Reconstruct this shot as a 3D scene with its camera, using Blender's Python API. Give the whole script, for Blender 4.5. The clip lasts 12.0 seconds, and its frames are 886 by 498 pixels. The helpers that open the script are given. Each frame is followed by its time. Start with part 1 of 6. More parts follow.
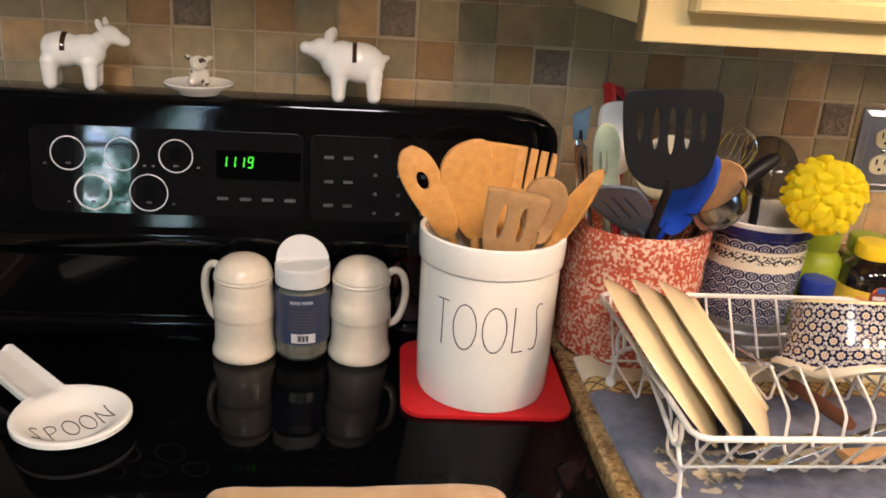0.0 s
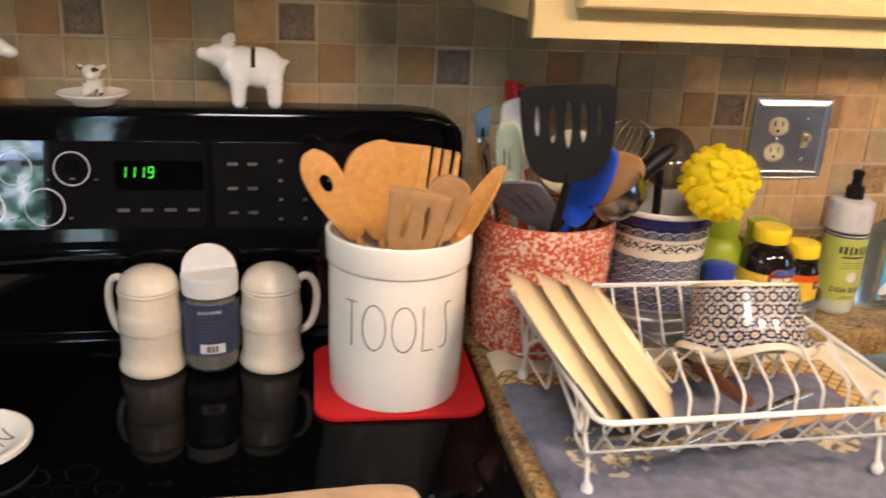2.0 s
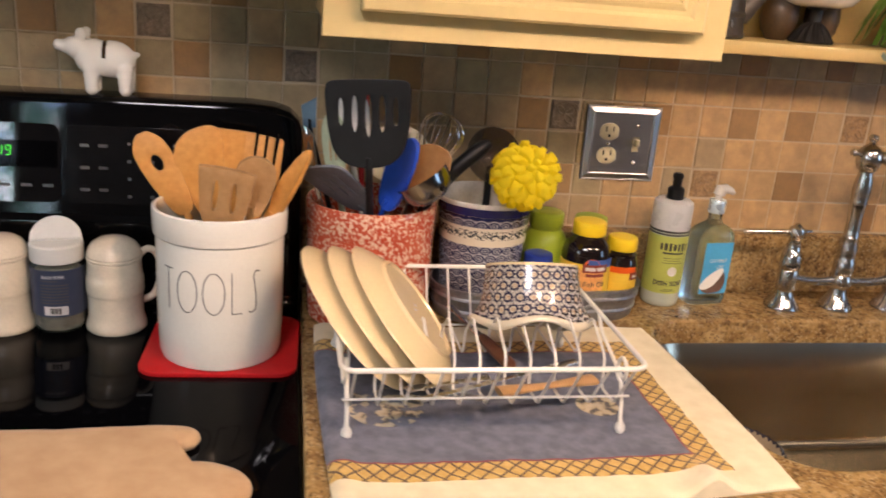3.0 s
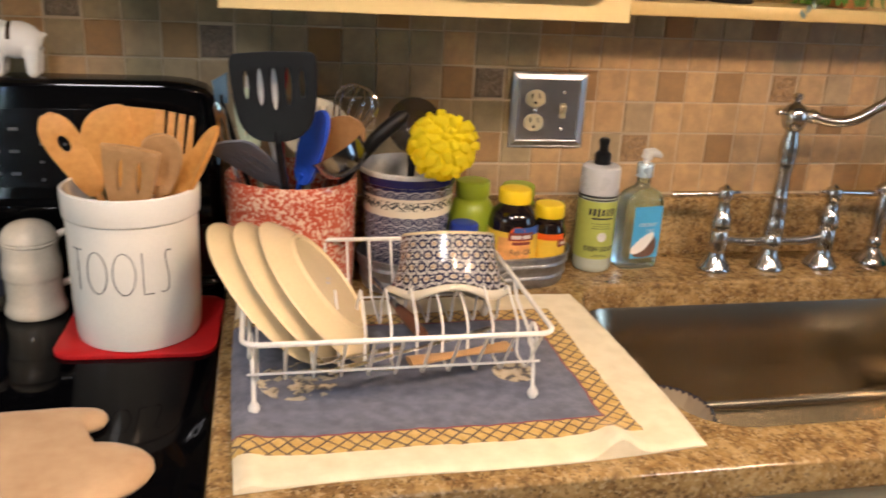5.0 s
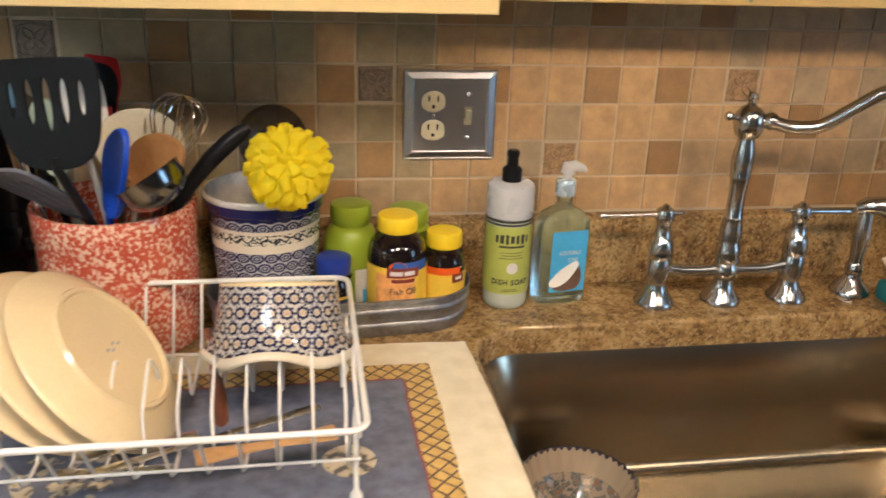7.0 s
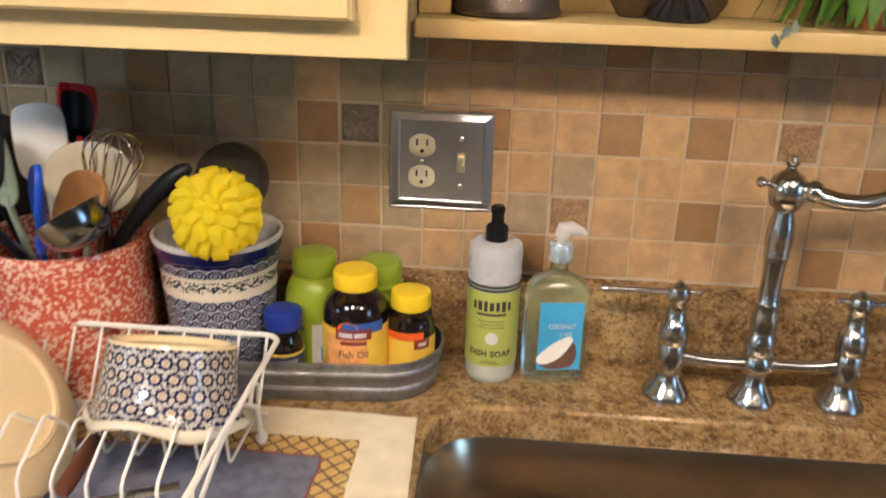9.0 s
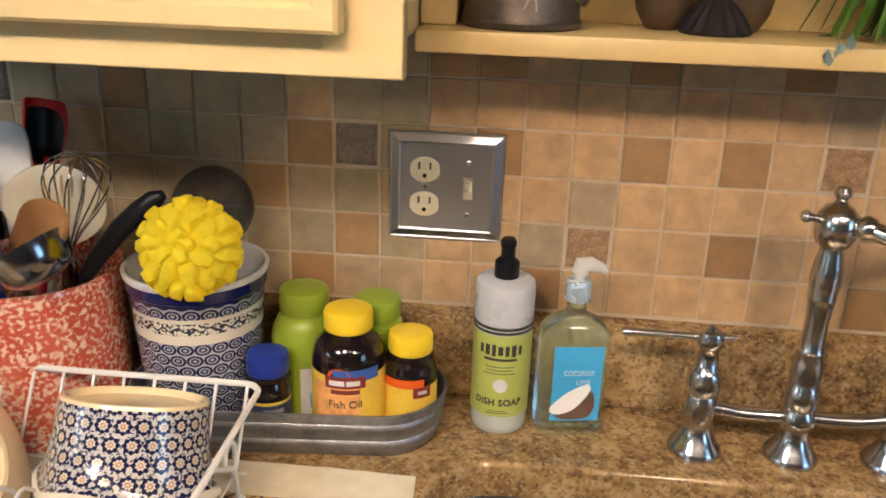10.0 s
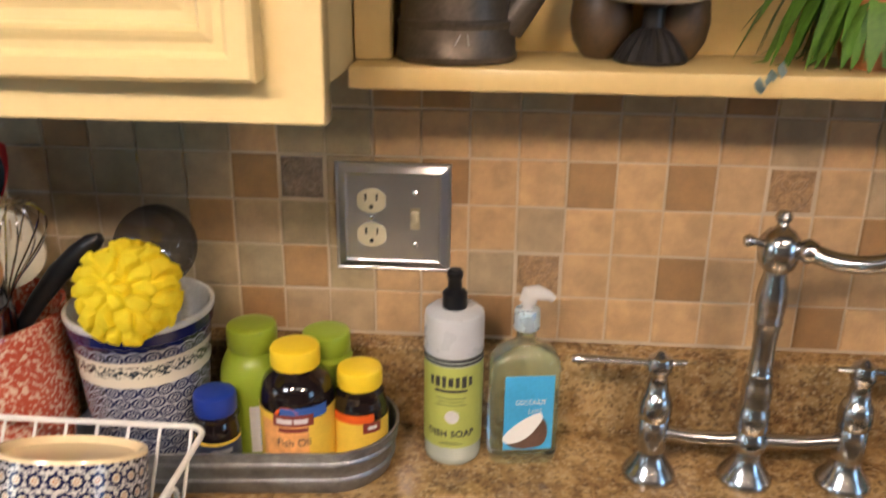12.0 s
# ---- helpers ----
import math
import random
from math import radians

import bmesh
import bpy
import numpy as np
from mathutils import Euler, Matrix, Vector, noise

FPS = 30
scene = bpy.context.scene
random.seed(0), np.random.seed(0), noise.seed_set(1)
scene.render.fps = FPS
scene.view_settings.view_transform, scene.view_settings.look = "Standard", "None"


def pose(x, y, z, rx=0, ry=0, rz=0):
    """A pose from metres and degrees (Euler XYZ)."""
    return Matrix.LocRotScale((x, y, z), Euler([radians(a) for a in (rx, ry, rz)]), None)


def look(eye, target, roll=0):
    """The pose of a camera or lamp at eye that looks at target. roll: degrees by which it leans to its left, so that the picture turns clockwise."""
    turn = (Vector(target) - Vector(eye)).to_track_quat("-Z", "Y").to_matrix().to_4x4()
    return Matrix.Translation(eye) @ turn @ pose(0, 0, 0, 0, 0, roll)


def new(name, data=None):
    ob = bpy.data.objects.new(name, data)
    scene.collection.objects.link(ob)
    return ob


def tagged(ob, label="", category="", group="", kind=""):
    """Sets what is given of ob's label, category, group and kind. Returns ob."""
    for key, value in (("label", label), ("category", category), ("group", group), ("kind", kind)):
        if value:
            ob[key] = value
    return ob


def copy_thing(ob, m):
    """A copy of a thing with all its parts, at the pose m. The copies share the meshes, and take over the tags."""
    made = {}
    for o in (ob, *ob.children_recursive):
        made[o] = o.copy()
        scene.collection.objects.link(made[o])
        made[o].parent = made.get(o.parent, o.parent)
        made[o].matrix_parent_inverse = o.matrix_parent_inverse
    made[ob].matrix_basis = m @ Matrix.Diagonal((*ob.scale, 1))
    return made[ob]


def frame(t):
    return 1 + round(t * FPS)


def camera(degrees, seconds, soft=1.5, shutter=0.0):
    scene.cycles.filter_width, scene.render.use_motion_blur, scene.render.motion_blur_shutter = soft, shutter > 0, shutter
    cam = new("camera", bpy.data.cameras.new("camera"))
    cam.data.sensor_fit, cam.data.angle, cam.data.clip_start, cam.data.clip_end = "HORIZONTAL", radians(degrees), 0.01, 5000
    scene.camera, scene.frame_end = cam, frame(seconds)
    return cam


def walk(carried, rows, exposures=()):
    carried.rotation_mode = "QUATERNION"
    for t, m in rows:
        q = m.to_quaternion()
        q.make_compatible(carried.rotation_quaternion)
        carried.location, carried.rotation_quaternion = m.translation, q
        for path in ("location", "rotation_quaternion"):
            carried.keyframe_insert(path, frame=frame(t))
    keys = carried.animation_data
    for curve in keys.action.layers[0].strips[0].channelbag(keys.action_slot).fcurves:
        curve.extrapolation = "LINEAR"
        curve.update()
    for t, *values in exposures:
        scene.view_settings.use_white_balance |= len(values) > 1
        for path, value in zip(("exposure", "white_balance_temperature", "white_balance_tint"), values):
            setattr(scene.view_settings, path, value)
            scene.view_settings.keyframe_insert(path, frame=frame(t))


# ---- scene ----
cam = camera(55.5, 12.0, 1.7, 0.5)
PATH = [
    (0, (-0.143, 0.016, 1.405), (0.069, 1.883, 0.721), 3.9),
    (0.5, (-0.152, 0.016, 1.405), (0.07, 1.877, 0.705), 3.8),
    (1, (-0.153, 0.027, 1.402), (0.094, 1.875, 0.677), 3.5),
    (1.5, (-0.145, 0.023, 1.403), (0.143, 1.877, 0.709), 2.8),
    (2, (-0.113, 0.008, 1.402), (0.255, 1.858, 0.738), 2.9),
    (2.5, (-0.017, -0.057, 1.417), (0.369, 1.808, 0.807), 2.9),
    (3, (0.096, -0.149, 1.403), (0.468, 1.716, 0.783), 4.7),
    (4.8, (0.189, -0.168, 1.4), (0.5, 1.683, 0.709), 2.6),
    (5, (0.183, -0.163, 1.399), (0.592, 1.677, 0.731), 3.1),
    (5.5, (0.229, -0.155, 1.404), (0.7, 1.667, 0.724), 3.3),
    (6, (0.286, -0.064, 1.395), (0.788, 1.722, 0.647), 3.7),
    (6.5, (0.35, 0.004, 1.399), (0.731, 1.834, 0.686), 2.8),
    (7, (0.44, 0.028, 1.408), (0.759, 1.864, 0.682), 2.1),
    (8.8, (0.715, 0.099, 1.424), (0.597, 1.968, 0.72), 2.7),
    (9, (0.713, 0.145, 1.428), (0.582, 2.01, 0.717), 1.8),
    (9.5, (0.705, 0.22, 1.431), (0.586, 2.094, 0.742), 1.1),
    (10, (0.712, 0.251, 1.423), (0.554, 2.118, 0.724), 2.0),
    (10.5, (0.711, 0.24, 1.427), (0.512, 2.113, 0.753), 2.9),
    (11, (0.717, 0.256, 1.425), (0.518, 2.096, 0.667), 1.6),
    (11.5, (0.726, 0.269, 1.427), (0.555, 2.112, 0.668), 1.2),
    (12, (0.751, 0.269, 1.448), (0.626, 2.143, 0.761), 0.7),
]
walk(cam, [(t, look(eye, target, roll)) for t, eye, target, roll in PATH],
     [(0.0, -0.24, 7000, 19), (2.0, -0.25, 7050, 20), (3.0, -0.50, 7050, 22), (5.0, -0.46, 7000, 18), (6.0, -0.48, 6750, 14), (7.0, -0.46, 6550, 12), (9.0, -0.35, 6300, 13), (12.0, -0.35, 6300, 15)])

# ---- world and light ----
world = bpy.data.worlds.new("world")
scene.world = world
world.use_nodes = True
wn = world.node_tree.nodes
sky = wn.new("ShaderNodeTexSky")
sky.sky_type, sky.sun_disc = "NISHITA", False
sky.sun_elevation, sky.sun_rotation = radians(40), radians(200)
wn["Background"].inputs["Strength"].default_value = 0.10
world.node_tree.links.new(sky.outputs[0], wn["Background"].inputs[0])


def lamp(name, kind, power, colour, m, **more):
    data = bpy.data.lights.new(name, kind)
    data.energy, data.color = power, colour
    if "radius" in more:
        data.shadow_soft_size = more["radius"]
    if "size" in more:
        data.shape, data.size, data.size_y = "RECTANGLE", more["size"][0], more["size"][1]
    ob = new(name, data)
    ob.matrix_world = m
    return ob


LAMP_AT = (0.50, 0.13, 1.80)
lamp("pendant_bulb", "POINT", 40.0, (1.0, 0.768, 0.55), pose(*LAMP_AT), radius=0.07)
LAMP_FAR = (1.18, 0.13, 1.80)
lamp("far_pendant_bulb", "POINT", 35.0, (1.0, 0.768, 0.55), pose(*LAMP_FAR), radius=0.07)
WEST = (-1.55, 1.05, -0.45, 2.10)
# Unseen lamp added at left for cool fill on crock and wall shade.
lamp("west_fill_light", "AREA", 18.0, (0.78, 0.95, 1.0), pose(-2.66, -1.0, 1.575, 0, -90, 0), size=(0.95, 1.0))
lamp("east_daylight", "AREA", 20.0, (0.38, 0.68, 1.0), pose(3.43, -0.80, 1.50, 0, 90, 0), size=(1.10, 0.90))
# Added fill from above and behind the camera, for the crock's front.
lamp("ceiling_fill_light", "AREA", 50.0, (0.93, 0.97, 1.0), pose(-0.35, -0.80, 2.395), size=(0.5, 0.5))
# Unseen tube added to draw the long bright line along the sink bottom.
lamp("sink_glint_tube", "AREA", 10.0, (1.0, 0.90, 0.76), pose(1.60, -0.45, 2.395), size=(1.5, 0.22))

# ---- materials ----


class Nodes:
    """A node tree under construction; sockets or numbers go in, sockets come out."""

    def __init__(self, name):
        self.mat = bpy.data.materials.new(name)
        self.mat.use_nodes = True
        self.tree = self.mat.node_tree
        self.bsdf = self.tree.nodes["Principled BSDF"]
        self.coord = self.tree.nodes.new("ShaderNodeTexCoord")

    def put(self, value, socket):
        if isinstance(value, bpy.types.NodeSocket):
            self.tree.links.new(value, socket)
        elif isinstance(value, (tuple, list)) and len(value) == 3 and socket.type == "RGBA":
            socket.default_value = (*value, 1)
        else:
            socket.default_value = value

    def math(self, op, a, b=0.0, c=0.0):
        n = self.tree.nodes.new("ShaderNodeMath")
        n.operation = op
        for v, s in zip((a, b, c), n.inputs):
            self.put(v, s)
        return n.outputs[0]

    def mix(self, f, a, b):
        n = self.tree.nodes.new("ShaderNodeMix")
        n.data_type = "RGBA"
        self.put(f, n.inputs[0]), self.put(a, n.inputs[6]), self.put(b, n.inputs[7])
        return n.outputs[2]

    def noise(self, scale, detail=3, vec=None, rough=0.55, stretch=None):
        n = self.tree.nodes.new("ShaderNodeTexNoise")
        n.inputs["Scale"].default_value, n.inputs["Detail"].default_value, n.inputs["Roughness"].default_value = scale, detail, rough
        v = vec or self.coord.outputs["Object"]
        if stretch:
            m = self.tree.nodes.new("ShaderNodeMapping")
            m.inputs["Scale"].default_value = stretch
            self.put(v, m.inputs[0])
            v = m.outputs[0]
        self.put(v, n.inputs["Vector"])
        return n.outputs["Fac"]

    def voronoi(self, scale, out="Distance", vec=None):
        n = self.tree.nodes.new("ShaderNodeTexVoronoi")
        n.inputs["Scale"].default_value = scale
        self.put(vec or self.coord.outputs["Object"], n.inputs["Vector"])
        return n.outputs[out]

    def ramp(self, f, stops, hard=False):
        n = self.tree.nodes.new("ShaderNodeValToRGB")
        n.color_ramp.interpolation = "CONSTANT" if hard else "LINEAR"
        e = n.color_ramp.elements
        while len(e) < len(stops):
            e.new(0.5)
        for k, (p, c) in enumerate(stops):
            e[k].position = p
            e[k].color = (*c, 1) if not isinstance(c, (int, float)) else (c, c, c, 1)
        self.put(f, n.inputs[0])
        return n.outputs[0]

    def step(self, a, edge, soft=0.0):
        """1 where a > edge."""
        if not soft:
            return self.math("GREATER_THAN", a, edge)
        n = self.tree.nodes.new("ShaderNodeMapRange")
        self.put(a, n.inputs[0])
        n.inputs[1].default_value, n.inputs[2].default_value = edge - soft, edge + soft
        return n.outputs[0]

    def band(self, a, lo, hi, soft=0.0):
        return self.math("MULTIPLY", self.step(a, lo, soft), self.math("SUBTRACT", 1.0, self.step(a, hi, soft)))

    def axes(self, which="Object"):
        n = self.tree.nodes.new("ShaderNodeSeparateXYZ")
        self.put(self.coord.outputs[which], n.inputs[0])
        return n.outputs

    def random(self):
        return self.tree.nodes.new("ShaderNodeObjectInfo").outputs["Random"]

    def bump(self, height, strength=0.2, distance=0.001):
        n = self.tree.nodes.new("ShaderNodeBump")
        n.inputs["Strength"].default_value, n.inputs["Distance"].default_value = strength, distance
        self.put(height, n.inputs["Height"])
        self.put(n.outputs[0], self.bsdf.inputs["Normal"])

    def end(self, colour, rough=0.5, metal=0.0, coat=0.0, **more):
        b = self.bsdf.inputs
        self.put(colour, b["Base Color"]), self.put(rough, b["Roughness"]), self.put(metal, b["Metallic"])
        b["Coat Weight"].default_value, b["Coat Roughness"].default_value = coat, 0.06
        for k, v in more.items():
            self.put(v, b[k.replace("_", " ")])
        return self.mat


def mottled(name, colour, rough=0.5, metal=0.0, coat=0.0, scale=30.0, amount=0.12, grain=250.0, bump=0.08, **more):
    """One colour with stains at a large and a fine scale and uneven gloss."""
    n = Nodes(name)
    f = n.math("ADD", n.math("MULTIPLY", n.noise(scale, 3), 0.65), n.math("MULTIPLY", n.noise(grain, 2), 0.35))
    lo = tuple(c * (1 - amount) for c in colour)
    hi = tuple(min(1, c * (1 + amount)) for c in colour)
    c = n.ramp(f, [(0.3, lo), (0.7, hi)])
    r = n.math("MULTIPLY_ADD", n.noise(scale * 1.7, 2), rough * 0.35, rough * 0.82)
    if bump:
        n.bump(f, bump)
    return n.end(c, r, metal, coat, **more)


def foam_material():
    n = Nodes("yellow_foam")
    f = n.noise(60, 3)
    pores = n.noise(900, 2)
    c = n.ramp(f, [(0.3, (0.98, 0.83, 0.035)), (0.7, (1.0, 0.90, 0.06))])
    n.bump(n.math("ADD", pores, n.noise(260, 3)), 0.9)
    n.end(c, 0.9)
    glow = n.tree.nodes.new("ShaderNodeBsdfTranslucent")
    n.put(c, glow.inputs["Color"])
    both = n.tree.nodes.new("ShaderNodeMixShader")
    both.inputs[0].default_value = 0.62
    n.put(n.bsdf.outputs[0], both.inputs[1]), n.put(glow.outputs[0], both.inputs[2])
    n.put(both.outputs[0], n.tree.nodes["Material Output"].inputs[0])
    return n.mat


FOAM = foam_material()


def tile_material(name, a, b):
    n = Nodes(name)
    r = n.random()
    v = n.tree.nodes.new("ShaderNodeVectorMath")
    v.operation = "ADD"
    n.put(n.coord.outputs["Object"], v.inputs[0])
    n.put(n.math("MULTIPLY", r, 37.0), v.inputs[1])
    f = n.noise(38, 5, v.outputs[0], 0.62)
    pits = n.noise(220, 2, v.outputs[0])
    base = n.mix(r, a, b)
    lo = n.mix(0.35, base, (0.10, 0.075, 0.05))
    c = n.mix(n.ramp(f, [(0.34, 0.0), (0.66, 1.0)]), lo, base)
    n.bump(n.math("ADD", f, n.math("MULTIPLY", n.step(pits, 0.36, 0.05), 0.6)), 0.35, 0.0012)
    return n.end(c, n.math("MULTIPLY_ADD", f, 0.25, 0.36))


TILE_TAN = tile_material("tile_tan", (0.57, 0.360, 0.170), (0.51, 0.330, 0.160))
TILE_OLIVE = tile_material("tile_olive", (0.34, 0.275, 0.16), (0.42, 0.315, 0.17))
# Taupe is tan dulled to carry wall shade; a few sit among lit tiles.
TILE_SHADE_TAUPE = tile_material("tile_shade_taupe", (0.46, 0.325, 0.18), (0.40, 0.30, 0.175))
TILE_BROWN = tile_material("tile_brown", (0.31, 0.172, 0.066), (0.40, 0.235, 0.098))
# One relief tile in two copies: bronze darkened for shade, tan for lit wall.
TILE_BRONZE_SHADED = mottled("tile_bronze_shaded", (0.20, 0.155, 0.115), 0.46, 0.2, scale=60, amount=0.45)
TILE_RELIEF_LIT = mottled("tile_relief_tan_lit", (0.30, 0.185, 0.09), 0.5, scale=90, amount=0.5, grain=400, bump=0.4)
GROUT = mottled("grout", (0.48, 0.385, 0.27), 0.9, scale=20, bump=0.3)
# Unseen walls and ceiling, kept dark to cut bounce and panel reflections.
PLASTER = mottled("plaster", (0.14, 0.126, 0.108), 0.8, scale=4)


def granite_material():
    n = Nodes("granite")
    big = n.noise(22, 5, rough=0.70)
    c = n.ramp(big, [(0.33, (0.130, 0.070, 0.027)), (0.45, (0.245, 0.145, 0.056)), (0.55, (0.340, 0.215, 0.088)), (0.68, (0.46, 0.315, 0.145))])
    grain = n.tree.nodes.new("ShaderNodeSeparateColor")
    n.put(n.voronoi(150, "Color"), grain.inputs[0])
    c = n.mix(n.math("MULTIPLY", n.step(grain.outputs[0], 0.80, 0.08), 0.50), c, (0.43, 0.29, 0.13))
    c = n.mix(n.math("MULTIPLY", n.step(grain.outputs[1], 0.90, 0.06), 0.36), c, (0.055, 0.030, 0.017))
    c = n.mix(n.math("MULTIPLY", n.step(n.noise(80, 4), 0.60, 0.10), 0.50), c, (0.065, 0.036, 0.020))
    c = n.mix(n.math("MULTIPLY", n.step(n.noise(95, 4, rough=0.6), 0.60, 0.07), 0.65), c, (0.40, 0.26, 0.115))
    sep = n.tree.nodes.new("ShaderNodeSeparateColor")
    n.put(n.voronoi(300, "Color"), sep.inputs[0])
    c = n.mix(n.math("MULTIPLY", n.step(sep.outputs[0], 0.86), 0.5), c, (0.46, 0.34, 0.19))
    c = n.mix(n.math("MULTIPLY", n.step(sep.outputs[1], 0.88), 0.45), c, (0.04, 0.024, 0.015))
    return n.end(c, 0.17, coat=0.2)


GRANITE = granite_material()
BLACK_GLASS = mottled("black_glass", (0.0015, 0.0015, 0.002), 0.05, scale=8, bump=0, Specular_IOR_Level=0.065)
PANEL_GLASS = mottled("panel_glass", (0.003, 0.003, 0.004), 0.03, scale=8, bump=0, Specular_IOR_Level=0.5)
BLACK_ENAMEL = mottled("black_enamel", (0.002, 0.002, 0.0025), 0.07, scale=12, bump=0.01, Specular_IOR_Level=0.3)
PANEL_GREY = mottled("panel_dark_grey", (0.004, 0.004, 0.005), 0.10, scale=12, bump=0)
SHELF_PAINT = mottled("deep_cream_paint", (0.60, 0.435, 0.180), 0.38, scale=9, amount=0.08, grain=110, bump=0.06)
CREAM_PAINT = mottled("cream_paint", (0.62, 0.485, 0.235), 0.38, scale=7, amount=0.06, grain=90, bump=0.05)
CERAMIC = mottled("ivory_glaze", (0.87, 0.84, 0.77), 0.14, coat=0.4, scale=14, amount=0.05, bump=0.03)
CERAMIC_CREAM = mottled("cream_glaze", (0.73, 0.585, 0.355), 0.17, coat=0.3, scale=14, amount=0.06, bump=0.03)
SHAKER_GLAZE = mottled("beige_glaze", (0.72, 0.635, 0.51), 0.22, coat=0.4, scale=26, amount=0.11, bump=0.04)
LIP_GLAZE = mottled("pale_blue_glaze", (0.62, 0.61, 0.58), 0.12, coat=0.4, scale=35, amount=0.22, bump=0.03)
BEECH_DISH = mottled("tan_glaze", (0.42, 0.33, 0.22), 0.2, coat=0.3, scale=20, amount=0.1)
PORCELAIN = mottled("porcelain", (0.85, 0.82, 0.76), 0.10, coat=0.5, scale=14, amount=0.05, bump=0.02)
STEEL = mottled("stainless_steel", (0.49, 0.42, 0.32), 0.24, 1.0, scale=5, amount=0.05, grain=40, bump=0)
CHROME = mottled("chrome", (0.74, 0.74, 0.75), 0.13, 1.0, scale=30, bump=0.01)
CUTLERY_STEEL = mottled("polished_cutlery_steel", (0.74, 0.72, 0.68), 0.27, 1.0, scale=30, amount=0.08, bump=0.02)
LADLE_STEEL = mottled("dull_steel", (0.24, 0.25, 0.27), 0.16, 1.0, scale=25, bump=0.01)
FAUCET_STEEL = mottled("satin_steel", (0.52, 0.52, 0.52), 0.22, 1.0, scale=30, amount=0.05, bump=0)
NICKEL = mottled("brushed_nickel", (0.50, 0.51, 0.55), 0.34, 1.0, scale=20, amount=0.04, bump=0)
WIRE = mottled("white_coated_wire", (0.72, 0.70, 0.66), 0.3, scale=40, amount=0.08)
RED_SILICONE = mottled("red_silicone", (0.55, 0.012, 0.015), 0.45, scale=30)
YELLOW_CAP = mottled("yellow_plastic", (0.80, 0.56, 0.02), 0.35, scale=30, amount=0.06)
GREEN_PLASTIC = mottled("green_plastic", (0.25, 0.34, 0.025), 0.30, scale=20, amount=0.08)
BLUE_CAP = mottled("blue_plastic", (0.012, 0.035, 0.25), 0.35, scale=20)
DARK_BOTTLE = mottled("dark_amber_plastic", (0.010, 0.006, 0.006), 0.10, coat=0.4, scale=20, bump=0)
BLACK_PLASTIC = mottled("black_nylon", (0.006, 0.0065, 0.008), 0.40, scale=30, amount=0.2, Specular_IOR_Level=0.25)
GREY_PLASTIC = mottled("grey_nylon", (0.125, 0.140, 0.175), 0.5, scale=40, amount=0.2)
BLUE_SILICONE = mottled("blue_silicone", (0.01, 0.07, 0.50), 0.4, scale=30)
MINT_PLASTIC = mottled("mint_plastic", (0.42, 0.50, 0.36), 0.4, scale=30)
WHITE_PLASTIC = mottled("white_plastic", (0.72, 0.72, 0.70), 0.35, scale=30, amount=0.05)
CREAM_PLASTIC = mottled("cream_plastic", (0.62, 0.57, 0.44), 0.4, scale=30, amount=0.08)
STEEL_BLUE = mottled("slate_blue_plastic", (0.07, 0.14, 0.21), 0.4, scale=30)
GALVANIZED = mottled("galvanized_steel", (0.30, 0.31, 0.33), 0.42, 0.85, scale=45, amount=0.35, grain=160, bump=0.1)
DARK_TIN = mottled("dark_tin", (0.085, 0.070, 0.055), 0.42, 0.6, scale=30, amount=0.4)
BLACK_IRON = mottled("black_iron", (0.02, 0.018, 0.018), 0.35, 0.3, scale=30)
DARK_FORM = mottled("dark_brown_form", (0.060, 0.034, 0.014), 0.55, coat=0.1, scale=60, amount=0.4)
TERRACOTTA = mottled("terracotta", (0.40, 0.15, 0.05), 0.7, scale=30)
IVORY_PLASTIC = mottled("ivory_plastic", (0.72, 0.64, 0.44), 0.3, scale=40, amount=0.04)
INK = mottled("dark_ink", (0.03, 0.028, 0.026), 0.5, scale=40, bump=0)
PRINT_GREY = mottled("grey_print", (0.30, 0.30, 0.31), 0.5, scale=40, bump=0)
PRINT_WHITE = mottled("white_print", (0.62, 0.60, 0.60), 0.45, scale=40, bump=0)
PRINT_DIM = mottled("dim_print", (0.07, 0.07, 0.075), 0.5, scale=40, bump=0)
NAVY_LABEL = mottled("navy_label", (0.030, 0.042, 0.085), 0.4, scale=40)
LIME_LABEL = mottled("lime_label", (0.40, 0.44, 0.10), 0.4, scale=30, amount=0.08)
SKY_LABEL = mottled("sky_blue_label", (0.06, 0.38, 0.66), 0.4, scale=18, amount=0.15)
YELLOW_LABEL = mottled("yellow_label", (0.78, 0.52, 0.06), 0.4, scale=20, amount=0.12)
ORANGE_LABEL = mottled("orange_label", (0.70, 0.10, 0.01), 0.4, scale=20)
BLUE_LABEL = mottled("blue_label", (0.03, 0.10, 0.35), 0.4, scale=20)
PEACH_LABEL = mottled("peach_label", (0.78, 0.36, 0.12), 0.4, scale=60, amount=0.35)
MAROON_LABEL = mottled("maroon_label", (0.20, 0.03, 0.02), 0.4, scale=20)
BROWN_LABEL = mottled("coconut_brown", (0.13, 0.07, 0.045), 0.5, scale=30, amount=0.3)
LEAF = mottled("leaf_green", (0.075, 0.165, 0.018), 0.45, scale=40, amount=0.45)
DUSTY_LEAF = mottled("dusty_blue_leaf", (0.20, 0.27, 0.24), 0.6, scale=40, amount=0.3)
SLOT_BLACK = mottled("slot_black", (0.008, 0.008, 0.008), 0.6, scale=40, bump=0)
SKIRT_DARK = mottled("base_cabinet_cream", (0.66, 0.55, 0.35), 0.45, scale=7)
FLOOR_WOOD = mottled("floor_oak", (0.25, 0.14, 0.06), 0.4, scale=3, amount=0.3)
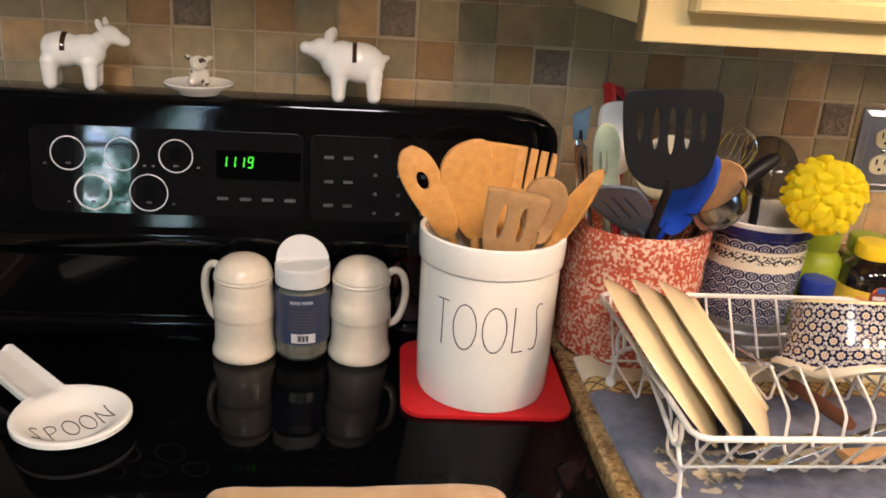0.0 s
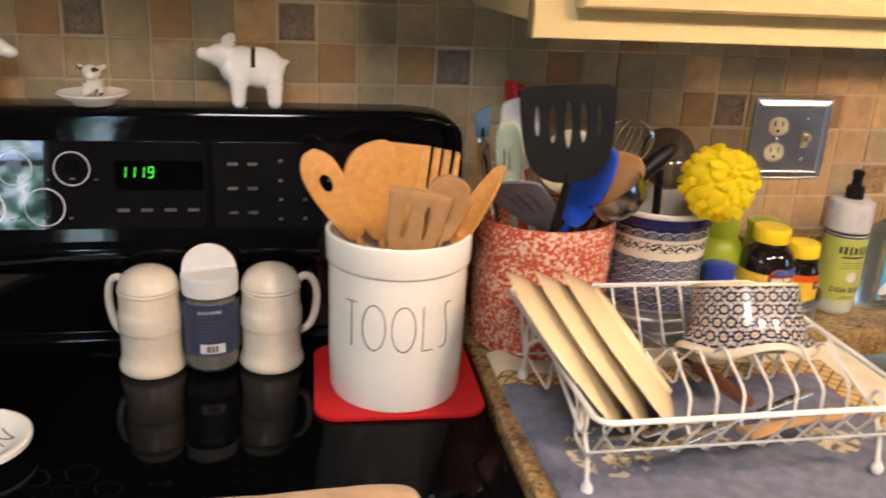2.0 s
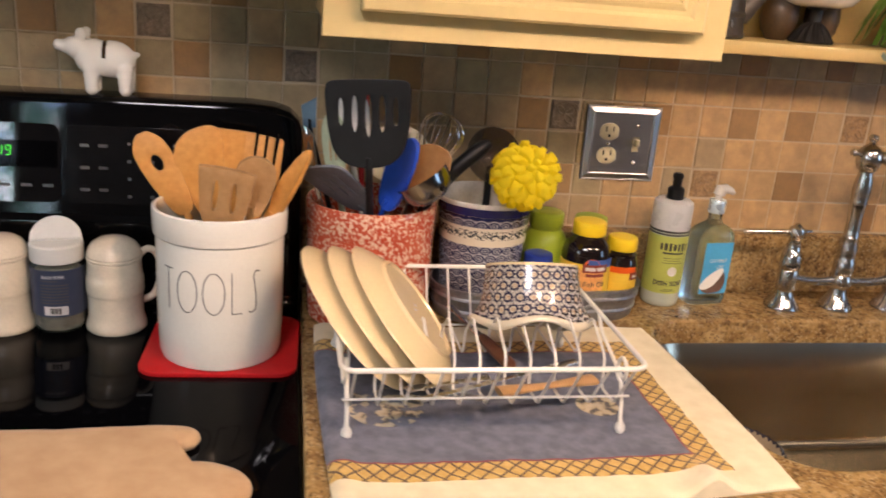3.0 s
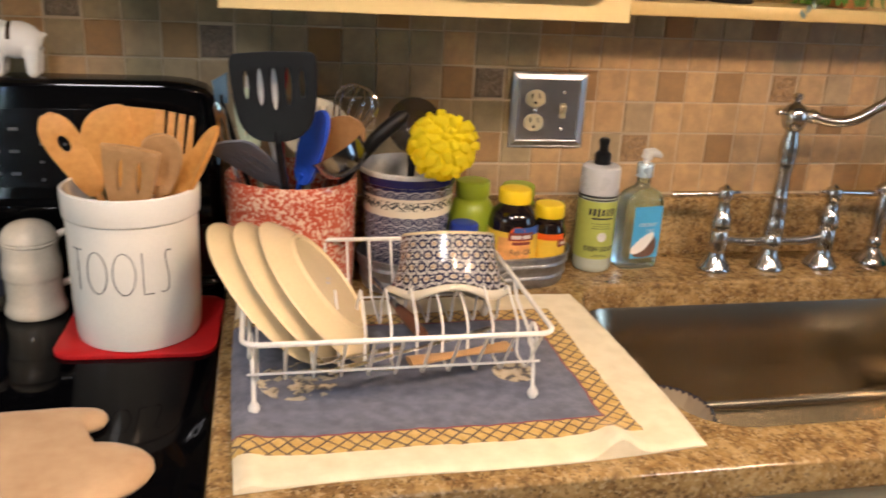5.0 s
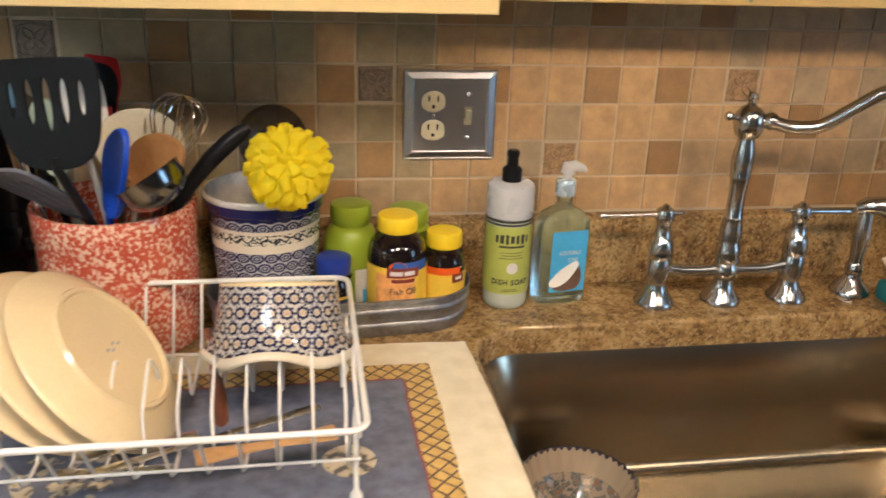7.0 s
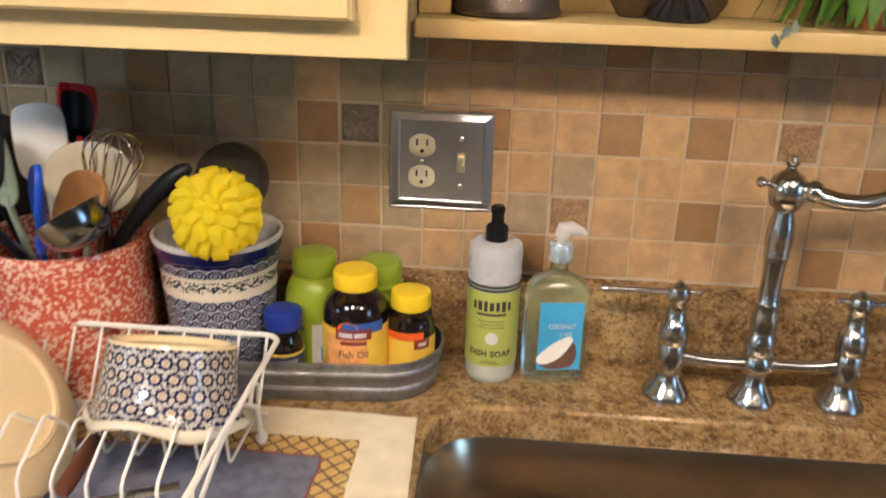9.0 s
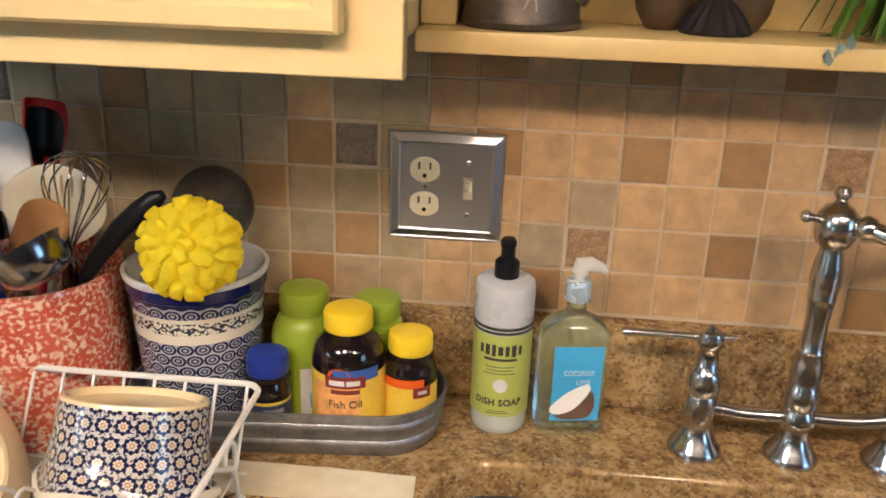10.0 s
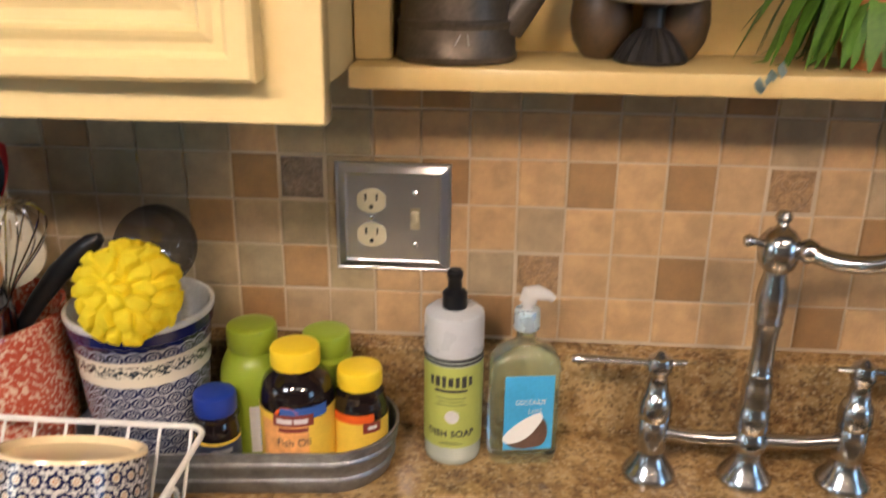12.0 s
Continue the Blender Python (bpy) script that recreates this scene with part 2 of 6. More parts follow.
PEPPER = mottled("ground_pepper", (0.14, 0.11, 0.085), 0.9, scale=90, amount=0.6, grain=1200, bump=0.5)


def wood_material(name, lo, hi, scale=1.0):
    n = Nodes(name)
    g = n.noise(14 * scale, 4, stretch=(7, 7, 0.6))
    fine = n.noise(160 * scale, 3, stretch=(6, 6, 0.25))
    f = n.math("ADD", n.math("MULTIPLY", g, 0.7), n.math("MULTIPLY", fine, 0.3))
    n.bump(fine, 0.15)
    return n.end(n.ramp(f, [(0.3, lo), (0.7, hi)]), n.math("MULTIPLY_ADD", g, 0.2, 0.38))


BAMBOO = wood_material("bamboo", (0.52, 0.225, 0.050), (0.69, 0.345, 0.095))
BEECH = wood_material("beech", (0.38, 0.205, 0.085), (0.49, 0.29, 0.135))
BROWN_WOOD = wood_material("brown_wood", (0.25, 0.115, 0.036), (0.34, 0.17, 0.06))
RED_WOOD = wood_material("red_wood", (0.07, 0.022, 0.012), (0.13, 0.042, 0.02))


def spongeware():
    n = Nodes("red_spongeware")
    f = n.noise(215, 1, rough=0.45)
    g = n.noise(25, 2)
    red = n.ramp(n.noise(18, 2), [(0.3, (0.46, 0.060, 0.030)), (0.7, (0.58, 0.14, 0.075))])
    m = n.step(n.math("ADD", f, n.math("MULTIPLY", g, 0.30)), 0.705, 0.085)
    return n.end(n.mix(m, red, (0.72, 0.50, 0.38)), 0.16, coat=0.4)


SPONGEWARE = spongeware()


def cells(n, nu, nv, shift=0.5):
    """Grid cells over the UV map: distance from the cell's middle and the angle round it."""
    uv = n.axes("UV")
    v = n.math("MULTIPLY", uv[1], nv)
    row = n.math("FLOOR", v)
    u = n.math("ADD", n.math("MULTIPLY", uv[0], nu), n.math("MULTIPLY", row, shift))
    a = n.math("SUBTRACT", n.math("FRACT", u), 0.5)
    b = n.math("SUBTRACT", n.math("FRACT", v), 0.5)
    d = n.math("SQRT", n.math("ADD", n.math("MULTIPLY", a, a), n.math("MULTIPLY", b, b)))
    return d, n.math("ARCTAN2", b, a), uv


CREAM_GLAZE = (0.66, 0.60, 0.47)


def flower_pottery():
    n = Nodes("flower_pottery")
    d, ang, uv = cells(n, 25, 5.6)
    wob = n.math("MULTIPLY", n.math("COSINE", n.math("MULTIPLY", ang, 8.0)), 0.035)
    e = n.math("ADD", d, n.math("MULTIPLY", n.math("SUBTRACT", n.noise(260, 2), 0.5), 0.10))
    petals = n.math("ADD", e, wob)
    c = n.mix(n.step(petals, 0.245, 0.012), (0.52, 0.45, 0.36), (0.010, 0.012, 0.045))
    c = n.mix(n.step(n.math("SUBTRACT", e, n.math("MULTIPLY", wob, 1.2)), 0.440, 0.012), c, (0.46, 0.43, 0.39))
    c = n.mix(n.math("MULTIPLY", n.step(n.noise(420, 2), 0.56, 0.02), n.step(e, 0.46)), c, (0.02, 0.025, 0.07))
    c = n.mix(n.band(e, 0.075, 0.130, 0.008), c, (0.32, 0.14, 0.05))
    c = n.mix(n.band(uv[1], 0.955, 2.0), c, CREAM_GLAZE)
    c = n.mix(n.band(uv[1], -1.0, 0.125), c, CREAM_GLAZE)
    return n.end(c, 0.18, coat=0.15)


def pot_pottery():
    n = Nodes("blue_scale_pottery")
    d, ang, uv = cells(n, 24, 14.0)
    e = n.math("ADD", d, n.math("MULTIPLY", n.noise(200, 2), 0.05))
    rings = n.math("ADD", n.band(e, 0.36, 0.52, 0.02), n.band(e, 0.15, 0.27, 0.02))
    rings = n.math("MINIMUM", n.math("ADD", rings, n.math("LESS_THAN", e, 0.06)), 1.0)
    scale_c = n.mix(rings, (0.36, 0.36, 0.39), (0.010, 0.014, 0.055))
    v = uv[1]
    vine = n.math("MULTIPLY_ADD", n.math("SINE", n.math("MULTIPLY", uv[0], 176.0)), 0.012, 0.735)
    near = n.math("ABSOLUTE", n.math("SUBTRACT", v, vine))
    leaf = n.math("MULTIPLY", n.band(v, 0.70, 0.775), n.step(n.noise(300, 1), 0.53, 0.02))
    plain = n.mix(n.math("MAXIMUM", n.math("LESS_THAN", near, 0.006), leaf), CREAM_GLAZE, (0.03, 0.04, 0.05))
    c = n.mix(n.band(v, 0.64, 0.80), scale_c, plain)
    c = n.mix(n.band(v, 0.868, 0.985), c, (0.008, 0.012, 0.075))
    c = n.mix(n.step(v, 0.985), c, CREAM_GLAZE)
    return n.end(c, 0.14, coat=0.2)


def bowl_pottery():
    n = Nodes("sink_bowl_pottery")
    d, ang, uv = cells(n, 14, 4.0)
    leaf = n.noise(105, 4)
    c = n.ramp(leaf, [(0.36, (0.30, 0.24, 0.18)), (0.46, (0.27, 0.23, 0.18)), (0.50, (0.05, 0.06, 0.07)), (0.56, (0.16, 0.18, 0.15)), (0.64, (0.22, 0.10, 0.06))])
    c = n.mix(n.step(uv[1], 0.55, 0.01), c, (0.33, 0.26, 0.18))
    teeth = n.math("MULTIPLY_ADD", n.math("COSINE", n.math("MULTIPLY", uv[0], 6.2832 * 44)), 0.03, 0.95)
    c = n.mix(n.math("GREATER_THAN", uv[1], teeth), c, (0.035, 0.032, 0.045))
    return n.end(c, 0.12, coat=0.5)


FLOWER_POTTERY, POT_POTTERY, BOWL_POTTERY = flower_pottery(), pot_pottery(), bowl_pottery()


def towel_material():
    n = Nodes("towel_cloth")
    x, y, z = n.axes()
    weave = n.noise(700, 1)
    wob = n.math("MULTIPLY", n.math("SUBTRACT", n.noise(25, 2), 0.5), 0.010)
    xx, yy = n.math("ADD", x, wob), n.math("ADD", y, wob)
    blue = n.ramp(n.noise(60, 4), [(0.35, (0.090, 0.100, 0.145)), (0.65, (0.150, 0.163, 0.220))])
    near_left = n.math("LESS_THAN", n.math("ADD", n.math("POWER", n.math("SUBTRACT", x, 0.215), 2.0), n.math("POWER", n.math("SUBTRACT", y, 0.72), 2.0)), 0.0022)
    near_right = n.math("LESS_THAN", n.math("ADD", n.math("POWER", n.math("SUBTRACT", x, 0.475), 2.0), n.math("POWER", n.math("SUBTRACT", y, 0.715), 2.0)), 0.0007)
    spot = n.math("MAXIMUM", n.math("MULTIPLY", near_left, n.step(n.noise(48, 2), 0.5, 0.03)), near_right)
    blue = n.mix(spot, blue, n.ramp(n.noise(75, 2), [(0.4, (0.10, 0.09, 0.09)), (0.48, (0.50, 0.42, 0.28)), (0.7, (0.60, 0.54, 0.42))]))
    k = 50.0
    la = n.math("ABSOLUTE", n.math("SUBTRACT", n.math("FRACT", n.math("MULTIPLY", n.math("ADD", xx, yy), k)), 0.5))
    lb = n.math("ABSOLUTE", n.math("SUBTRACT", n.math("FRACT", n.math("MULTIPLY", n.math("SUBTRACT", xx, yy), k)), 0.5))
    net = n.math("LESS_THAN", n.math("MINIMUM", la, lb), 0.085)
    lattice = n.mix(net, n.ramp(n.noise(90, 2), [(0.3, (0.50, 0.30, 0.07)), (0.7, (0.62, 0.42, 0.14))]), (0.10, 0.06, 0.03))
    cream = n.ramp(n.noise(40, 3), [(0.3, (0.66, 0.58, 0.40)), (0.7, (0.76, 0.68, 0.50))])
    red = (0.22, 0.05, 0.06)
    # distance outside the blue middle
    ox = n.math("SUBTRACT", xx, 0.545)
    oyf = n.math("SUBTRACT", 0.600, yy)
    oyb = n.math("SUBTRACT", yy, 0.865)
    out = n.math("MAXIMUM", ox, n.math("MAXIMUM", oyf, oyb))
    c = n.mix(n.step(out, -0.0015), blue, red)
    c = n.mix(n.step(out, 0.0015), c, lattice)
    c = n.mix(n.step(out, 0.033), c, cream)
    n.bump(weave, 0.5, 0.0006)
    return n.end(c, 0.9, Sheen_Weight=0.2)


TOWEL = towel_material()


def cloth_material(name, a, b):
    n = Nodes(name)
    f = n.noise(30, 4)
    x, y, z = n.axes()
    rib = n.math("SINE", n.math("MULTIPLY", n.math("ADD", x, n.math("MULTIPLY", y, 0.35)), 420.0))
    n.bump(n.math("ADD", n.noise(650, 2), n.math("MULTIPLY", rib, 0.25)), 0.6, 0.0008)
    return n.end(n.ramp(f, [(0.3, a), (0.7, b)]), 0.95, Sheen_Weight=0.2)


MITT_CLOTH = cloth_material("mitt_cloth", (0.46, 0.285, 0.150), (0.56, 0.375, 0.215))
WASH_CLOTH = cloth_material("wash_cloth", (0.55, 0.43, 0.33), (0.66, 0.55, 0.43))


def banded_porcelain(lo, hi):
    """White glaze with one dark painted strap over the flanks."""
    n = Nodes("strapped_porcelain")
    x, y, z = n.axes()
    m = n.math("MULTIPLY", n.band(x, lo, hi, 0.0004), n.step(z, 0.051))
    f = n.noise(20, 3)
    c = n.ramp(f, [(0.3, (0.80, 0.77, 0.71)), (0.7, (0.88, 0.85, 0.80))])
    return n.end(n.mix(m, c, (0.045, 0.022, 0.012)), 0.10, coat=0.5)


def glass_material(name, colour, rough=0.02, transmission=1.0):
    n = Nodes(name)
    n.bsdf.inputs["Transmission Weight"].default_value = transmission
    n.bsdf.inputs["IOR"].default_value = 1.42
    return n.end(colour, rough)


def thin_plastic(name, colour, alpha):
    n = Nodes(name)
    return n.end(colour, 0.05, coat=0.3, Alpha=alpha)


CLEAR = thin_plastic("clear_plastic", (0.45, 0.54, 0.47), 0.15)
PUMP_PLASTIC = thin_plastic("milky_clear_plastic", (0.72, 0.70, 0.66), 0.62)
COLLAR_SILVER = mottled("pale_silver_plastic", (0.55, 0.66, 0.72), 0.28, 0.55, scale=30, amount=0.05, bump=0)
BOTTLE_GLASS = glass_material("clear_bottle_plastic", (0.66, 0.90, 0.93), 0.18)
DARK_CLEAR = thin_plastic("smoky_plastic", (0.012, 0.011, 0.012), 0.55)
SOAP_BODY = mottled("grey_green_plastic", (0.46, 0.50, 0.42), 0.15, scale=20, amount=0.06, bump=0)
FROSTED = mottled("milky_plastic", (0.47, 0.48, 0.49), 0.28, scale=20, amount=0.06)
WINDOW_GLASS = glass_material("window_glass", (1, 1, 1), 0.0)


def glowing(name, colour, strength):
    n = Nodes(name)
    return n.end((0, 0, 0), 0.6, Emission_Color=colour, Emission_Strength=strength)


GREEN_GLOW = glowing("green_digits", (0.02, 1.0, 0.06), 1.1)


def garden_material():
    n = Nodes("garden_view")
    f = n.noise(5.0, 7, rough=0.72)
    leaves = n.ramp(f, [(0.38, (0.004, 0.012, 0.012)), (0.47, (0.03, 0.09, 0.07)), (0.54, (0.16, 0.34, 0.36)), (0.62, (0.76, 0.86, 1.0))])
    sky_ = n.ramp(n.noise(1.6, 3), [(0.35, (0.10, 0.22, 0.45)), (0.65, (0.42, 0.62, 1.0))])
    c = n.mix(n.step(n.noise(1.1, 4), 0.60, 0.03), leaves, sky_)
    return n.end((0, 0, 0), 1.0, Emission_Color=c, Emission_Strength=30.0)


GARDEN = garden_material()

# ---- building helpers ----


def finish(name, me, material, parent=None, label="", smooth=True, at=None):
    for k, m in enumerate(material if isinstance(material, (list, tuple)) else [material]):
        me.materials.append(m)
    if smooth:
        me.shade_smooth()
        me.set_sharp_from_angle(angle=radians(38))
    ob = new(name, me)
    if parent:
        ob.parent = parent
    if at is not None:
        ob.matrix_local = at
    if label:
        tagged(ob, label)
    return ob


def part(name, bm, material, parent, label="", smooth=True, at=None):
    """Links a bmesh or a mesh as one mesh object under a thing or under a part."""
    if isinstance(bm, bmesh.types.BMesh):
        me = bpy.data.meshes.new(name)
        bmesh.ops.recalc_face_normals(bm, faces=bm.faces)
        bm.to_mesh(me)
        bm.free()
    else:
        me = bm
    return finish(name, me, material, parent, label, smooth, at)


def thing(name, m, label, category, group="", kind=""):
    """A top-level Empty at the base of a thing."""
    ob = new(name)
    ob.empty_display_size = 0.02
    ob.matrix_world = m
    return tagged(ob, label, category, group, kind)


def box(x0, y0, z0, x1, y1, z1, bevel=0.0, seg=2):
    bm = bmesh.new()
    bmesh.ops.create_cube(bm, size=1)
    for v in bm.verts:
        v.co = Vector((x0 if v.co.x < 0 else x1, y0 if v.co.y < 0 else y1, z0 if v.co.z < 0 else z1))
    if bevel:
        bmesh.ops.bevel(bm, geom=list(bm.edges), offset=bevel, segments=seg, profile=0.5, affect="EDGES")
    return bm


def lathe(profile, seg=48, vz=None, squash=1.0, wave=None):
    """A solid of revolution from (radius, height) pairs, with UVs round and up. vz: the heights at v = 0 and 1."""
    bm = bmesh.new()
    uv = bm.loops.layers.uv.new("UVMap")
    z0, z1 = vz or (min(p[1] for p in profile), max(p[1] for p in profile))
    rings = []
    for r, z in profile:
        if r < 1e-6:
            rings.append([bm.verts.new((0, 0, z))])
        else:
            ring = []
            for k in range(seg):
                a = 2 * math.pi * k / seg
                dr, dz = wave(a, r, z) if wave else (0, 0)
                ring.append(bm.verts.new(((r + dr) * math.cos(a), (r + dr) * math.sin(a) * squash, z + dz)))
            rings.append(ring)
    for j in range(len(rings) - 1):
        a, b = rings[j], rings[j + 1]
        va, vb = ((profile[j + i][1] - z0) / (z1 - z0) for i in (0, 1))
        for k in range(seg):
            k2 = (k + 1) % seg
            if len(a) == 1 and len(b) == 1:
                continue
            if len(a) == 1:
                vs, us = [a[0], b[k2], b[k]], [(k + 0.5, va), (k + 1, vb), (k, vb)]
            elif len(b) == 1:
                vs, us = [a[k], a[k2], b[0]], [(k, va), (k + 1, va), (k + 0.5, vb)]
            else:
                vs, us = [a[k], a[k2], b[k2], b[k]], [(k, va), (k + 1, va), (k + 1, vb), (k, vb)]
            f = bm.faces.new(vs)
            for l, (u, v) in zip(f.loops, us):
                l[uv].uv = (u / seg, v)
    return bm


def smooth_line(points, steps=8, closed=False):
    """A Catmull-Rom line through the points."""
    p = [Vector(q) for q in points]
    n = len(p)
    out = []
    for i in range(n if closed else n - 1):
        if closed:
            a, b, c, d = p[i - 1], p[i], p[(i + 1) % n], p[(i + 2) % n]
        else:
            a, b, c, d = p[max(i - 1, 0)], p[i], p[i + 1], p[min(i + 2, n - 1)]
        for k in range(steps):
            t = k / steps
            out.append(0.5 * (2 * b + (c - a) * t + (2 * a - 5 * b + 4 * c - d) * t * t + (3 * b - a - 3 * c + d) * t ** 3))
    if not closed:
        out.append(p[-1])
    return out


def tube(points, radius, seg=8, closed=False, bm=None):
    """A round bar along a line; radius: a number or one for each point."""
    bm = bm or bmesh.new()
    pts = [Vector(q) for q in points]
    n = len(pts)
    rings = []
    side = None
    for i in range(n):
        d = (pts[(i + 1) % n] - pts[i - 1]) if closed else (pts[min(i + 1, n - 1)] - pts[max(i - 1, 0)])
        d.normalize()
        if side is None:
            side = d.orthogonal().normalized()
        side = (side - d * side.dot(d)).normalized()
        up = d.cross(side)
        r = radius[i] if isinstance(radius, (list, tuple)) else radius
        rings.append([bm.verts.new(pts[i] + r * (math.cos(2 * math.pi * k / seg) * side + math.sin(2 * math.pi * k / seg) * up)) for k in range(seg)])
    for i in range(n if closed else n - 1):
        a, b = rings[i], rings[(i + 1) % n]
        shift = 0
        if closed and i == n - 1:
            shift = min(range(seg), key=lambda s: (a[0].co - b[s].co).length)
        for k in range(seg):
            bm.faces.new([a[k], a[(k + 1) % seg], b[(k + 1 + shift) % seg], b[(k + shift) % seg]])
    if not closed:
        bm.faces.new(list(reversed(rings[0])))
        bm.faces.new(rings[-1])
    return bm


def rounded_rect(x0, y0, x1, y1, r, seg=6):
    out = []
    for cx, cy, a0 in ((x1 - r, y1 - r, 0), (x0 + r, y1 - r, 90), (x0 + r, y0 + r, 180), (x1 - r, y0 + r, 270)):
        for k in range(seg + 1):
            a = radians(a0 + 90 * k / seg)
            out.append((cx + r * math.cos(a), cy + r * math.sin(a)))
    return out


def cut_sheet(outline, holes=(), half=0.002, bevel=0.0008, steps_=1):
    """A flat sheet with holes as a mesh in the xy plane, thick in z."""
    cu = bpy.data.curves.new("sheet", "CURVE")
    cu.dimensions, cu.fill_mode = "2D", "BOTH"
    cu.extrude, cu.bevel_depth, cu.bevel_resolution, cu.offset = half, bevel, steps_, -bevel
    for line in (outline, *holes):
        sp = cu.splines.new("POLY")
        sp.points.add(len(line) - 1)
        for q, pnt in zip(sp.points, line):
            q.co = (pnt[0], pnt[1], 0, 1)
        sp.use_cyclic_u = True
    ob = bpy.data.objects.new("sheet", cu)
    me = bpy.data.meshes.new_from_object(ob)
    bpy.data.objects.remove(ob)
    bpy.data.curves.remove(cu)
    me.materials.clear()
    bm = bmesh.new()
    bm.from_mesh(me)
    bmesh.ops.remove_doubles(bm, verts=bm.verts, dist=1e-6)
    bm.to_mesh(me)
    bm.free()
    return me


def words(text, height, stretch=1.0, half=0.0002, thin=0.0, spacing=1.0):
    """Letters as a mesh in the xy plane, centred."""
    cu = bpy.data.curves.new("words", "FONT")
    cu.body, cu.size, cu.align_x, cu.align_y = text, height, "CENTER", "CENTER"
    cu.extrude, cu.offset, cu.space_character = half, thin, spacing
    cu.resolution_u = 4
    ob = bpy.data.objects.new("words", cu)
    me = bpy.data.meshes.new_from_object(ob)
    bpy.data.objects.remove(ob)
    bpy.data.curves.remove(cu)
    me.materials.clear()
    for v in me.vertices:
        v.co.x *= stretch
    return me


def wrap(me, radius, angle=-90.0, z=0.0, lift=0.0003):
    """Bends a flat mesh (x along, y up) onto an upright cylinder; angle in degrees is where its middle faces."""
    for v in me.vertices:
        a = radians(angle) + v.co.x / radius
        r = radius + lift + v.co.z
        v.co = (r * math.cos(a), r * math.sin(a), z + v.co.y)
    return me


def patch(width, height, nx=10, ny=1):
    """A flat grid to wrap as a label."""
    bm = bmesh.new()
    g = [[bm.verts.new((width * (i / nx - 0.5), height * (j / ny - 0.5), 0)) for i in range(nx + 1)] for j in range(ny + 1)]
    for j in range(ny):
        for i in range(nx):
            bm.faces.new([g[j][i], g[j][i + 1], g[j + 1][i + 1], g[j + 1][i]])
    me = bpy.data.meshes.new("patch")
    bm.to_mesh(me)
    bm.free()
    return me


def finer(me, step=0.008, reach=0.13):
    """Cuts a flat sheet into a grid so that it can curve."""
    bm = bmesh.new()
    bm.from_mesh(me)
    for axis in (0, 1):
        for k in range(int(-reach / step), int(reach / step) + 1):
            co, no = [0, 0, 0], [0, 0, 0]
            co[axis], no[axis] = k * step + 0.0007, 1
            bmesh.ops.bisect_plane(bm, geom=bm.verts[:] + bm.edges[:] + bm.faces[:], plane_co=co, plane_no=no)
    bm.to_mesh(me)
    bm.free()
    return me


# ---- the room ----
WALL, TOP, PITCH = 1.15, 0.914, 0.0525
HOB = 0.897


def setting(name, bm, material, label, category, smooth=False):
    return tagged(part(name, bm, material, None, "", smooth), label, category, "", "structure")


wall_north = setting("wall_north", box(-2.6, WALL + 0.0020, 0, 3.4, WALL + 0.14, 2.44), GROUT, "kitchen wall behind the counter, tiled with sandy grout lines", "wall")
EAST = (-1.30, 0.90, -0.30, 2.10)


def joined(boxes):
    bm = bmesh.new()
    for one in boxes:
        me = bpy.data.meshes.new("tmp")
        one.to_mesh(me)
        one.free()
        bm.from_mesh(me)
        bpy.data.meshes.remove(me)
    return bm


bm = joined([box(3.4, -3.0, 0, 3.54, EAST[0], 2.44), box(3.4, EAST[2], 0, 3.54, 1.29, 2.44), box(3.4, EAST[0], 0, 3.54, EAST[2], EAST[1]), box(3.4, EAST[0], EAST[3], 3.54, EAST[2], 2.44)])
setting("wall_east", bm, PLASTER, "plain painted far side wall with a window", "wall")
bm = joined([box(-2.74, -3.0, 0, -2.6, WEST[0], 2.44), box(-2.74, WEST[2], 0, -2.6, 1.29, 2.44), box(-2.74, WEST[0], 0, -2.6, WEST[2], WEST[1]), box(-2.74, WEST[0], WEST[3], -2.6, WEST[2], 2.44)])
setting("wall_west", bm, PLASTER, "plain painted side wall with an added window opening", "wall")
WIN = (-1.79, 0.45, -1.43, 2.05)
bm = box(-2.74, -3.14, 0, WIN[0], -3.0, 2.44)
for b in (box(WIN[2], -3.14, 0, 3.54, -3.0, 2.44), box(WIN[0], -3.14, 0, WIN[2], -3.0, WIN[1]), box(WIN[0], -3.14, WIN[3], WIN[2], -3.0, 2.44)):
    me = bpy.data.meshes.new("tmp")
    b.to_mesh(me)
    b.free()
    bm.from_mesh(me)
    bpy.data.meshes.remove(me)
setting("wall_south", bm, PLASTER, "plain painted wall with a tall garden window", "wall")
setting("floor", box(-2.74, -3.14, -0.1, 3.54, 1.29, 0), FLOOR_WOOD, "brown oak kitchen floor", "floor")
setting("ceiling", box(-2.74, -3.14, 2.44, 3.54, 1.29, 2.54), PLASTER, "plain painted kitchen ceiling", "ceiling")
window = thing("window_1", pose(0, 0, 0), "tall white garden window letting in blue daylight", "window", kind="structure")
for x0, x1, z0, z1 in ((WIN[0], WIN[0] + 0.04, WIN[1], WIN[3]), (WIN[2] - 0.04, WIN[2], WIN[1], WIN[3]), (WIN[0] + 0.04, WIN[2] - 0.04, WIN[1], WIN[1] + 0.05), (WIN[0] + 0.04, WIN[2] - 0.04, WIN[3] - 0.05, WIN[3]), (WIN[0] + 0.04, WIN[2] - 0.04, 1.23, 1.26)):
    part("window_frame", box(x0, -3.10, z0, x1, -3.04, z1, 0.004), WHITE_PLASTIC, window)
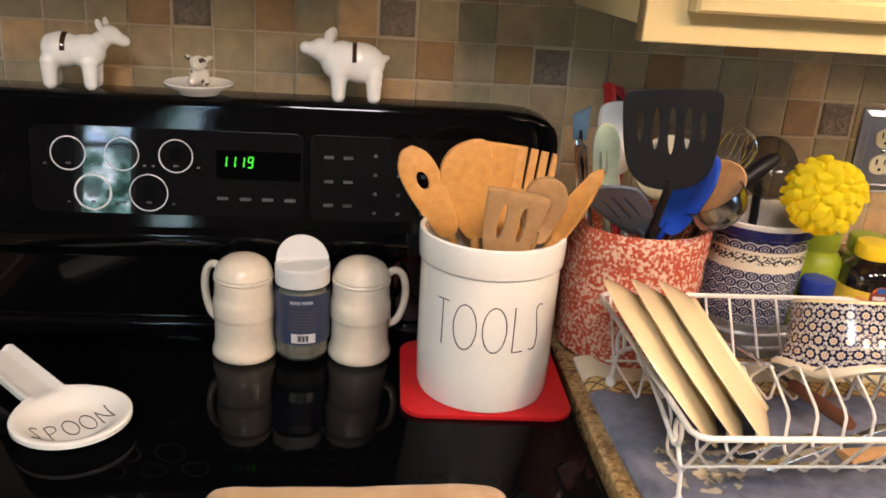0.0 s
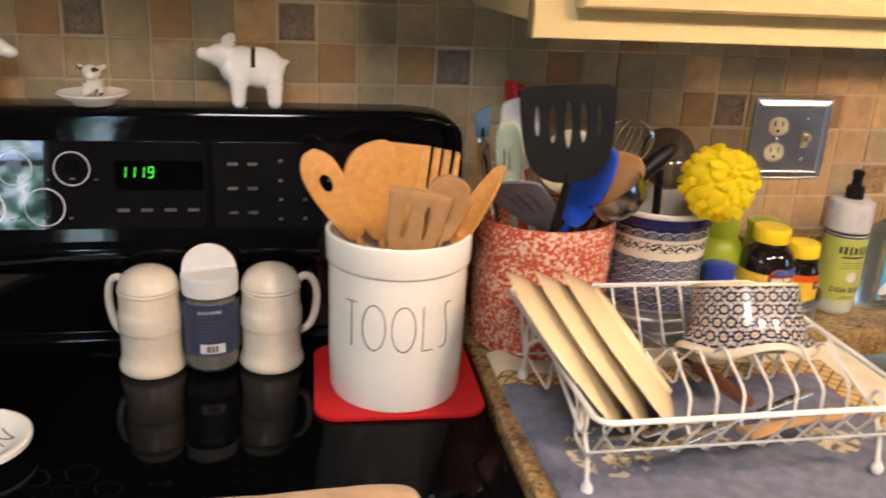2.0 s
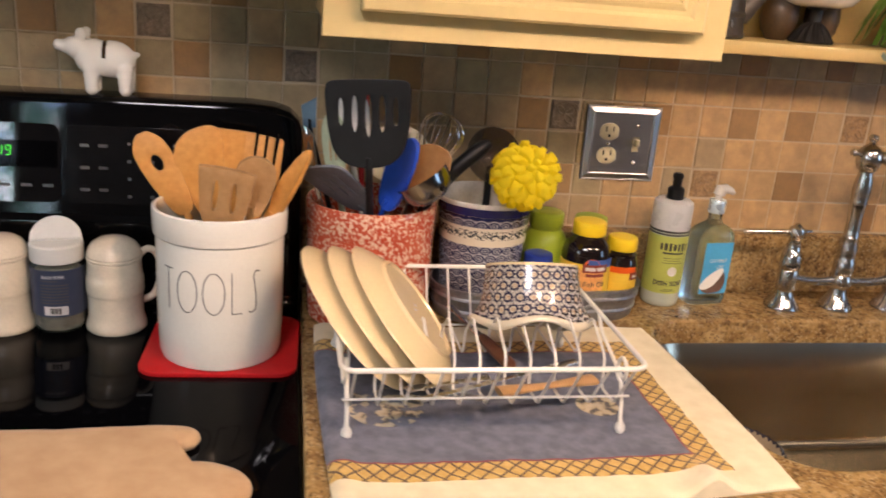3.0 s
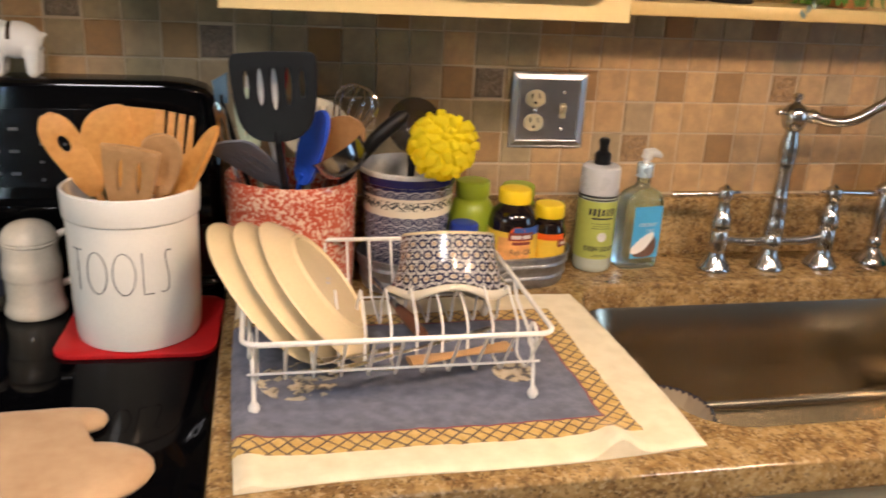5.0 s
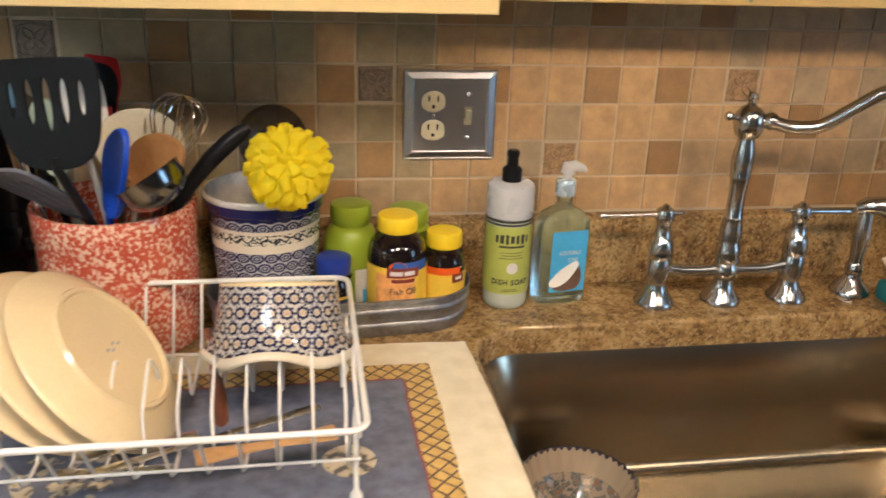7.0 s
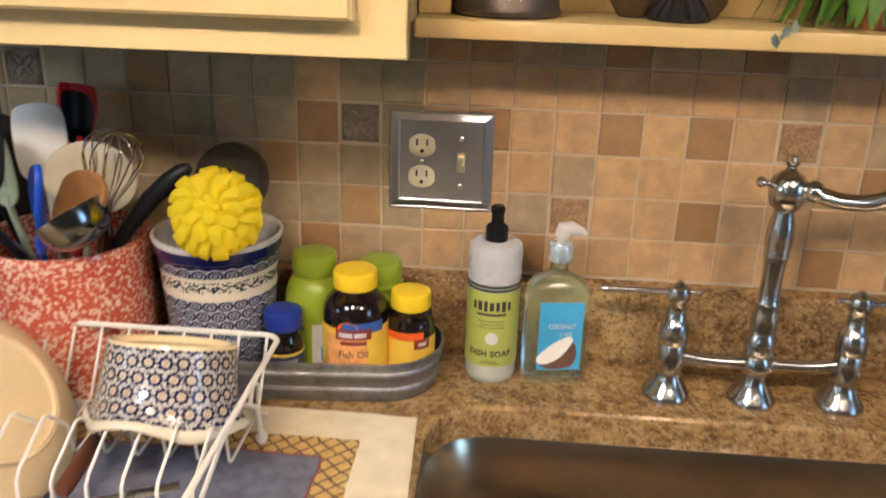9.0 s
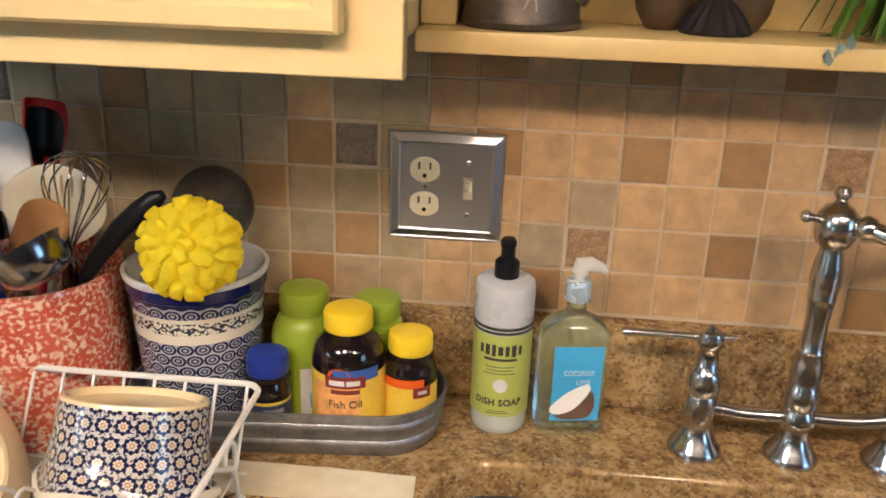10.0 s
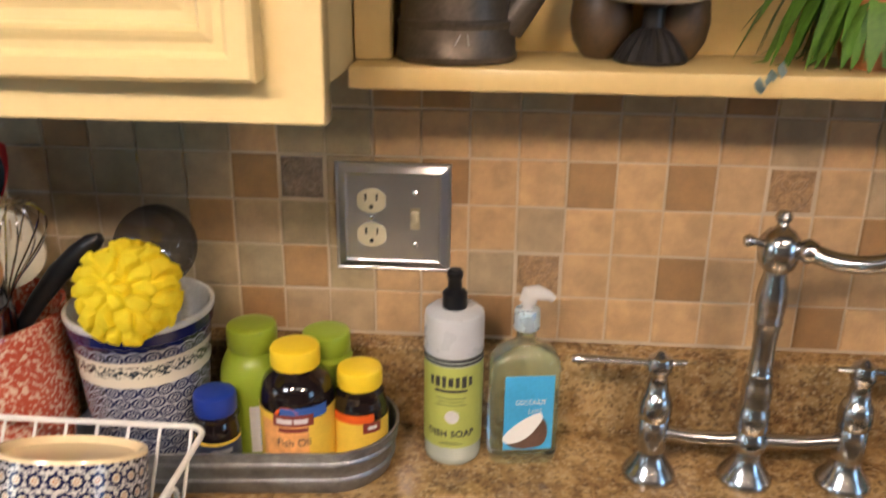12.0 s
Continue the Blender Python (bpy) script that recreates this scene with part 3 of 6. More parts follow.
for z0, z1 in ((WIN[1] + 0.05, 1.23), (1.26, WIN[3] - 0.05)):
    pane = part("pane", box(WIN[0] + 0.04, -3.075, z0, WIN[2] - 0.04, -3.069, z1), WINDOW_GLASS, window)
    pane.visible_shadow = False
window = thing("window_2", pose(0, 0, 0), "white window letting in blue daylight", "window", kind="structure")
for y0, y1, z0, z1 in ((EAST[0], EAST[0] + 0.03, EAST[1], EAST[3]), (EAST[2] - 0.03, EAST[2], EAST[1], EAST[3]), (EAST[0] + 0.03, EAST[2] - 0.03, EAST[1], EAST[1] + 0.03), (EAST[0] + 0.03, EAST[2] - 0.03, EAST[3] - 0.03, EAST[3])):
    part("window_frame", box(3.44, y0, z0, 3.50, y1, z1, 0.004), WHITE_PLASTIC, window)
pane = part("pane", box(3.469, EAST[0] + 0.03, EAST[1] + 0.03, 3.475, EAST[2] - 0.03, EAST[3] - 0.03), WINDOW_GLASS, window)
pane.visible_shadow = False
# Made-up window that frames the fill lamp on the west side.
window = thing("window_3", pose(0, 0, 0), "unseen wide white window added for cool fill light", "window", kind="structure")
for y0, y1, z0, z1 in ((WEST[0], WEST[0] + 0.04, WEST[1], WEST[3]), (WEST[2] - 0.04, WEST[2], WEST[1], WEST[3]), (WEST[0] + 0.04, WEST[2] - 0.04, WEST[1], WEST[1] + 0.04), (WEST[0] + 0.04, WEST[2] - 0.04, WEST[3] - 0.04, WEST[3])):
    part("window_frame", box(-2.72, y0, z0, -2.67, y1, z1, 0.004), WHITE_PLASTIC, window)
pane = part("pane", box(-2.700, WEST[0] + 0.04, WEST[1] + 0.04, -2.694, WEST[2] - 0.04, WEST[3] - 0.04), WINDOW_GLASS, window)
pane.visible_shadow = False
setting("backdrop", box(-7, -7.0, -1, 4, -6.95, 5), GARDEN, "bright leafy garden outside the window", "backdrop")

# ---- counters, sink and stove ----
HOLE = rounded_rect(0.645, 0.572, 1.36, 0.992, 0.075)
counter = cut_sheet([(0.122, 0.500), (3.0, 0.500), (3.0, 1.149), (0.122, 1.149)], [HOLE], 0.016, 0.006, 6)
COUNTER_TOP = max(v.co.z for v in counter.vertices)
for v in counter.vertices:
    v.co.z += TOP - COUNTER_TOP
tagged(part("countertop", counter, GRANITE, None, smooth=False), "speckled brown granite countertop with a sink cutout", "countertop")
tagged(part("countertop", box(-2.4, 0.50, TOP - 0.032, -0.645, 1.149, TOP, 0.003), GRANITE, None, smooth=False), "speckled brown granite countertop beside the stove", "countertop")
tagged(part("backsplash_strip", box(0.122, 1.120, TOP + 0.0005, 3.0, 1.1535, 1.0165, 0.003), GRANITE, None, smooth=False), "low speckled brown granite backsplash strip", "backsplash")
bm = box(0.125, 0.53, 0.1, 0.62, 1.14, TOP - 0.034)
tagged(part("base_cabinet", bm, SKIRT_DARK, None, smooth=False), "cream painted base cabinet under the counter", "cabinet", "base cabinets")
tagged(part("base_cabinet", box(1.40, 0.53, 0.1, 3.0, 1.14, TOP - 0.034), SKIRT_DARK, None, smooth=False), "cream painted base cabinet under the counter", "cabinet", "base cabinets")
tagged(part("base_cabinet", box(0.62, 0.53, 0.1, 1.40, 0.548, TOP - 0.034), SKIRT_DARK, None, smooth=False), "cream painted sink cabinet front", "cabinet", "base cabinets")
tagged(part("base_cabinet", box(-2.4, 0.53, 0.1, -0.65, 1.14, TOP - 0.034), SKIRT_DARK, None, smooth=False), "cream painted base cabinet under the counter", "cabinet", "base cabinets")


def loft(loops, close_last=True):
    bm = bmesh.new()
    rings = [[bm.verts.new(p) for p in loop] for loop in loops]
    for a, b in zip(rings, rings[1:]):
        n = len(a)
        for k in range(n):
            bm.faces.new([a[k], a[(k + 1) % n], b[(k + 1) % n], b[k]])
    if close_last:
        bm.faces.new(rings[-1])
    return bm


def ring_at(x0, y0, x1, y1, r, z):
    return [(x, y, z) for x, y in rounded_rect(x0, y0, x1, y1, r)]


sink = thing("kitchen_sink", pose(0, 0, 0), "undermount stainless steel sink with a brushed basin", "sink")
Z0 = 0.690
loops = [ring_at(0.625, 0.552, 1.380, 1.012, 0.08, 0.8812), ring_at(0.640, 0.567, 1.365, 0.997, 0.08, 0.8812), ring_at(0.643, 0.570, 1.362, 0.994, 0.08, 0.876)]
for o, z in ((0.0032, 0.868), (0.0072, 0.856), (0.0114, 0.842), (0.0162, 0.824), (0.0210, 0.800), (0.0248, 0.770), (0.0265, Z0 + 0.029)):
    loops.append(ring_at(0.643 + o, 0.570 + o, 1.362 - o, 0.994 - o, 0.08 - o * 0.5, z))
for k in range(1, 7):
    a = radians(15 * k)
    o = 0.0265 + 0.024 * (1 - math.cos(a))
    loops.append(ring_at(0.643 + o, 0.570 + o, 1.362 - o, 0.994 - o, 0.0668 - (o - 0.0265), Z0 + 0.024 * (1 - math.sin(a)) + 0.005))
part("basin", loft(loops), STEEL, sink)
part("drain", lathe([(0, 0.004), (0.03, 0.004), (0.036, 0.006), (0.043, 0.006), (0.045, 0.001)], 32), CHROME, sink, "round chrome drain", at=pose(1.05, 0.80, Z0 + 0.004))

stove = thing("electric_range", pose(0, 0, 0), "black glass-top electric range with a touch control panel", "stove")
SX0, SX1 = -0.640, 0.119
part("body", box(SX0, 0.53, 0.02, SX1, 1.12, HOB - 0.0225, 0.004), BLACK_ENAMEL, stove)
part("cooktop", box(SX0, 0.495, HOB - 0.022, SX1, 1.08, HOB, 0.004, 3), BLACK_GLASS, stove, "glossy black glass cooktop")
# backguard: a leaning profile, drawn out along x with rounded ends
prof = [(1.044, 0.898), (1.044, 0.910), (1.0447, 0.914), (1.0467, 0.9172), (1.0497, 0.9192), (1.053, 0.9198), (1.0536, 0.921), (1.0535, 0.924), (1.053, 1.002), (1.0525, 1.006), (1.046, 1.0145), (1.045, 1.017), (1.045, 1.034), (1.0455, 1.0365), (1.0495, 1.0425), (1.0505, 1.047), (1.0685, 1.181), (1.0702, 1.194), (1.0706, 1.1965), (1.0716, 1.2010), (1.0740, 1.2045), (1.0775, 1.2064), (1.081, 1.207), (1.128, 1.207), (1.133, 1.200), (1.133, 0.898)]
bm = bmesh.new()
cols = []
for x, drop in ((SX0, 0.020), (SX0 + 0.006, 0.008), (SX0 + 0.02, 0.0), (SX1 - 0.075, 0.0), (SX1 - 0.04, 0.003), (SX1 - 0.018, 0.010), (SX1 - 0.005, 0.022), (SX1, 0.034)):
    cols.append([bm.verts.new((x, y + (drop * 0.25 if y < 1.08 else 0), z - drop * max(0, (z - 1.1) / 0.107))) for y, z in prof])
for a, b in zip(cols, cols[1:]):
    for k in range(len(prof)):
        k2 = (k + 1) % len(prof)
        bm.faces.new([a[k], a[k2], b[k2], b[k]])
bm.faces.new(cols[0]), bm.faces.new(list(reversed(cols[-1])))
part("backguard", bm, BLACK_ENAMEL, stove, "glossy black backguard")
LEAN = math.degrees(math.atan2(1.069 - 1.050, 1.185 - 1.044))


def on_panel(x, z, out=0.001):
    """A pose on the leaning control face, with z out of it and y up it."""
    x, z = 1.014 * x + 0.002, 1.014 * z - 0.0197
    y = 1.050 + (z - 1.044) * (1.069 - 1.050) / (1.185 - 1.044)
    return pose(x, y, z, 90 - LEAN, 0, 0) @ Matrix.Translation((0, 0, out))


face = cut_sheet(rounded_rect(-0.165, -0.054, 0.165, 0.054, 0.012), (), 0.0006, 0.0003)
part("control_panel", face, PANEL_GLASS, stove, "black glass touch panel", smooth=False, at=on_panel(-0.370, 1.118, 0.0006))
part("control_panel", cut_sheet(rounded_rect(-0.115, -0.054, 0.115, 0.054, 0.008), (), 0.0006, 0.0003), PANEL_GREY, stove, smooth=False, at=on_panel(-0.085, 1.118, 0.0006))
for x, z, r, double in ((-0.489, 1.137, 0.0212, 0), (-0.426, 1.138, 0.0208, 0), (-0.362, 1.138, 0.0210, 0), (-0.461, 1.091, 0.0228, 1), (-0.395, 1.092, 0.0236, 0)):
    circle = lambda q: [(q * math.cos(2 * math.pi * k / 56), q * math.sin(2 * math.pi * k / 56)) for k in range(56)]
    part("burner_ring", cut_sheet(circle(r), [circle(r - (0.0024 if double else 0.0014))], 0.0002, 0.0), PRINT_WHITE, stove, "thin white burner control ring", at=on_panel(x, z, 0.0016))
    part("burner_display", box(-0.0085, -0.0065, 0, 0.0085, 0.0105, 0.0004, 0.0002), BLACK_ENAMEL, stove, smooth=False, at=on_panel(x, z, 0.0013))
    for dx, dz, w in ((0.0, -0.012, 0.006), (-r - 0.006, -0.013, 0.004), (r + 0.006, -0.013, 0.004)):
        part("print_mark", box(-w / 2, -0.0012, 0, w / 2, 0.0012, 0.0003), PRINT_DIM, stove, at=on_panel(x + dx, z + dz, 0.0014), smooth=False)
part("display", cut_sheet(rounded_rect(-0.052, -0.018, 0.052, 0.018, 0.002), (), 0.0003, 0.0), BLACK_GLASS, stove, at=on_panel(-0.262, 1.130, 0.0022))
SEGMENTS = {"1": "bc", "9": "abcdfg"}
BARS = {"a": (0, 1, 1, 1), "b": (1, 1, 1, 0.5), "c": (1, 0.5, 1, 0), "d": (0, 0, 1, 0), "f": (0, 1, 0, 0.5), "g": (0, 0.5, 1, 0.5)}
digits = bmesh.new()
for k, ch in enumerate("1119"):
    for seg in SEGMENTS[ch]:
        xa, ya, xb, yb = BARS[seg]
        ends = []
        for x, y in ((xa, ya), (xb, yb)):
            px_, py_ = -0.0195 + 0.0125 * k + 0.0065 * x, 0.0150 * (y - 0.5)
            ends.append(Vector((px_ + 0.10 * py_, py_, 0)))
        d = (ends[1] - ends[0]) * 0.07
        tube([ends[0] + d, ends[1] - d], 0.0011, 6, False, digits)
part("clock_digits", digits, GREEN_GLOW, stove, "glowing green clock digits", smooth=False, at=on_panel(-0.290, 1.134, 0.0030) @ Matrix.Scale(0.86, 4))
for k in range(4):
    part("print_mark", box(-0.007, -0.002, 0, 0.007, 0.002, 0.0003), PRINT_DIM, stove, at=on_panel(-0.306 + 0.0275 * k, 1.088, 0.0014), smooth=False)
for r in range(3):
    for c in range(2):
        part("print_mark", box(-0.006, -0.002, 0, 0.006, 0.002, 0.0003), PRINT_DIM, stove, at=on_panel(-0.176 + 0.024 * c, 1.144 - 0.030 * r, 0.0014), smooth=False)
for r in range(4):
    for c in range(3):
        part("print_mark", box(-0.0025, -0.002, 0, 0.0025, 0.002, 0.0003), PRINT_DIM, stove, at=on_panel(-0.118 + 0.030 * c, 1.148 - 0.024 * r, 0.0014), smooth=False)

# Unseen hood whose height sets the shade line on the wall above the backguard.
hood = thing("range_hood", pose(0, 0, 0), "unseen plain cream over-range hood that shades the upper wall", "range hood")
part("body", box(SX0, 0.70, 1.512, 0.130, 1.145, 1.80, 0.006), CREAM_PAINT, hood)

# ---- wall cabinet and open shelf ----
cabinet = thing("wall_cabinet", pose(0, 0, 0), "cream painted wall cabinet with a raised-panel door", "cabinet")
CX0, CX1 = 0.134, 0.629
part("body", box(CX0 + 0.002, 0.868, 1.340, CX1 - 0.014, 1.146, 2.10, 0.002), CREAM_PAINT, cabinet)
frame_ = cut_sheet([(CX0, 1.325), (CX1, 1.325), (CX1, 2.10), (CX0, 2.10)], [[(CX0 + 0.045, 1.372), (CX1 - 0.045, 1.372), (CX1 - 0.045, 2.06), (CX0 + 0.045, 2.06)]], 0.0095, 0.0015)
part("face_frame", frame_, CREAM_PAINT, cabinet, smooth=False, at=pose(0, 0.858, 0, 90, 0, 0))
DX0, DX1, DZ0, DZ1 = 0.176, 0.587, 1.357, 2.06
steps = [(0.0, 0.8475), (0.0, 0.8250), (0.003, 0.8215), (0.016, 0.8210), (0.020, 0.8250), (0.026, 0.8250), (0.030, 0.8225), (0.034, 0.8215), (0.036, 0.8240), (0.038, 0.8290), (0.046, 0.8295), (0.070, 0.8220), (0.074, 0.8210)]
loops = [[(x, y, z) for x, z in ((DX0 + o, DZ0 + o), (DX1 - o, DZ0 + o), (DX1 - o, DZ1 - o), (DX0 + o, DZ1 - o))] for o, y in steps]
part("door", loft(loops), CREAM_PAINT, cabinet, "raised-panel cabinet door", smooth=False)
wall_shelf = thing("wall_shelf", pose(0, 0, 0), "cream painted open shelf unit beside the cabinet", "shelf")
part("board", box(0.617, 1.000, 1.3255, 2.2, 1.135, 1.3455, 0.003), SHELF_PAINT, wall_shelf)
part("back_panel", box(0.617, 1.1355, 1.322, 2.2, 1.1475, 2.10, 0.001), SHELF_PAINT, wall_shelf)
part("side_panel", box(0.617, 1.040, 1.346, 0.650, 1.135, 2.10, 0.002), SHELF_PAINT, wall_shelf)

# ---- pots and crocks ----
crock = thing("utensil_crock", pose(0.016, 0.919, HOB + 0.0048), "ivory stoneware crock lettered TOOLS standing on a red mat", "crock")
part("pot", lathe([(0, 0.0), (0.072, 0), (0.0765, 0.003), (0.0790, 0.012), (0.0800, 0.05), (0.0808, 0.164), (0.0808, 0.1655), (0.0832, 0.167), (0.0840, 0.169), (0.0846, 0.196), (0.084, 0.200), (0.081, 0.2015), (0.0785, 0.200), (0.0775, 0.190), (0.074, 0.02), (0.068, 0.012), (0, 0.010)], 72), CERAMIC, crock)
facing = math.degrees(math.atan2(0.016 - 0.919, -0.143 - 0.016))

mat = rounded_rect(-0.100, -0.094, 0.100, 0.094, 0.028)
tagged(part("trivet_mat", cut_sheet(mat, (), 0.0022, 0.0012), RED_SILICONE, None, at=pose(0.019, 0.934, HOB + 0.0024, 0, 0, -2)), "rounded square red silicone mat on the cooktop", "mat")

red = thing("spongeware_crock", pose(0.219, 1.015, TOP + 0.001), "red and white spongeware crock full of kitchen utensils", "crock")
part("pot", lathe([(0, 0), (0.0821, 0), (0.0879, 0.004), (0.0898, 0.03), (0.0912, 0.08), (0.0917, 0.1345)], 72), SPONGEWARE, red)
part("rim", lathe([(0.0917, 0.1345), (0.0928, 0.139), (0.0932, 0.156), (0.0933, 0.172), (0.0917, 0.176), (0.0879, 0.176), (0.0859, 0.170), (0.0840, 0.02), (0, 0.014)], 72), SPONGEWARE, red)

pot = thing("pottery_jar", pose(0.390, 1.035, TOP + 0.0070) @ Matrix.Diagonal((1.0, 1.0, 0.967, 1.0)), "blue and cream patterned pottery jar holding a dish brush", "jar")
part("pot", lathe([(0, 0), (0.052, 0), (0.056, 0.003), (0.060, 0.04), (0.066, 0.12), (0.069, 0.160), (0.0715, 0.1635)], 64, (0, 0.183)), POT_POTTERY, pot)
part("rim", lathe([(0.0715, 0.1637), (0.0722, 0.170), (0.0734, 0.1765)], 64, (0, 0.1815)), POT_POTTERY, pot, "navy rim")
part("lip", lathe([(0.0734, 0.1767), (0.0745, 0.1795), (0.0742, 0.1825), (0.0725, 0.1840), (0.0700, 0.1835), (0.0680, 0.1800), (0.0655, 0.165), (0.062, 0.12), (0.055, 0.02), (0, 0.012)], 64), LIP_GLAZE, pot, "pale bluish glazed lip")

# ---- shelf of seasoning on the cooktop ----


def shaker(x, y, turn, label):
    t = thing("shaker", pose(x, y, HOB + 0.0005, 0, 0, turn), label, "shaker", "pair of shakers")
    part("body", lathe([(0, 0), (0.0380, 0), (0.0402, 0.003), (0.0405, 0.007), (0.0392, 0.013), (0.0374, 0.018), (0.0367, 0.024), (0.0365, 0.040), (0.0367, 0.0515), (0.0372, 0.0535), (0.0379, 0.0545), (0.0383, 0.058), (0.0382, 0.070), (0.0378, 0.0765), (0.0368, 0.0785), (0.0362, 0.084), (0.0356, 0.098), (0.0357, 0.1005), (0.0346, 0.1015), (0, 0.1015)], 56), SHAKER_GLAZE, t)
    part("lid", lathe([(0.0335, 0.1018), (0.0362, 0.1026), (0.0370, 0.1042), (0.0362, 0.1056), (0.0352, 0.1064), (0.0362, 0.1074), (0.0364, 0.1090), (0.0356, 0.1106), (0.0338, 0.1165), (0.0285, 0.1242), (0.0205, 0.1292), (0.0100, 0.1318), (0, 0.1324)], 56), SHAKER_GLAZE, t)
    part("handle", tube(smooth_line([(0.032, 0, 0.104), (0.044, 0, 0.111), (0.056, 0, 0.103), (0.061, 0, 0.082), (0.058, 0, 0.058), (0.050, 0, 0.042), (0.036, 0, 0.036)], 6), 0.0050, 10), SHAKER_GLAZE, t)
    return t


shaker(-0.2765, 0.999, 150, "beige glazed mug-shaped shaker with a domed lid")
shaker(-0.1315, 0.999, 20, "beige glazed mug-shaped shaker, half in shade")
jar = thing("pepper_jar", pose(-0.2045, 0.997, HOB + 0.0005) @ Matrix.Diagonal((0.905, 0.905, 1.0, 1.0)), "clear pepper jar with a navy label and white flip lid", "spice jar")

def eight_sided(r, z0, z1, chamfer):
    """An upright jar body with eight rounded flats, narrower at both ends."""
    rings = []
    for q, z in ((r - chamfer * 1.6, z0), (r - chamfer * 0.5, z0 + chamfer * 0.35), (r, z0 + chamfer), (r, z1 - chamfer), (r - chamfer * 0.5, z1 - chamfer * 0.35), (r - chamfer * 1.4, z1)):
        ring = []
        for k in range(48):
            a = 2 * math.pi * k / 48
            b = (a + math.pi / 8) % (math.pi / 4) - math.pi / 8
            ring.append((q * (0.45 + 0.55 * math.cos(math.pi / 8) / math.cos(b)) * math.cos(a), q * (0.45 + 0.55 * math.cos(math.pi / 8) / math.cos(b)) * math.sin(a), z))
        rings.append(ring)
    bm = loft(rings)
    bm.faces.new([bm.verts[k] for k in range(47, -1, -1)] if bm.verts.ensure_lookup_table() is None else [])
    return bm


part("bottle", eight_sided(0.0380, 0.0, 0.1010, 0.009), CLEAR, jar)
part("contents", eight_sided(0.0358, 0.003, 0.091, 0.008), PEPPER, jar)
label_ = part("label", wrap(patch(0.150, 0.066, 40), 0.0380, -100, 0.0610), NAVY_LABEL, jar, "navy blue paper label")
part("print", wrap(words("BLACK PEPPER", 0.0056, 0.86, thin=0.00012), 0.0382, -88, 0.0845), PRINT_WHITE, label_, smooth=False)
for k in range(8):
    part("print_mark", wrap(patch(0.040 if k else 0.026, 0.0018, 8), 0.0381, -86 if k else -98, 0.0795 - 0.0042 * k - (k > 0) * 0.002), PRINT_DIM, label_)
part("barcode", wrap(patch(0.0335, 0.0125, 8), 0.0381, -84, 0.0370), PRINT_WHITE, label_)
for k in range(9):
    part("barcode_bar", wrap(patch(0.0006 + 0.0006 * (k % 3), 0.0085, 1), 0.0381, -96 + 2.6 * k, 0.0370, 0.0006), INK, label_)
lid = part("lid", lathe([(0.0340, 0.1010), (0.0372, 0.1015), (0.0376, 0.1035), (0.0376, 0.1235), (0.0360, 0.1255), (0, 0.1255)], 56), WHITE_PLASTIC, jar, "white plastic lid")
flap = cut_sheet([(0.036 * math.cos(a), 0.036 * math.sin(a)) for a in (math.pi * k / 24 for k in range(25))], (), 0.0022, 0.0008)
part("flap", flap, WHITE_PLASTIC, lid, "raised half-round flap", at=pose(0, 0.001, 0.1270, 44, 0, 12))


def local(ob):
    """Turns places in the room into places under a thing."""
    return ob.matrix_basis.inverted()


# ---- folded towel and dish rack ----
towel = bmesh.new()
NX, NY = 96, 84
TX0, TX1, TY0, TY1 = 0.148, 0.636, 0.515, 0.955


def towel_point(i, j, low):
    u, v = i / NX, j / NY
    x = TX0 + (TX1 - TX0) * u
    y = TY0 + (TY1 - TY0) * v
    x += 0.006 * math.sin(3.1 * v + 0.5) * u - 0.010 * (1 - u) * math.sin(2.2 * v)
    y += 0.020 * u * (1 - v) + 0.004 * math.sin(7 * u) * (1 - v)
    z = TOP + 0.0052 + 0.0018 * noise.noise(Vector((x * 14, y * 14, 0))) + 0.0008 * noise.noise(Vector((x * 60, y * 60, 3)))
    z += 0.021 * math.exp(-((u - 0.79) / 0.042) ** 2 - ((v - 0.01) / 0.10) ** 2)
    z += 0.006 * math.exp(-((u - 0.03) / 0.03) ** 2)
    edge = min(u, 1 - u, v, 1 - v)
    z -= 0.0028 * max(0, 1 - edge / 0.012) ** 2
    return (x, y, TOP + 0.0006 if low else z)


tops = [[towel.verts.new(towel_point(i, j, 0)) for i in range(NX + 1)] for j in range(NY + 1)]
for j in range(NY):
    for i in range(NX):
        towel.faces.new([tops[j][i], tops[j][i + 1], tops[j + 1][i + 1], tops[j + 1][i]])
rim = tops[0][:] + [r[-1] for r in tops[1:]] + tops[-1][-2::-1] + [r[0] for r in tops[-2:0:-1]]
low = [towel.verts.new((v.co.x, v.co.y, TOP + 0.0006)) for v in rim]
for k in range(len(rim)):
    k2 = (k + 1) % len(rim)
    towel.faces.new([rim[k], low[k], low[k2], rim[k2]])
tagged(part("dish_towel", towel, TOWEL, None), "blue cotton towel with a yellow lattice border under the rack", "towel")

RX0, RX1, RY0, RY1, RZ = 0.156, 0.486, 0.618, 0.937, 1.0165
rack = thing("dish_rack", pose(0.32, 0.78, TOP), "white coated wire dish rack standing on a towel", "dish rack")
part("rim", tube([(x, y, RZ) for x, y in rounded_rect(RX0, RY0, RX1, RY1, 0.016, 5)], 0.0030, 8, True), WIRE, rack, at=local(rack))
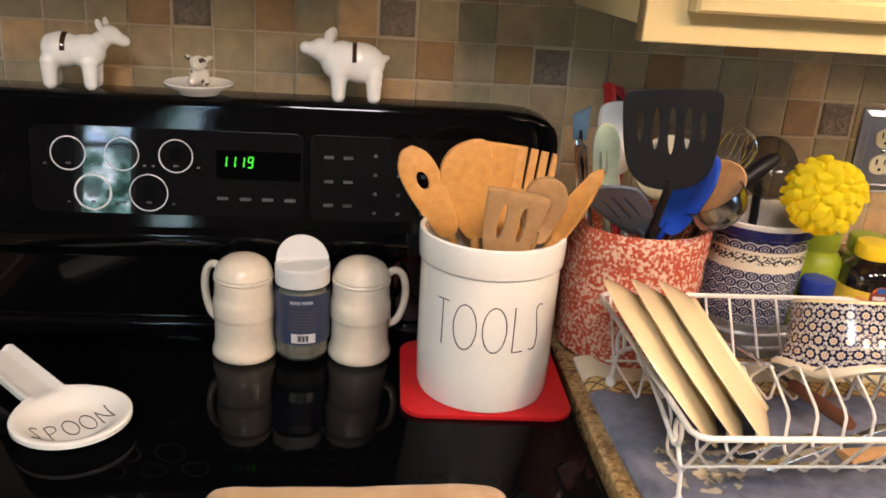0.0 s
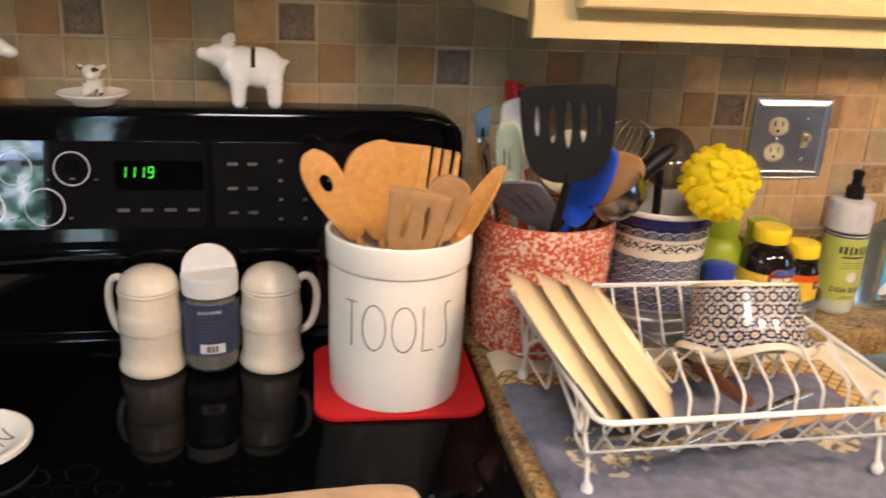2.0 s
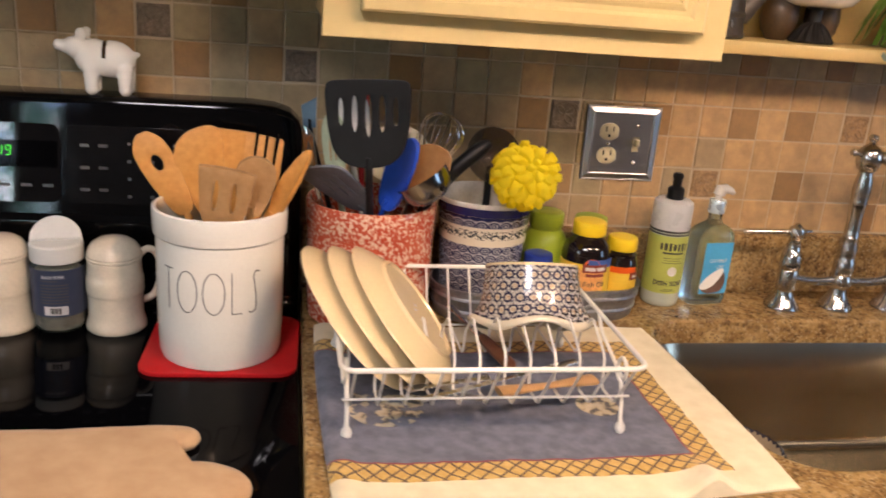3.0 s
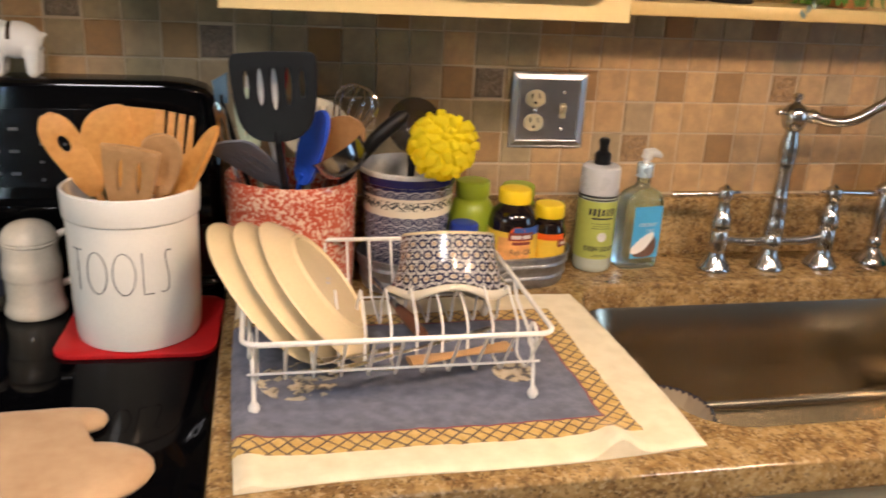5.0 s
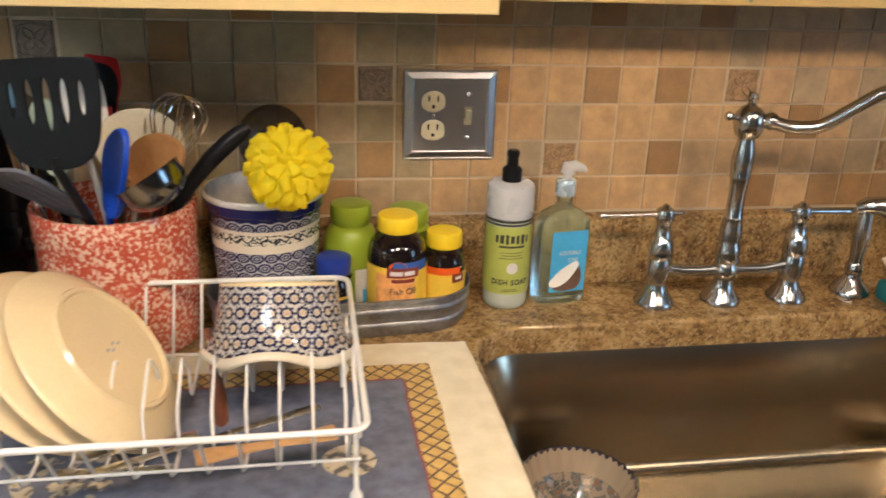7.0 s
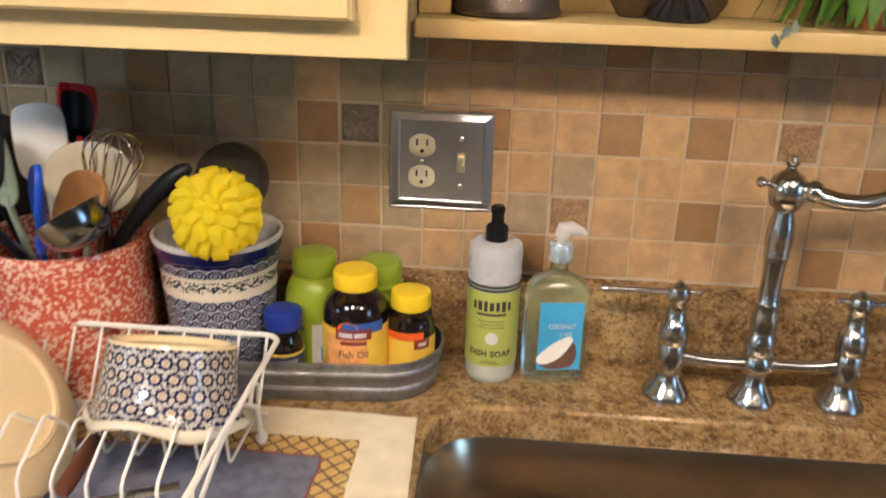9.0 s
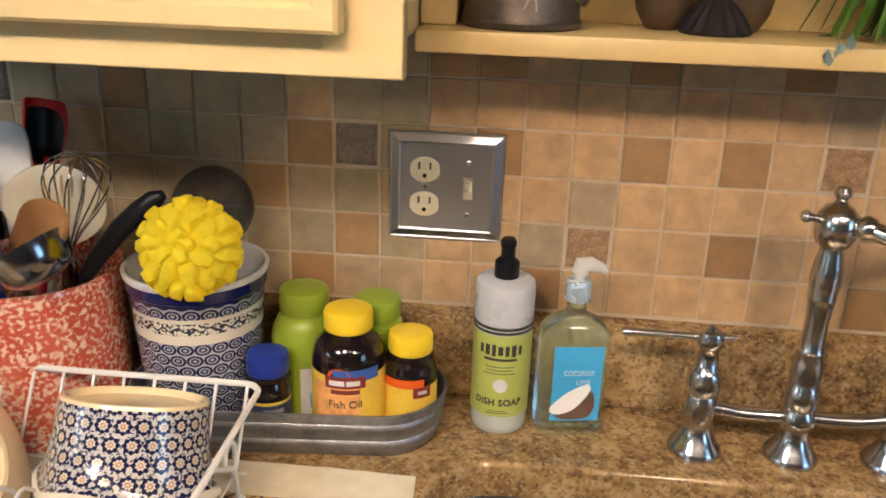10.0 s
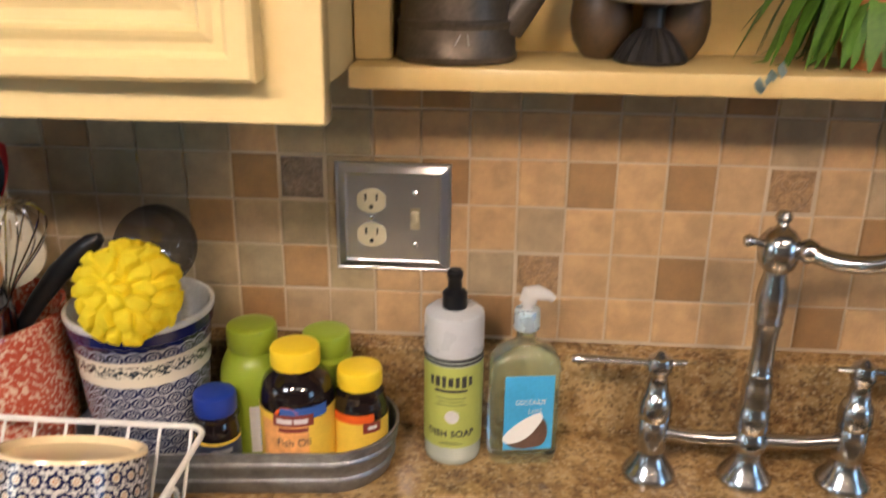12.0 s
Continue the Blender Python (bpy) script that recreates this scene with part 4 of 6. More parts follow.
for k in range(11):
    x = 0.170 + 0.0302 * k
    path = [(x, RY0, RZ), (x - 0.001, 0.660, 0.955), (x, 0.668, 0.951), (x, 0.698, 0.950), (x, 0.704, 0.955), (x, 0.706, 0.985), (x, 0.712, 0.992), (x, 0.757, 1.014), (x, 0.764, 1.012), (x, 0.792, 0.985), (x, 0.797, 0.955), (x, 0.803, 0.950), (x, 0.888, 0.950), (x, 0.894, 0.954), (x, RY1, RZ)]
    part("cross_wire", tube(path, 0.0017, 6), WIRE, rack, at=local(rack))
for y, z in ((0.648, 0.968), (0.891, 0.9485)):
    part("rail", tube([(0.160, y, z), (0.482, y, z)], 0.0015, 6), WIRE, rack, at=local(rack))
for x, s in ((0.166, -1), (0.478, 1)):
    for y0, y1, c in ((0.650, 0.770, 1), (0.880, 0.800, -1)):
        line = [(x, y0, 0.923), (x, y0 + 0.006 * c, 0.955), (x + 0.001 * s, y0 + 0.018 * c, 0.975)]
        for q in range(0, 13):
            a = radians(-90 + 30 * q)
            line.append((x + 0.004 * s * (q / 12), y0 + c * (0.022 + 0.010 * math.cos(a)), 0.990 + 0.013 * math.sin(a)))
        line += [(x + 0.004 * s, y1 - 0.02 * c, 1.002), (x + 0.006 * s, y1, RZ - 0.001)]
        leg = part("leg", tube(line, 0.0024, 8), WIRE, rack, at=local(rack))
        part("foot", lathe([(0, -0.0062), (0.004, -0.0055), (0.0062, -0.001), (0.0058, 0.003), (0.0035, 0.0065), (0.0026, 0.009)], 16), WIRE, leg, "round white plastic foot tip", at=pose(x, y0, 0.9262))

# plates leaning in the rack, undersides outwards
PLATE = [(0.0, 0.0), (0.0630, 0.0), (0.0645, -0.0030), (0.0685, -0.0030), (0.0705, 0.0010), (0.0800, 0.0050), (0.0920, 0.0112), (0.1005, 0.0168), (0.1035, 0.0187), (0.1040, 0.0198), (0.1022, 0.0202), (0.0915, 0.0148), (0.0780, 0.0085), (0.0660, 0.0046), (0.0, 0.0036)]
PN = Vector((0.770, -0.079, 0.633)).normalized()
plates = []
for k, (dx, dy, dz, tilt) in enumerate(((0.0, 0.0, 0.0, 0), (-0.0285, 0.001, 0.000, 0), (-0.0570, 0.002, 0.000, -1))):
    c = Vector((0.2405 + dx, 0.786 + dy, 1.0035 + dz))
    n = Matrix.Rotation(radians(tilt), 3, "Y") @ PN
    m = Matrix.Translation(c + n * 0.0198) @ (-n).to_track_quat("Z", "Y").to_matrix().to_4x4()
    if not plates:
        t = thing("plate", m, "cream stoneware plate leaning in the dish rack, underside showing", "plate", "plates in the rack")
        part("disc", lathe(PLATE, 72), CERAMIC_CREAM, t)
        for q in range(4):
            part("maker_mark", box(-0.003, -0.0012, -0.0002, 0.003, 0.0012, 0.0), PRINT_GREY, t, smooth=False, at=pose(-0.010 + 0.007 * q, 0.004 * (q % 2), 0))
        plates.append(t)
    else:
        plates.append(copy_thing(plates[0], m))


def scallop(a, r, z):
    k = max(0.0, (0.030 - z) / 0.030)
    return 0.006 * k * math.cos(4 * a + 0.6), 0.006 * k * math.cos(4 * a + 0.2)


CUP_UP = Vector((0.02, 0.39, 0.92)).normalized()
cup_at = Matrix.Translation(Vector((0.411, 0.838, 1.056)) - CUP_UP * 0.079) @ CUP_UP.to_track_quat("Z", "Y").to_matrix().to_4x4()
cup = thing("pottery_bowl", cup_at, "upturned pottery bowl with navy flowers leaning in the rack", "bowl")
part("shell", lathe([(0.0745, 0.000), (0.0765, 0.002), (0.0765, 0.006), (0.0735, 0.0095), (0.0695, 0.013), (0.0668, 0.024), (0.0635, 0.040), (0.0610, 0.062), (0.0600, 0.0755)], 96, (0.0, 0.079), 0.94, scallop), FLOWER_POTTERY, cup)
part("foot_ring", lathe([(0.0600, 0.0757), (0.0592, 0.0785), (0.0555, 0.0790), (0.0530, 0.0770), (0.0515, 0.073), (0, 0.072)], 96, None, 0.94), CERAMIC_CREAM, cup, "unglazed cream foot")


def cutlery(name, a, b, width, material, label, handle=None):
    a, b = Vector(a), Vector(b)
    t = thing(name, Matrix.Translation(a), label, "cutlery", "cutlery in the rack")
    d = b - a
    n = 14
    pts = [a + d * (k / n) for k in range(n + 1)]
    rs = [width * (0.55 + 0.45 * abs(math.cos(math.pi * k / n)) ** 2) for k in range(n + 1)]
    bm = tube(pts, rs, 10)
    for v in bm.verts:
        v.co.z = a.z + (v.co.z - a.z - (d.z * ((v.co - a).dot(d) / d.length_squared))) * 0.35 + d.z * ((v.co - a).dot(d) / d.length_squared)
    part("blade" if handle else "shank", bm, material, t, at=local(t))
    if handle:
        bm = tube([a + d * q for q in (-0.78, -0.74, -0.36, -0.02, 0.0)], [0.005, 0.0075, 0.008, 0.0065, 0.005], 10)
        part("handle", bm, handle, t, at=local(t))


cutlery("table_knife", (0.245, 0.656, 0.962), (0.448, 0.737, 0.968), 0.0060, CUTLERY_STEEL, "shiny steel table knife lying in the rack")
cutlery("dinner_fork", (0.235, 0.690, 0.957), (0.335, 0.716, 0.958), 0.0070, CUTLERY_STEEL, "shiny steel fork lying in the rack")
cutlery("dinner_spoon", (0.225, 0.672, 0.956), (0.320, 0.668, 0.957), 0.0060, CUTLERY_STEEL, "shiny steel spoon lying in the rack")
cutlery("wooden_spatula", (0.338, 0.676, 0.960), (0.462, 0.704, 0.960), 0.012, BEECH, "brown wooden spatula lying in the rack")
cutlery("steak_knife", (0.345, 0.802, 0.970), (0.327, 0.925, 0.962), 0.006, CHROME, "steak knife with a red-brown wooden handle", RED_WOOD)

# ---- bowl in the sink ----
bowl = thing("sink_bowl", pose(0.765, 0.858, Z0 + 0.008, 0, 0, 20), "patterned pottery bowl with a scalloped rim lying in the sink", "bowl")
part("shell", lathe([(0, 0.0), (0.036, 0.0), (0.040, 0.004), (0.058, 0.028), (0.071, 0.056), (0.0745, 0.068), (0.0720, 0.069), (0.068, 0.057), (0.055, 0.032), (0.037, 0.010), (0, 0.008)], 96, (0.0, 0.069), 1.0, lambda a, r, z: (0.0013 * math.cos(26 * a) * (z > 0.05), 0)), BOWL_POTTERY, bowl)

dish = thing("saucer", pose(1.300, 0.872, Z0 + 0.0075), "pale dish with a dark edge lying in the sink", "dish")
part("shell", lathe([(0, 0), (0.026, 0), (0.030, 0.003), (0.046, 0.016), (0.052, 0.026), (0.050, 0.027), (0.042, 0.017), (0.028, 0.007), (0, 0.005)], 64), BEECH_DISH, dish)
part("edge", tube([(0.0525 * math.cos(math.pi * k / 24), 0.0525 * math.sin(math.pi * k / 24), 0.0255) for k in range(48)], 0.0026, 8, True), INK, dish, "dark ring round the edge")

# ---- faucet ----
faucet = thing("bridge_faucet", pose(1.022, 1.048, TOP) @ Matrix.Diagonal((1.0, 1.0, 0.975, 1.0)), "chrome bridge faucet with two lever handles", "faucet")
BASE = [(0, 0), (0.0280, 0.0), (0.0286, 0.003), (0.0262, 0.008), (0.0205, 0.016), (0.0160, 0.024), (0.0140, 0.030)]
for dx in (-0.100, 0.0, 0.102):
    part("base", lathe(BASE + [(0.0128, 0.050)], 32), FAUCET_STEEL, faucet, at=pose(dx, 0, 0.0005))
part("bridge", tube(smooth_line([(-0.098, 0, 0.056), (-0.06, 0, 0.050), (-0.03, 0, 0.0495), (-0.014, 0, 0.050), (0.014, 0, 0.050), (0.03, 0, 0.0495), (0.06, 0, 0.050), (0.10, 0, 0.056)], 6), 0.0082, 14), FAUCET_STEEL, faucet)
riser = [(0.0130, 0.036), (0.0172, 0.042), (0.0186, 0.049), (0.0168, 0.057), (0.0145, 0.062), (0.0166, 0.066), (0.0170, 0.076), (0.0166, 0.088), (0.0146, 0.091), (0.0150, 0.098), (0.0156, 0.106), (0.0149, 0.118), (0.0127, 0.129), (0.0136, 0.131), (0.0123, 0.134), (0.0116, 0.150), (0.0116, 0.165), (0.0125, 0.180), (0.0134, 0.187), (0.0144, 0.190), (0.0135, 0.193), (0.0149, 0.206), (0.0150, 0.214), (0.0140, 0.227), (0.0114, 0.239), (0.0112, 0.244), (0.0160, 0.248), (0.0194, 0.257), (0.0205, 0.267), (0.0190, 0.278), (0.0130, 0.286), (0.0070, 0.289), (0.0046, 0.294), (0.0074, 0.297), (0.0084, 0.301), (0.0056, 0.306), (0, 0.3075)]
part("riser", lathe(riser, 40), FAUCET_STEEL, faucet)
AZ = radians(30)
sx, sy = math.cos(AZ), -math.sin(AZ)
spout = [(s * sx, s * sy, z - TOP) for s, z in ((0.0, 1.186), (0.03, 1.183), (0.056, 1.1795), (0.088, 1.186), (0.119, 1.210), (0.151, 1.235), (0.185, 1.246), (0.215, 1.240), (0.236, 1.218), (0.240, 1.190))]
part("spout", tube(smooth_line(spout, 8), 0.0092, 16), FAUCET_STEEL, faucet, "curved swan-neck spout")
part("collar", tube([(s * sx, s * sy, 0.2705) for s in (0.018, 0.024, 0.028, 0.034)], [0.0085, 0.012, 0.0125, 0.0095], 16), FAUCET_STEEL, faucet)
part("spout_pin", tube([(-0.0175, 0, 0.273), (-0.024, 0, 0.274), (-0.030, 0, 0.275), (-0.034, 0, 0.275)], [0.003, 0.004, 0.0068, 0.0045], 12), FAUCET_STEEL, faucet)
for dx, s in ((-0.100, -1), (0.102, 1)):
    post = part("valve_post", lathe([(0.0128, 0.034), (0.0140, 0.038), (0.0140, 0.071), (0.0131, 0.073), (0.0152, 0.077), (0.0155, 0.086), (0.0146, 0.097), (0.0130, 0.103), (0.0112, 0.105), (0.0098, 0.116), (0.0084, 0.126), (0.0100, 0.129), (0.0118, 0.134), (0.0122, 0.141), (0.0104, 0.148), (0.0050, 0.152), (0.0036, 0.155), (0, 0.157)], 28), FAUCET_STEEL, faucet, at=pose(dx, 0, 0) @ Matrix.Diagonal((1.12, 1.12, 0.97, 1.0)))
    part("lever", tube([(-0.024 * s, 0, 0.1425), (-0.014 * s, 0, 0.142), (0, 0, 0.141), (0.03 * s, 0.004, 0.139), (0.066 * s, 0.010, 0.136), (0.072 * s, 0.011, 0.1355), (0.078 * s, 0.012, 0.135)], [0.0025, 0.0038, 0.0045, 0.0042, 0.0048, 0.0058, 0.004], 12), FAUCET_STEEL, post, at=pose(0, 0, 0))
spray = thing("side_sprayer", pose(1.232, 1.058, TOP), "chrome side sprayer standing beside the faucet", "sprayer")
part("base", lathe(BASE[:5] + [(0.014, 0.022), (0.012, 0.030), (0, 0.030)], 28), FAUCET_STEEL, spray, at=pose(0, 0, 0.0005))
part("handle", lathe([(0.0095, 0.030), (0.0125, 0.036), (0.0125, 0.046), (0.0095, 0.050), (0.0105, 0.070), (0.013, 0.090), (0.011, 0.112), (0.009, 0.128), (0, 0.130)], 24), FAUCET_STEEL, spray)
part("nozzle", tube([(-0.012, 0.006, 0.130), (0.0, 0.0, 0.136), (0.014, -0.008, 0.138), (0.026, -0.014, 0.132)], [0.009, 0.0125, 0.0135, 0.012], 16), FAUCET_STEEL, spray)

# ---- soap bottles ----
soap = thing("soap_bottle", pose(0.7105, 1.072, TOP + 0.0005), "dish soap bottle with a lime label and black spout", "soap bottle")
part("bottle", lathe([(0, 0), (0.027, 0), (0.0300, 0.003), (0.0312, 0.010), (0.0312, 0.124), (0.0305, 0.128), (0, 0.128)], 48), SOAP_BODY, soap, "translucent bottle")
part("cap", lathe([(0.0300, 0.1285), (0.0316, 0.130), (0.0316, 0.166), (0.0304, 0.172), (0.026, 0.1755), (0, 0.176)], 48), FROSTED, soap, "milky white cap")
part("band", lathe([(0.0313, 0.121), (0.0320, 0.1215), (0.0320, 0.1235), (0.0313, 0.124)], 48), INK, soap)
part("band", lathe([(0.0313, 0.1255), (0.0320, 0.126), (0.0320, 0.128), (0.0313, 0.1285)], 48), INK, soap)
part("spout", lathe([(0.0, 0.1762), (0.0130, 0.1762), (0.0132, 0.192), (0.0105, 0.195), (0.0075, 0.197), (0.0072, 0.208), (0.0085, 0.210), (0.0085, 0.215), (0.006, 0.218), (0, 0.218)], 24), BLACK_PLASTIC, soap, "black pull-up spout")
SF = -92
lab = part("label", wrap(patch(0.120, 0.096, 36), 0.0313, SF, 0.072), LIME_LABEL, soap, "lime green label")
for k in range(7):
    part("print_mark", wrap(patch(0.0042 + 0.0010 * (k % 2), 0.0105 + 0.0015 * (k % 3), 2), 0.0314, SF - 39 + 13 * k, 0.103), INK, lab)
part("print_mark", wrap(patch(0.036, 0.0030, 10), 0.0314, SF, 0.0925), INK, lab)
part("print", wrap(words("DISH SOAP", 0.0108, 0.92, thin=0.00035, spacing=1.1), 0.0314, SF, 0.041), INK, lab, smooth=False)
part("badge", wrap(finer(cut_sheet([(0.0078 * math.cos(2 * math.pi * k / 28), 0.0078 * math.sin(2 * math.pi * k / 28)) for k in range(28)], (), 0.0001, 0), 0.002, 0.01), 0.0315, SF + 3, 0.062), PRINT_WHITE, lab)
for z, w in ((0.084, 0.032), (0.080, 0.028), (0.076, 0.034), (0.031, 0.018), (0.0285, 0.026)):
    part("print_mark", wrap(patch(w, 0.0009, 8), 0.0314, SF, z), INK, lab)

hand = thing("hand_soap_bottle", pose(0.786, 1.072, TOP + 0.0005, 0, 0, 9), "clear hand soap pump bottle with a sky blue label", "soap bottle")


def flat_bottle(w, d, levels):
    return loft([[(x, y, z) for x, y in rounded_rect(-w * a, -d * a2, w * a, d * a2, min(w * a, d * a2) * 0.72)] for a, a2, z in levels])


part("bottle", flat_bottle(0.0375, 0.0225, [(0.80, 0.75, 0.0), (0.95, 0.95, 0.003), (1.0, 1.0, 0.010), (1.0, 1.0, 0.110), (0.97, 0.97, 0.120), (0.82, 0.85, 0.129), (0.55, 0.66, 0.135), (0.33, 0.50, 0.139), (0.26, 0.42, 0.144), (0.26, 0.42, 0.156)]), BOTTLE_GLASS, hand, "clear plastic bottle").visible_shadow = False
part("collar", lathe([(0, 0.1552), (0.0135, 0.1552), (0.0138, 0.157), (0.0135, 0.175), (0.0125, 0.177), (0, 0.177)], 24), COLLAR_SILVER, hand, "silver pump collar")
part("pump", tube([(0, 0, 0.176), (0, 0, 0.184), (0, 0, 0.1845), (0.002, 0, 0.193), (0.010, 0, 0.1945), (0.022, -0.002, 0.191), (0.026, -0.002, 0.187)], [0.006, 0.006, 0.0095, 0.0105, 0.0085, 0.0055, 0.004], 14), PUMP_PLASTIC, hand, "milky clear pump head")
lab = part("label", box(-0.024, -0.0233, 0.022, 0.0285, -0.0227, 0.110), SKY_LABEL, hand, "sky blue label", smooth=False)
flat = lambda x, z, y=-0.0236: pose(x, y, z, 90, 0, 0)
part("print", words("COCONUT", 0.0082, 0.78), PRINT_WHITE, lab, smooth=False, at=flat(0.004, 0.079))
part("print", words("LIME", 0.0082, 0.78, spacing=1.2), PRINT_WHITE, lab, smooth=False, at=flat(0.009, 0.068))
blob = lambda pts: [(p.x, p.y) for p in smooth_line([(x, y, 0) for x, y in pts], 5, True)]
part("picture", cut_sheet(blob([(-0.0225, -0.014), (-0.006, 0.002), (0.014, 0.012), (0.018, 0.004), (0.004, -0.016), (-0.012, -0.024), (-0.0225, -0.022)]), (), 0.0001, 0), PORCELAIN, lab, "white coconut flesh picture", at=flat(-0.001, 0.054))
part("picture", cut_sheet(blob([(-0.022, -0.010), (-0.004, -0.006), (0.012, 0.014), (0.019, 0.012), (0.021, -0.004), (0.014, -0.017), (-0.008, -0.020), (-0.020, -0.016)]), (), 0.0001, 0), BROWN_LABEL, lab, "brown coconut shell picture", at=flat(0.002, 0.043, -0.0234))

# ---- galvanized tray with vitamin bottles ----
tray = thing("galvanized_tray", pose(0.4845, 1.036, TOP + 0.0005, 0, 0, 5), "long galvanized steel tray holding vitamin bottles and a jar", "tray")


def oval(ax, ay, r, z):
    return [(x, y, z) for x, y in rounded_rect(-ax - 0.0555, -ay - 0.0035, ax + 0.0555, ay + 0.0035, r + 0.0035, 10)]


part("shell", loft([oval(0.103, 0.056, 0.0555, 0.0), oval(0.106, 0.059, 0.0585, 0.003), oval(0.108, 0.061, 0.0605, 0.014), oval(0.1105, 0.0635, 0.063, 0.016), oval(0.1105, 0.0635, 0.063, 0.019), oval(0.109, 0.062, 0.0615, 0.021), oval(0.111, 0.064, 0.0635, 0.034), oval(0.113, 0.066, 0.0655, 0.036), oval(0.113, 0.066, 0.0655, 0.039), oval(0.1115, 0.0645, 0.064, 0.041), oval(0.112, 0.065, 0.0645, 0.047), oval(0.1145, 0.0675, 0.067, 0.049), oval(0.1145, 0.0675, 0.067, 0.053), oval(0.112, 0.065, 0.0645, 0.0535), oval(0.1105, 0.0635, 0.063, 0.050), oval(0.106, 0.059, 0.0585, 0.006)]), GALVANIZED, tray)


def pill_bottle(x, y, r, height, cap_r, cap_h, body, cap, label, z=TOP + 0.0075):
    t = thing("vitamin_bottle", pose(x, y, z), label, "bottle", "vitamin bottles")
    h = height - cap_h
    part("bottle", lathe([(0, 0), (r * 0.9, 0), (r, 0.004), (r, h * 0.70), (r * 0.985, h * 0.77), (r * 0.94, h * 0.835), (r * 0.865, h * 0.895), (cap_r * 1.08, h * 0.94), (cap_r * 0.95, h * 0.965), (cap_r * 0.9, h * 0.975), (cap_r * 0.9, h), (0, h)], 48), body, t)
    bm = lathe([(0, h + 0.0005), (cap_r * 0.97, h + 0.0005), (cap_r, h + 0.002), (cap_r, h + cap_h - 0.004), (cap_r * 0.96, h + cap_h - 0.001), (cap_r * 0.88, h + cap_h), (cap_r * 0.5, h + cap_h + 0.0004), (0, h + cap_h + 0.0005)], 60)
    for v in bm.verts:
        q = math.hypot(v.co.x, v.co.y)
        if q > cap_r * 0.98:
            a = math.atan2(v.co.y, v.co.x)
            k = 1 + 0.010 * math.cos(30 * a)
            v.co.x *= k
            v.co.y *= k
    part("cap", bm, cap, t)
    return t


fish = pill_bottle(0.5530, 1.0175, 0.0380, 0.1450, 0.0250, 0.0215, DARK_BOTTLE, YELLOW_CAP, "dark fish oil bottle with a yellow cap and label")
lab = part("label", wrap(patch(0.17, 0.078, 40), 0.0382, -75, 0.046), YELLOW_LABEL, fish, "yellow label")
part("band", wrap(patch(0.050, 0.013, 16), 0.0384, -66, 0.0865), BLUE_LABEL, lab)
part("panel", wrap(patch(0.052, 0.066, 16), 0.0383, -100, 0.044), PEACH_LABEL, lab, "peach fruit picture panel")
part("panel", wrap(patch(0.042, 0.013, 12), 0.0386, -84, 0.079), MAROON_LABEL, lab, "maroon name panel")
part("panel", wrap(cut_sheet([(0.012 * math.cos(math.pi * k / 16), 0.010 * math.sin(math.pi * k / 16)) for k in range(17)], (), 0.0001, 0), 0.0385, -94, 0.0845), ORANGE_LABEL, lab, "orange sun shape")
for w, a in ((0.016, -97), (0.014, -72)):
    part("print_mark", wrap(patch(w, 0.0055, 4), 0.0388, a, 0.0785), PRINT_WHITE, lab)
part("print_mark", wrap(patch(0.030, 0.005, 8), 0.0386, -84, 0.0685), MAROON_LABEL, lab)
part("print", wrap(words("Fish Oil", 0.0118, 0.95), 0.0384, -84, 0.0540), INK, lab, smooth=False)
small = pill_bottle(0.6155, 1.032, 0.0285, 0.1165, 0.0232, 0.021, DARK_BOTTLE, YELLOW_CAP, "small dark vitamin bottle with a yellow cap and orange label")
lab = part("label", wrap(patch(0.13, 0.058, 30), 0.0287, -80, 0.036), YELLOW_LABEL, small, "yellow label")
part("band", wrap(patch(0.046, 0.010, 12), 0.0289, -98, 0.0690), ORANGE_LABEL, lab)
part("panel", wrap(patch(0.020, 0.012, 6), 0.0291, -56, 0.059), MAROON_LABEL, lab)
part("print_mark", wrap(patch(0.010, 0.004, 4), 0.0293, -56, 0.059), PRINT_WHITE, lab)
blue = pill_bottle(0.4720, 1.001, 0.0225, 0.097, 0.0215, 0.022, DARK_BOTTLE, BLUE_CAP, "small dark vitamin bottle with a blue cap")
lab = part("label", wrap(patch(0.10, 0.040, 30), 0.0227, -70, 0.026), NAVY_LABEL, blue, "blue label")
part("band", wrap(patch(0.10, 0.0035, 30), 0.0229, -70, 0.0475), YELLOW_LABEL, lab)
part("print_mark", wrap(patch(0.022, 0.005, 8), 0.0229, -62, 0.0385), PRINT_GREY, lab)
big = pill_bottle(0.497, 1.058, 0.0360, 0.147, 0.0262, 0.025, GREEN_PLASTIC, GREEN_PLASTIC, "large lime green vitamin bottle")
lab = part("label", wrap(patch(0.07, 0.055, 20), 0.0362, -30, 0.040), PRINT_WHITE, big, "pale printed label")
part("band", wrap(patch(0.05, 0.018, 16), 0.0364, -30, 0.030), SKY_LABEL, lab)
pill_bottle(0.574, 1.070, 0.0290, 0.137, 0.0255, 0.022, GREEN_PLASTIC, GREEN_PLASTIC, "smaller lime green vitamin bottle behind the others")

# ---- kitchen utensils ----


def frame_of(neck, tip, face):
    """A pose at the neck: y towards the tip, z towards face."""
    y = (Vector(tip) - Vector(neck)).normalized()
    z = (Vector(face) - y * Vector(face).dot(y)).normalized()
    m = Matrix((y.cross(z), y, z)).transposed().to_4x4()
    m.translation = Vector(neck)
    return m


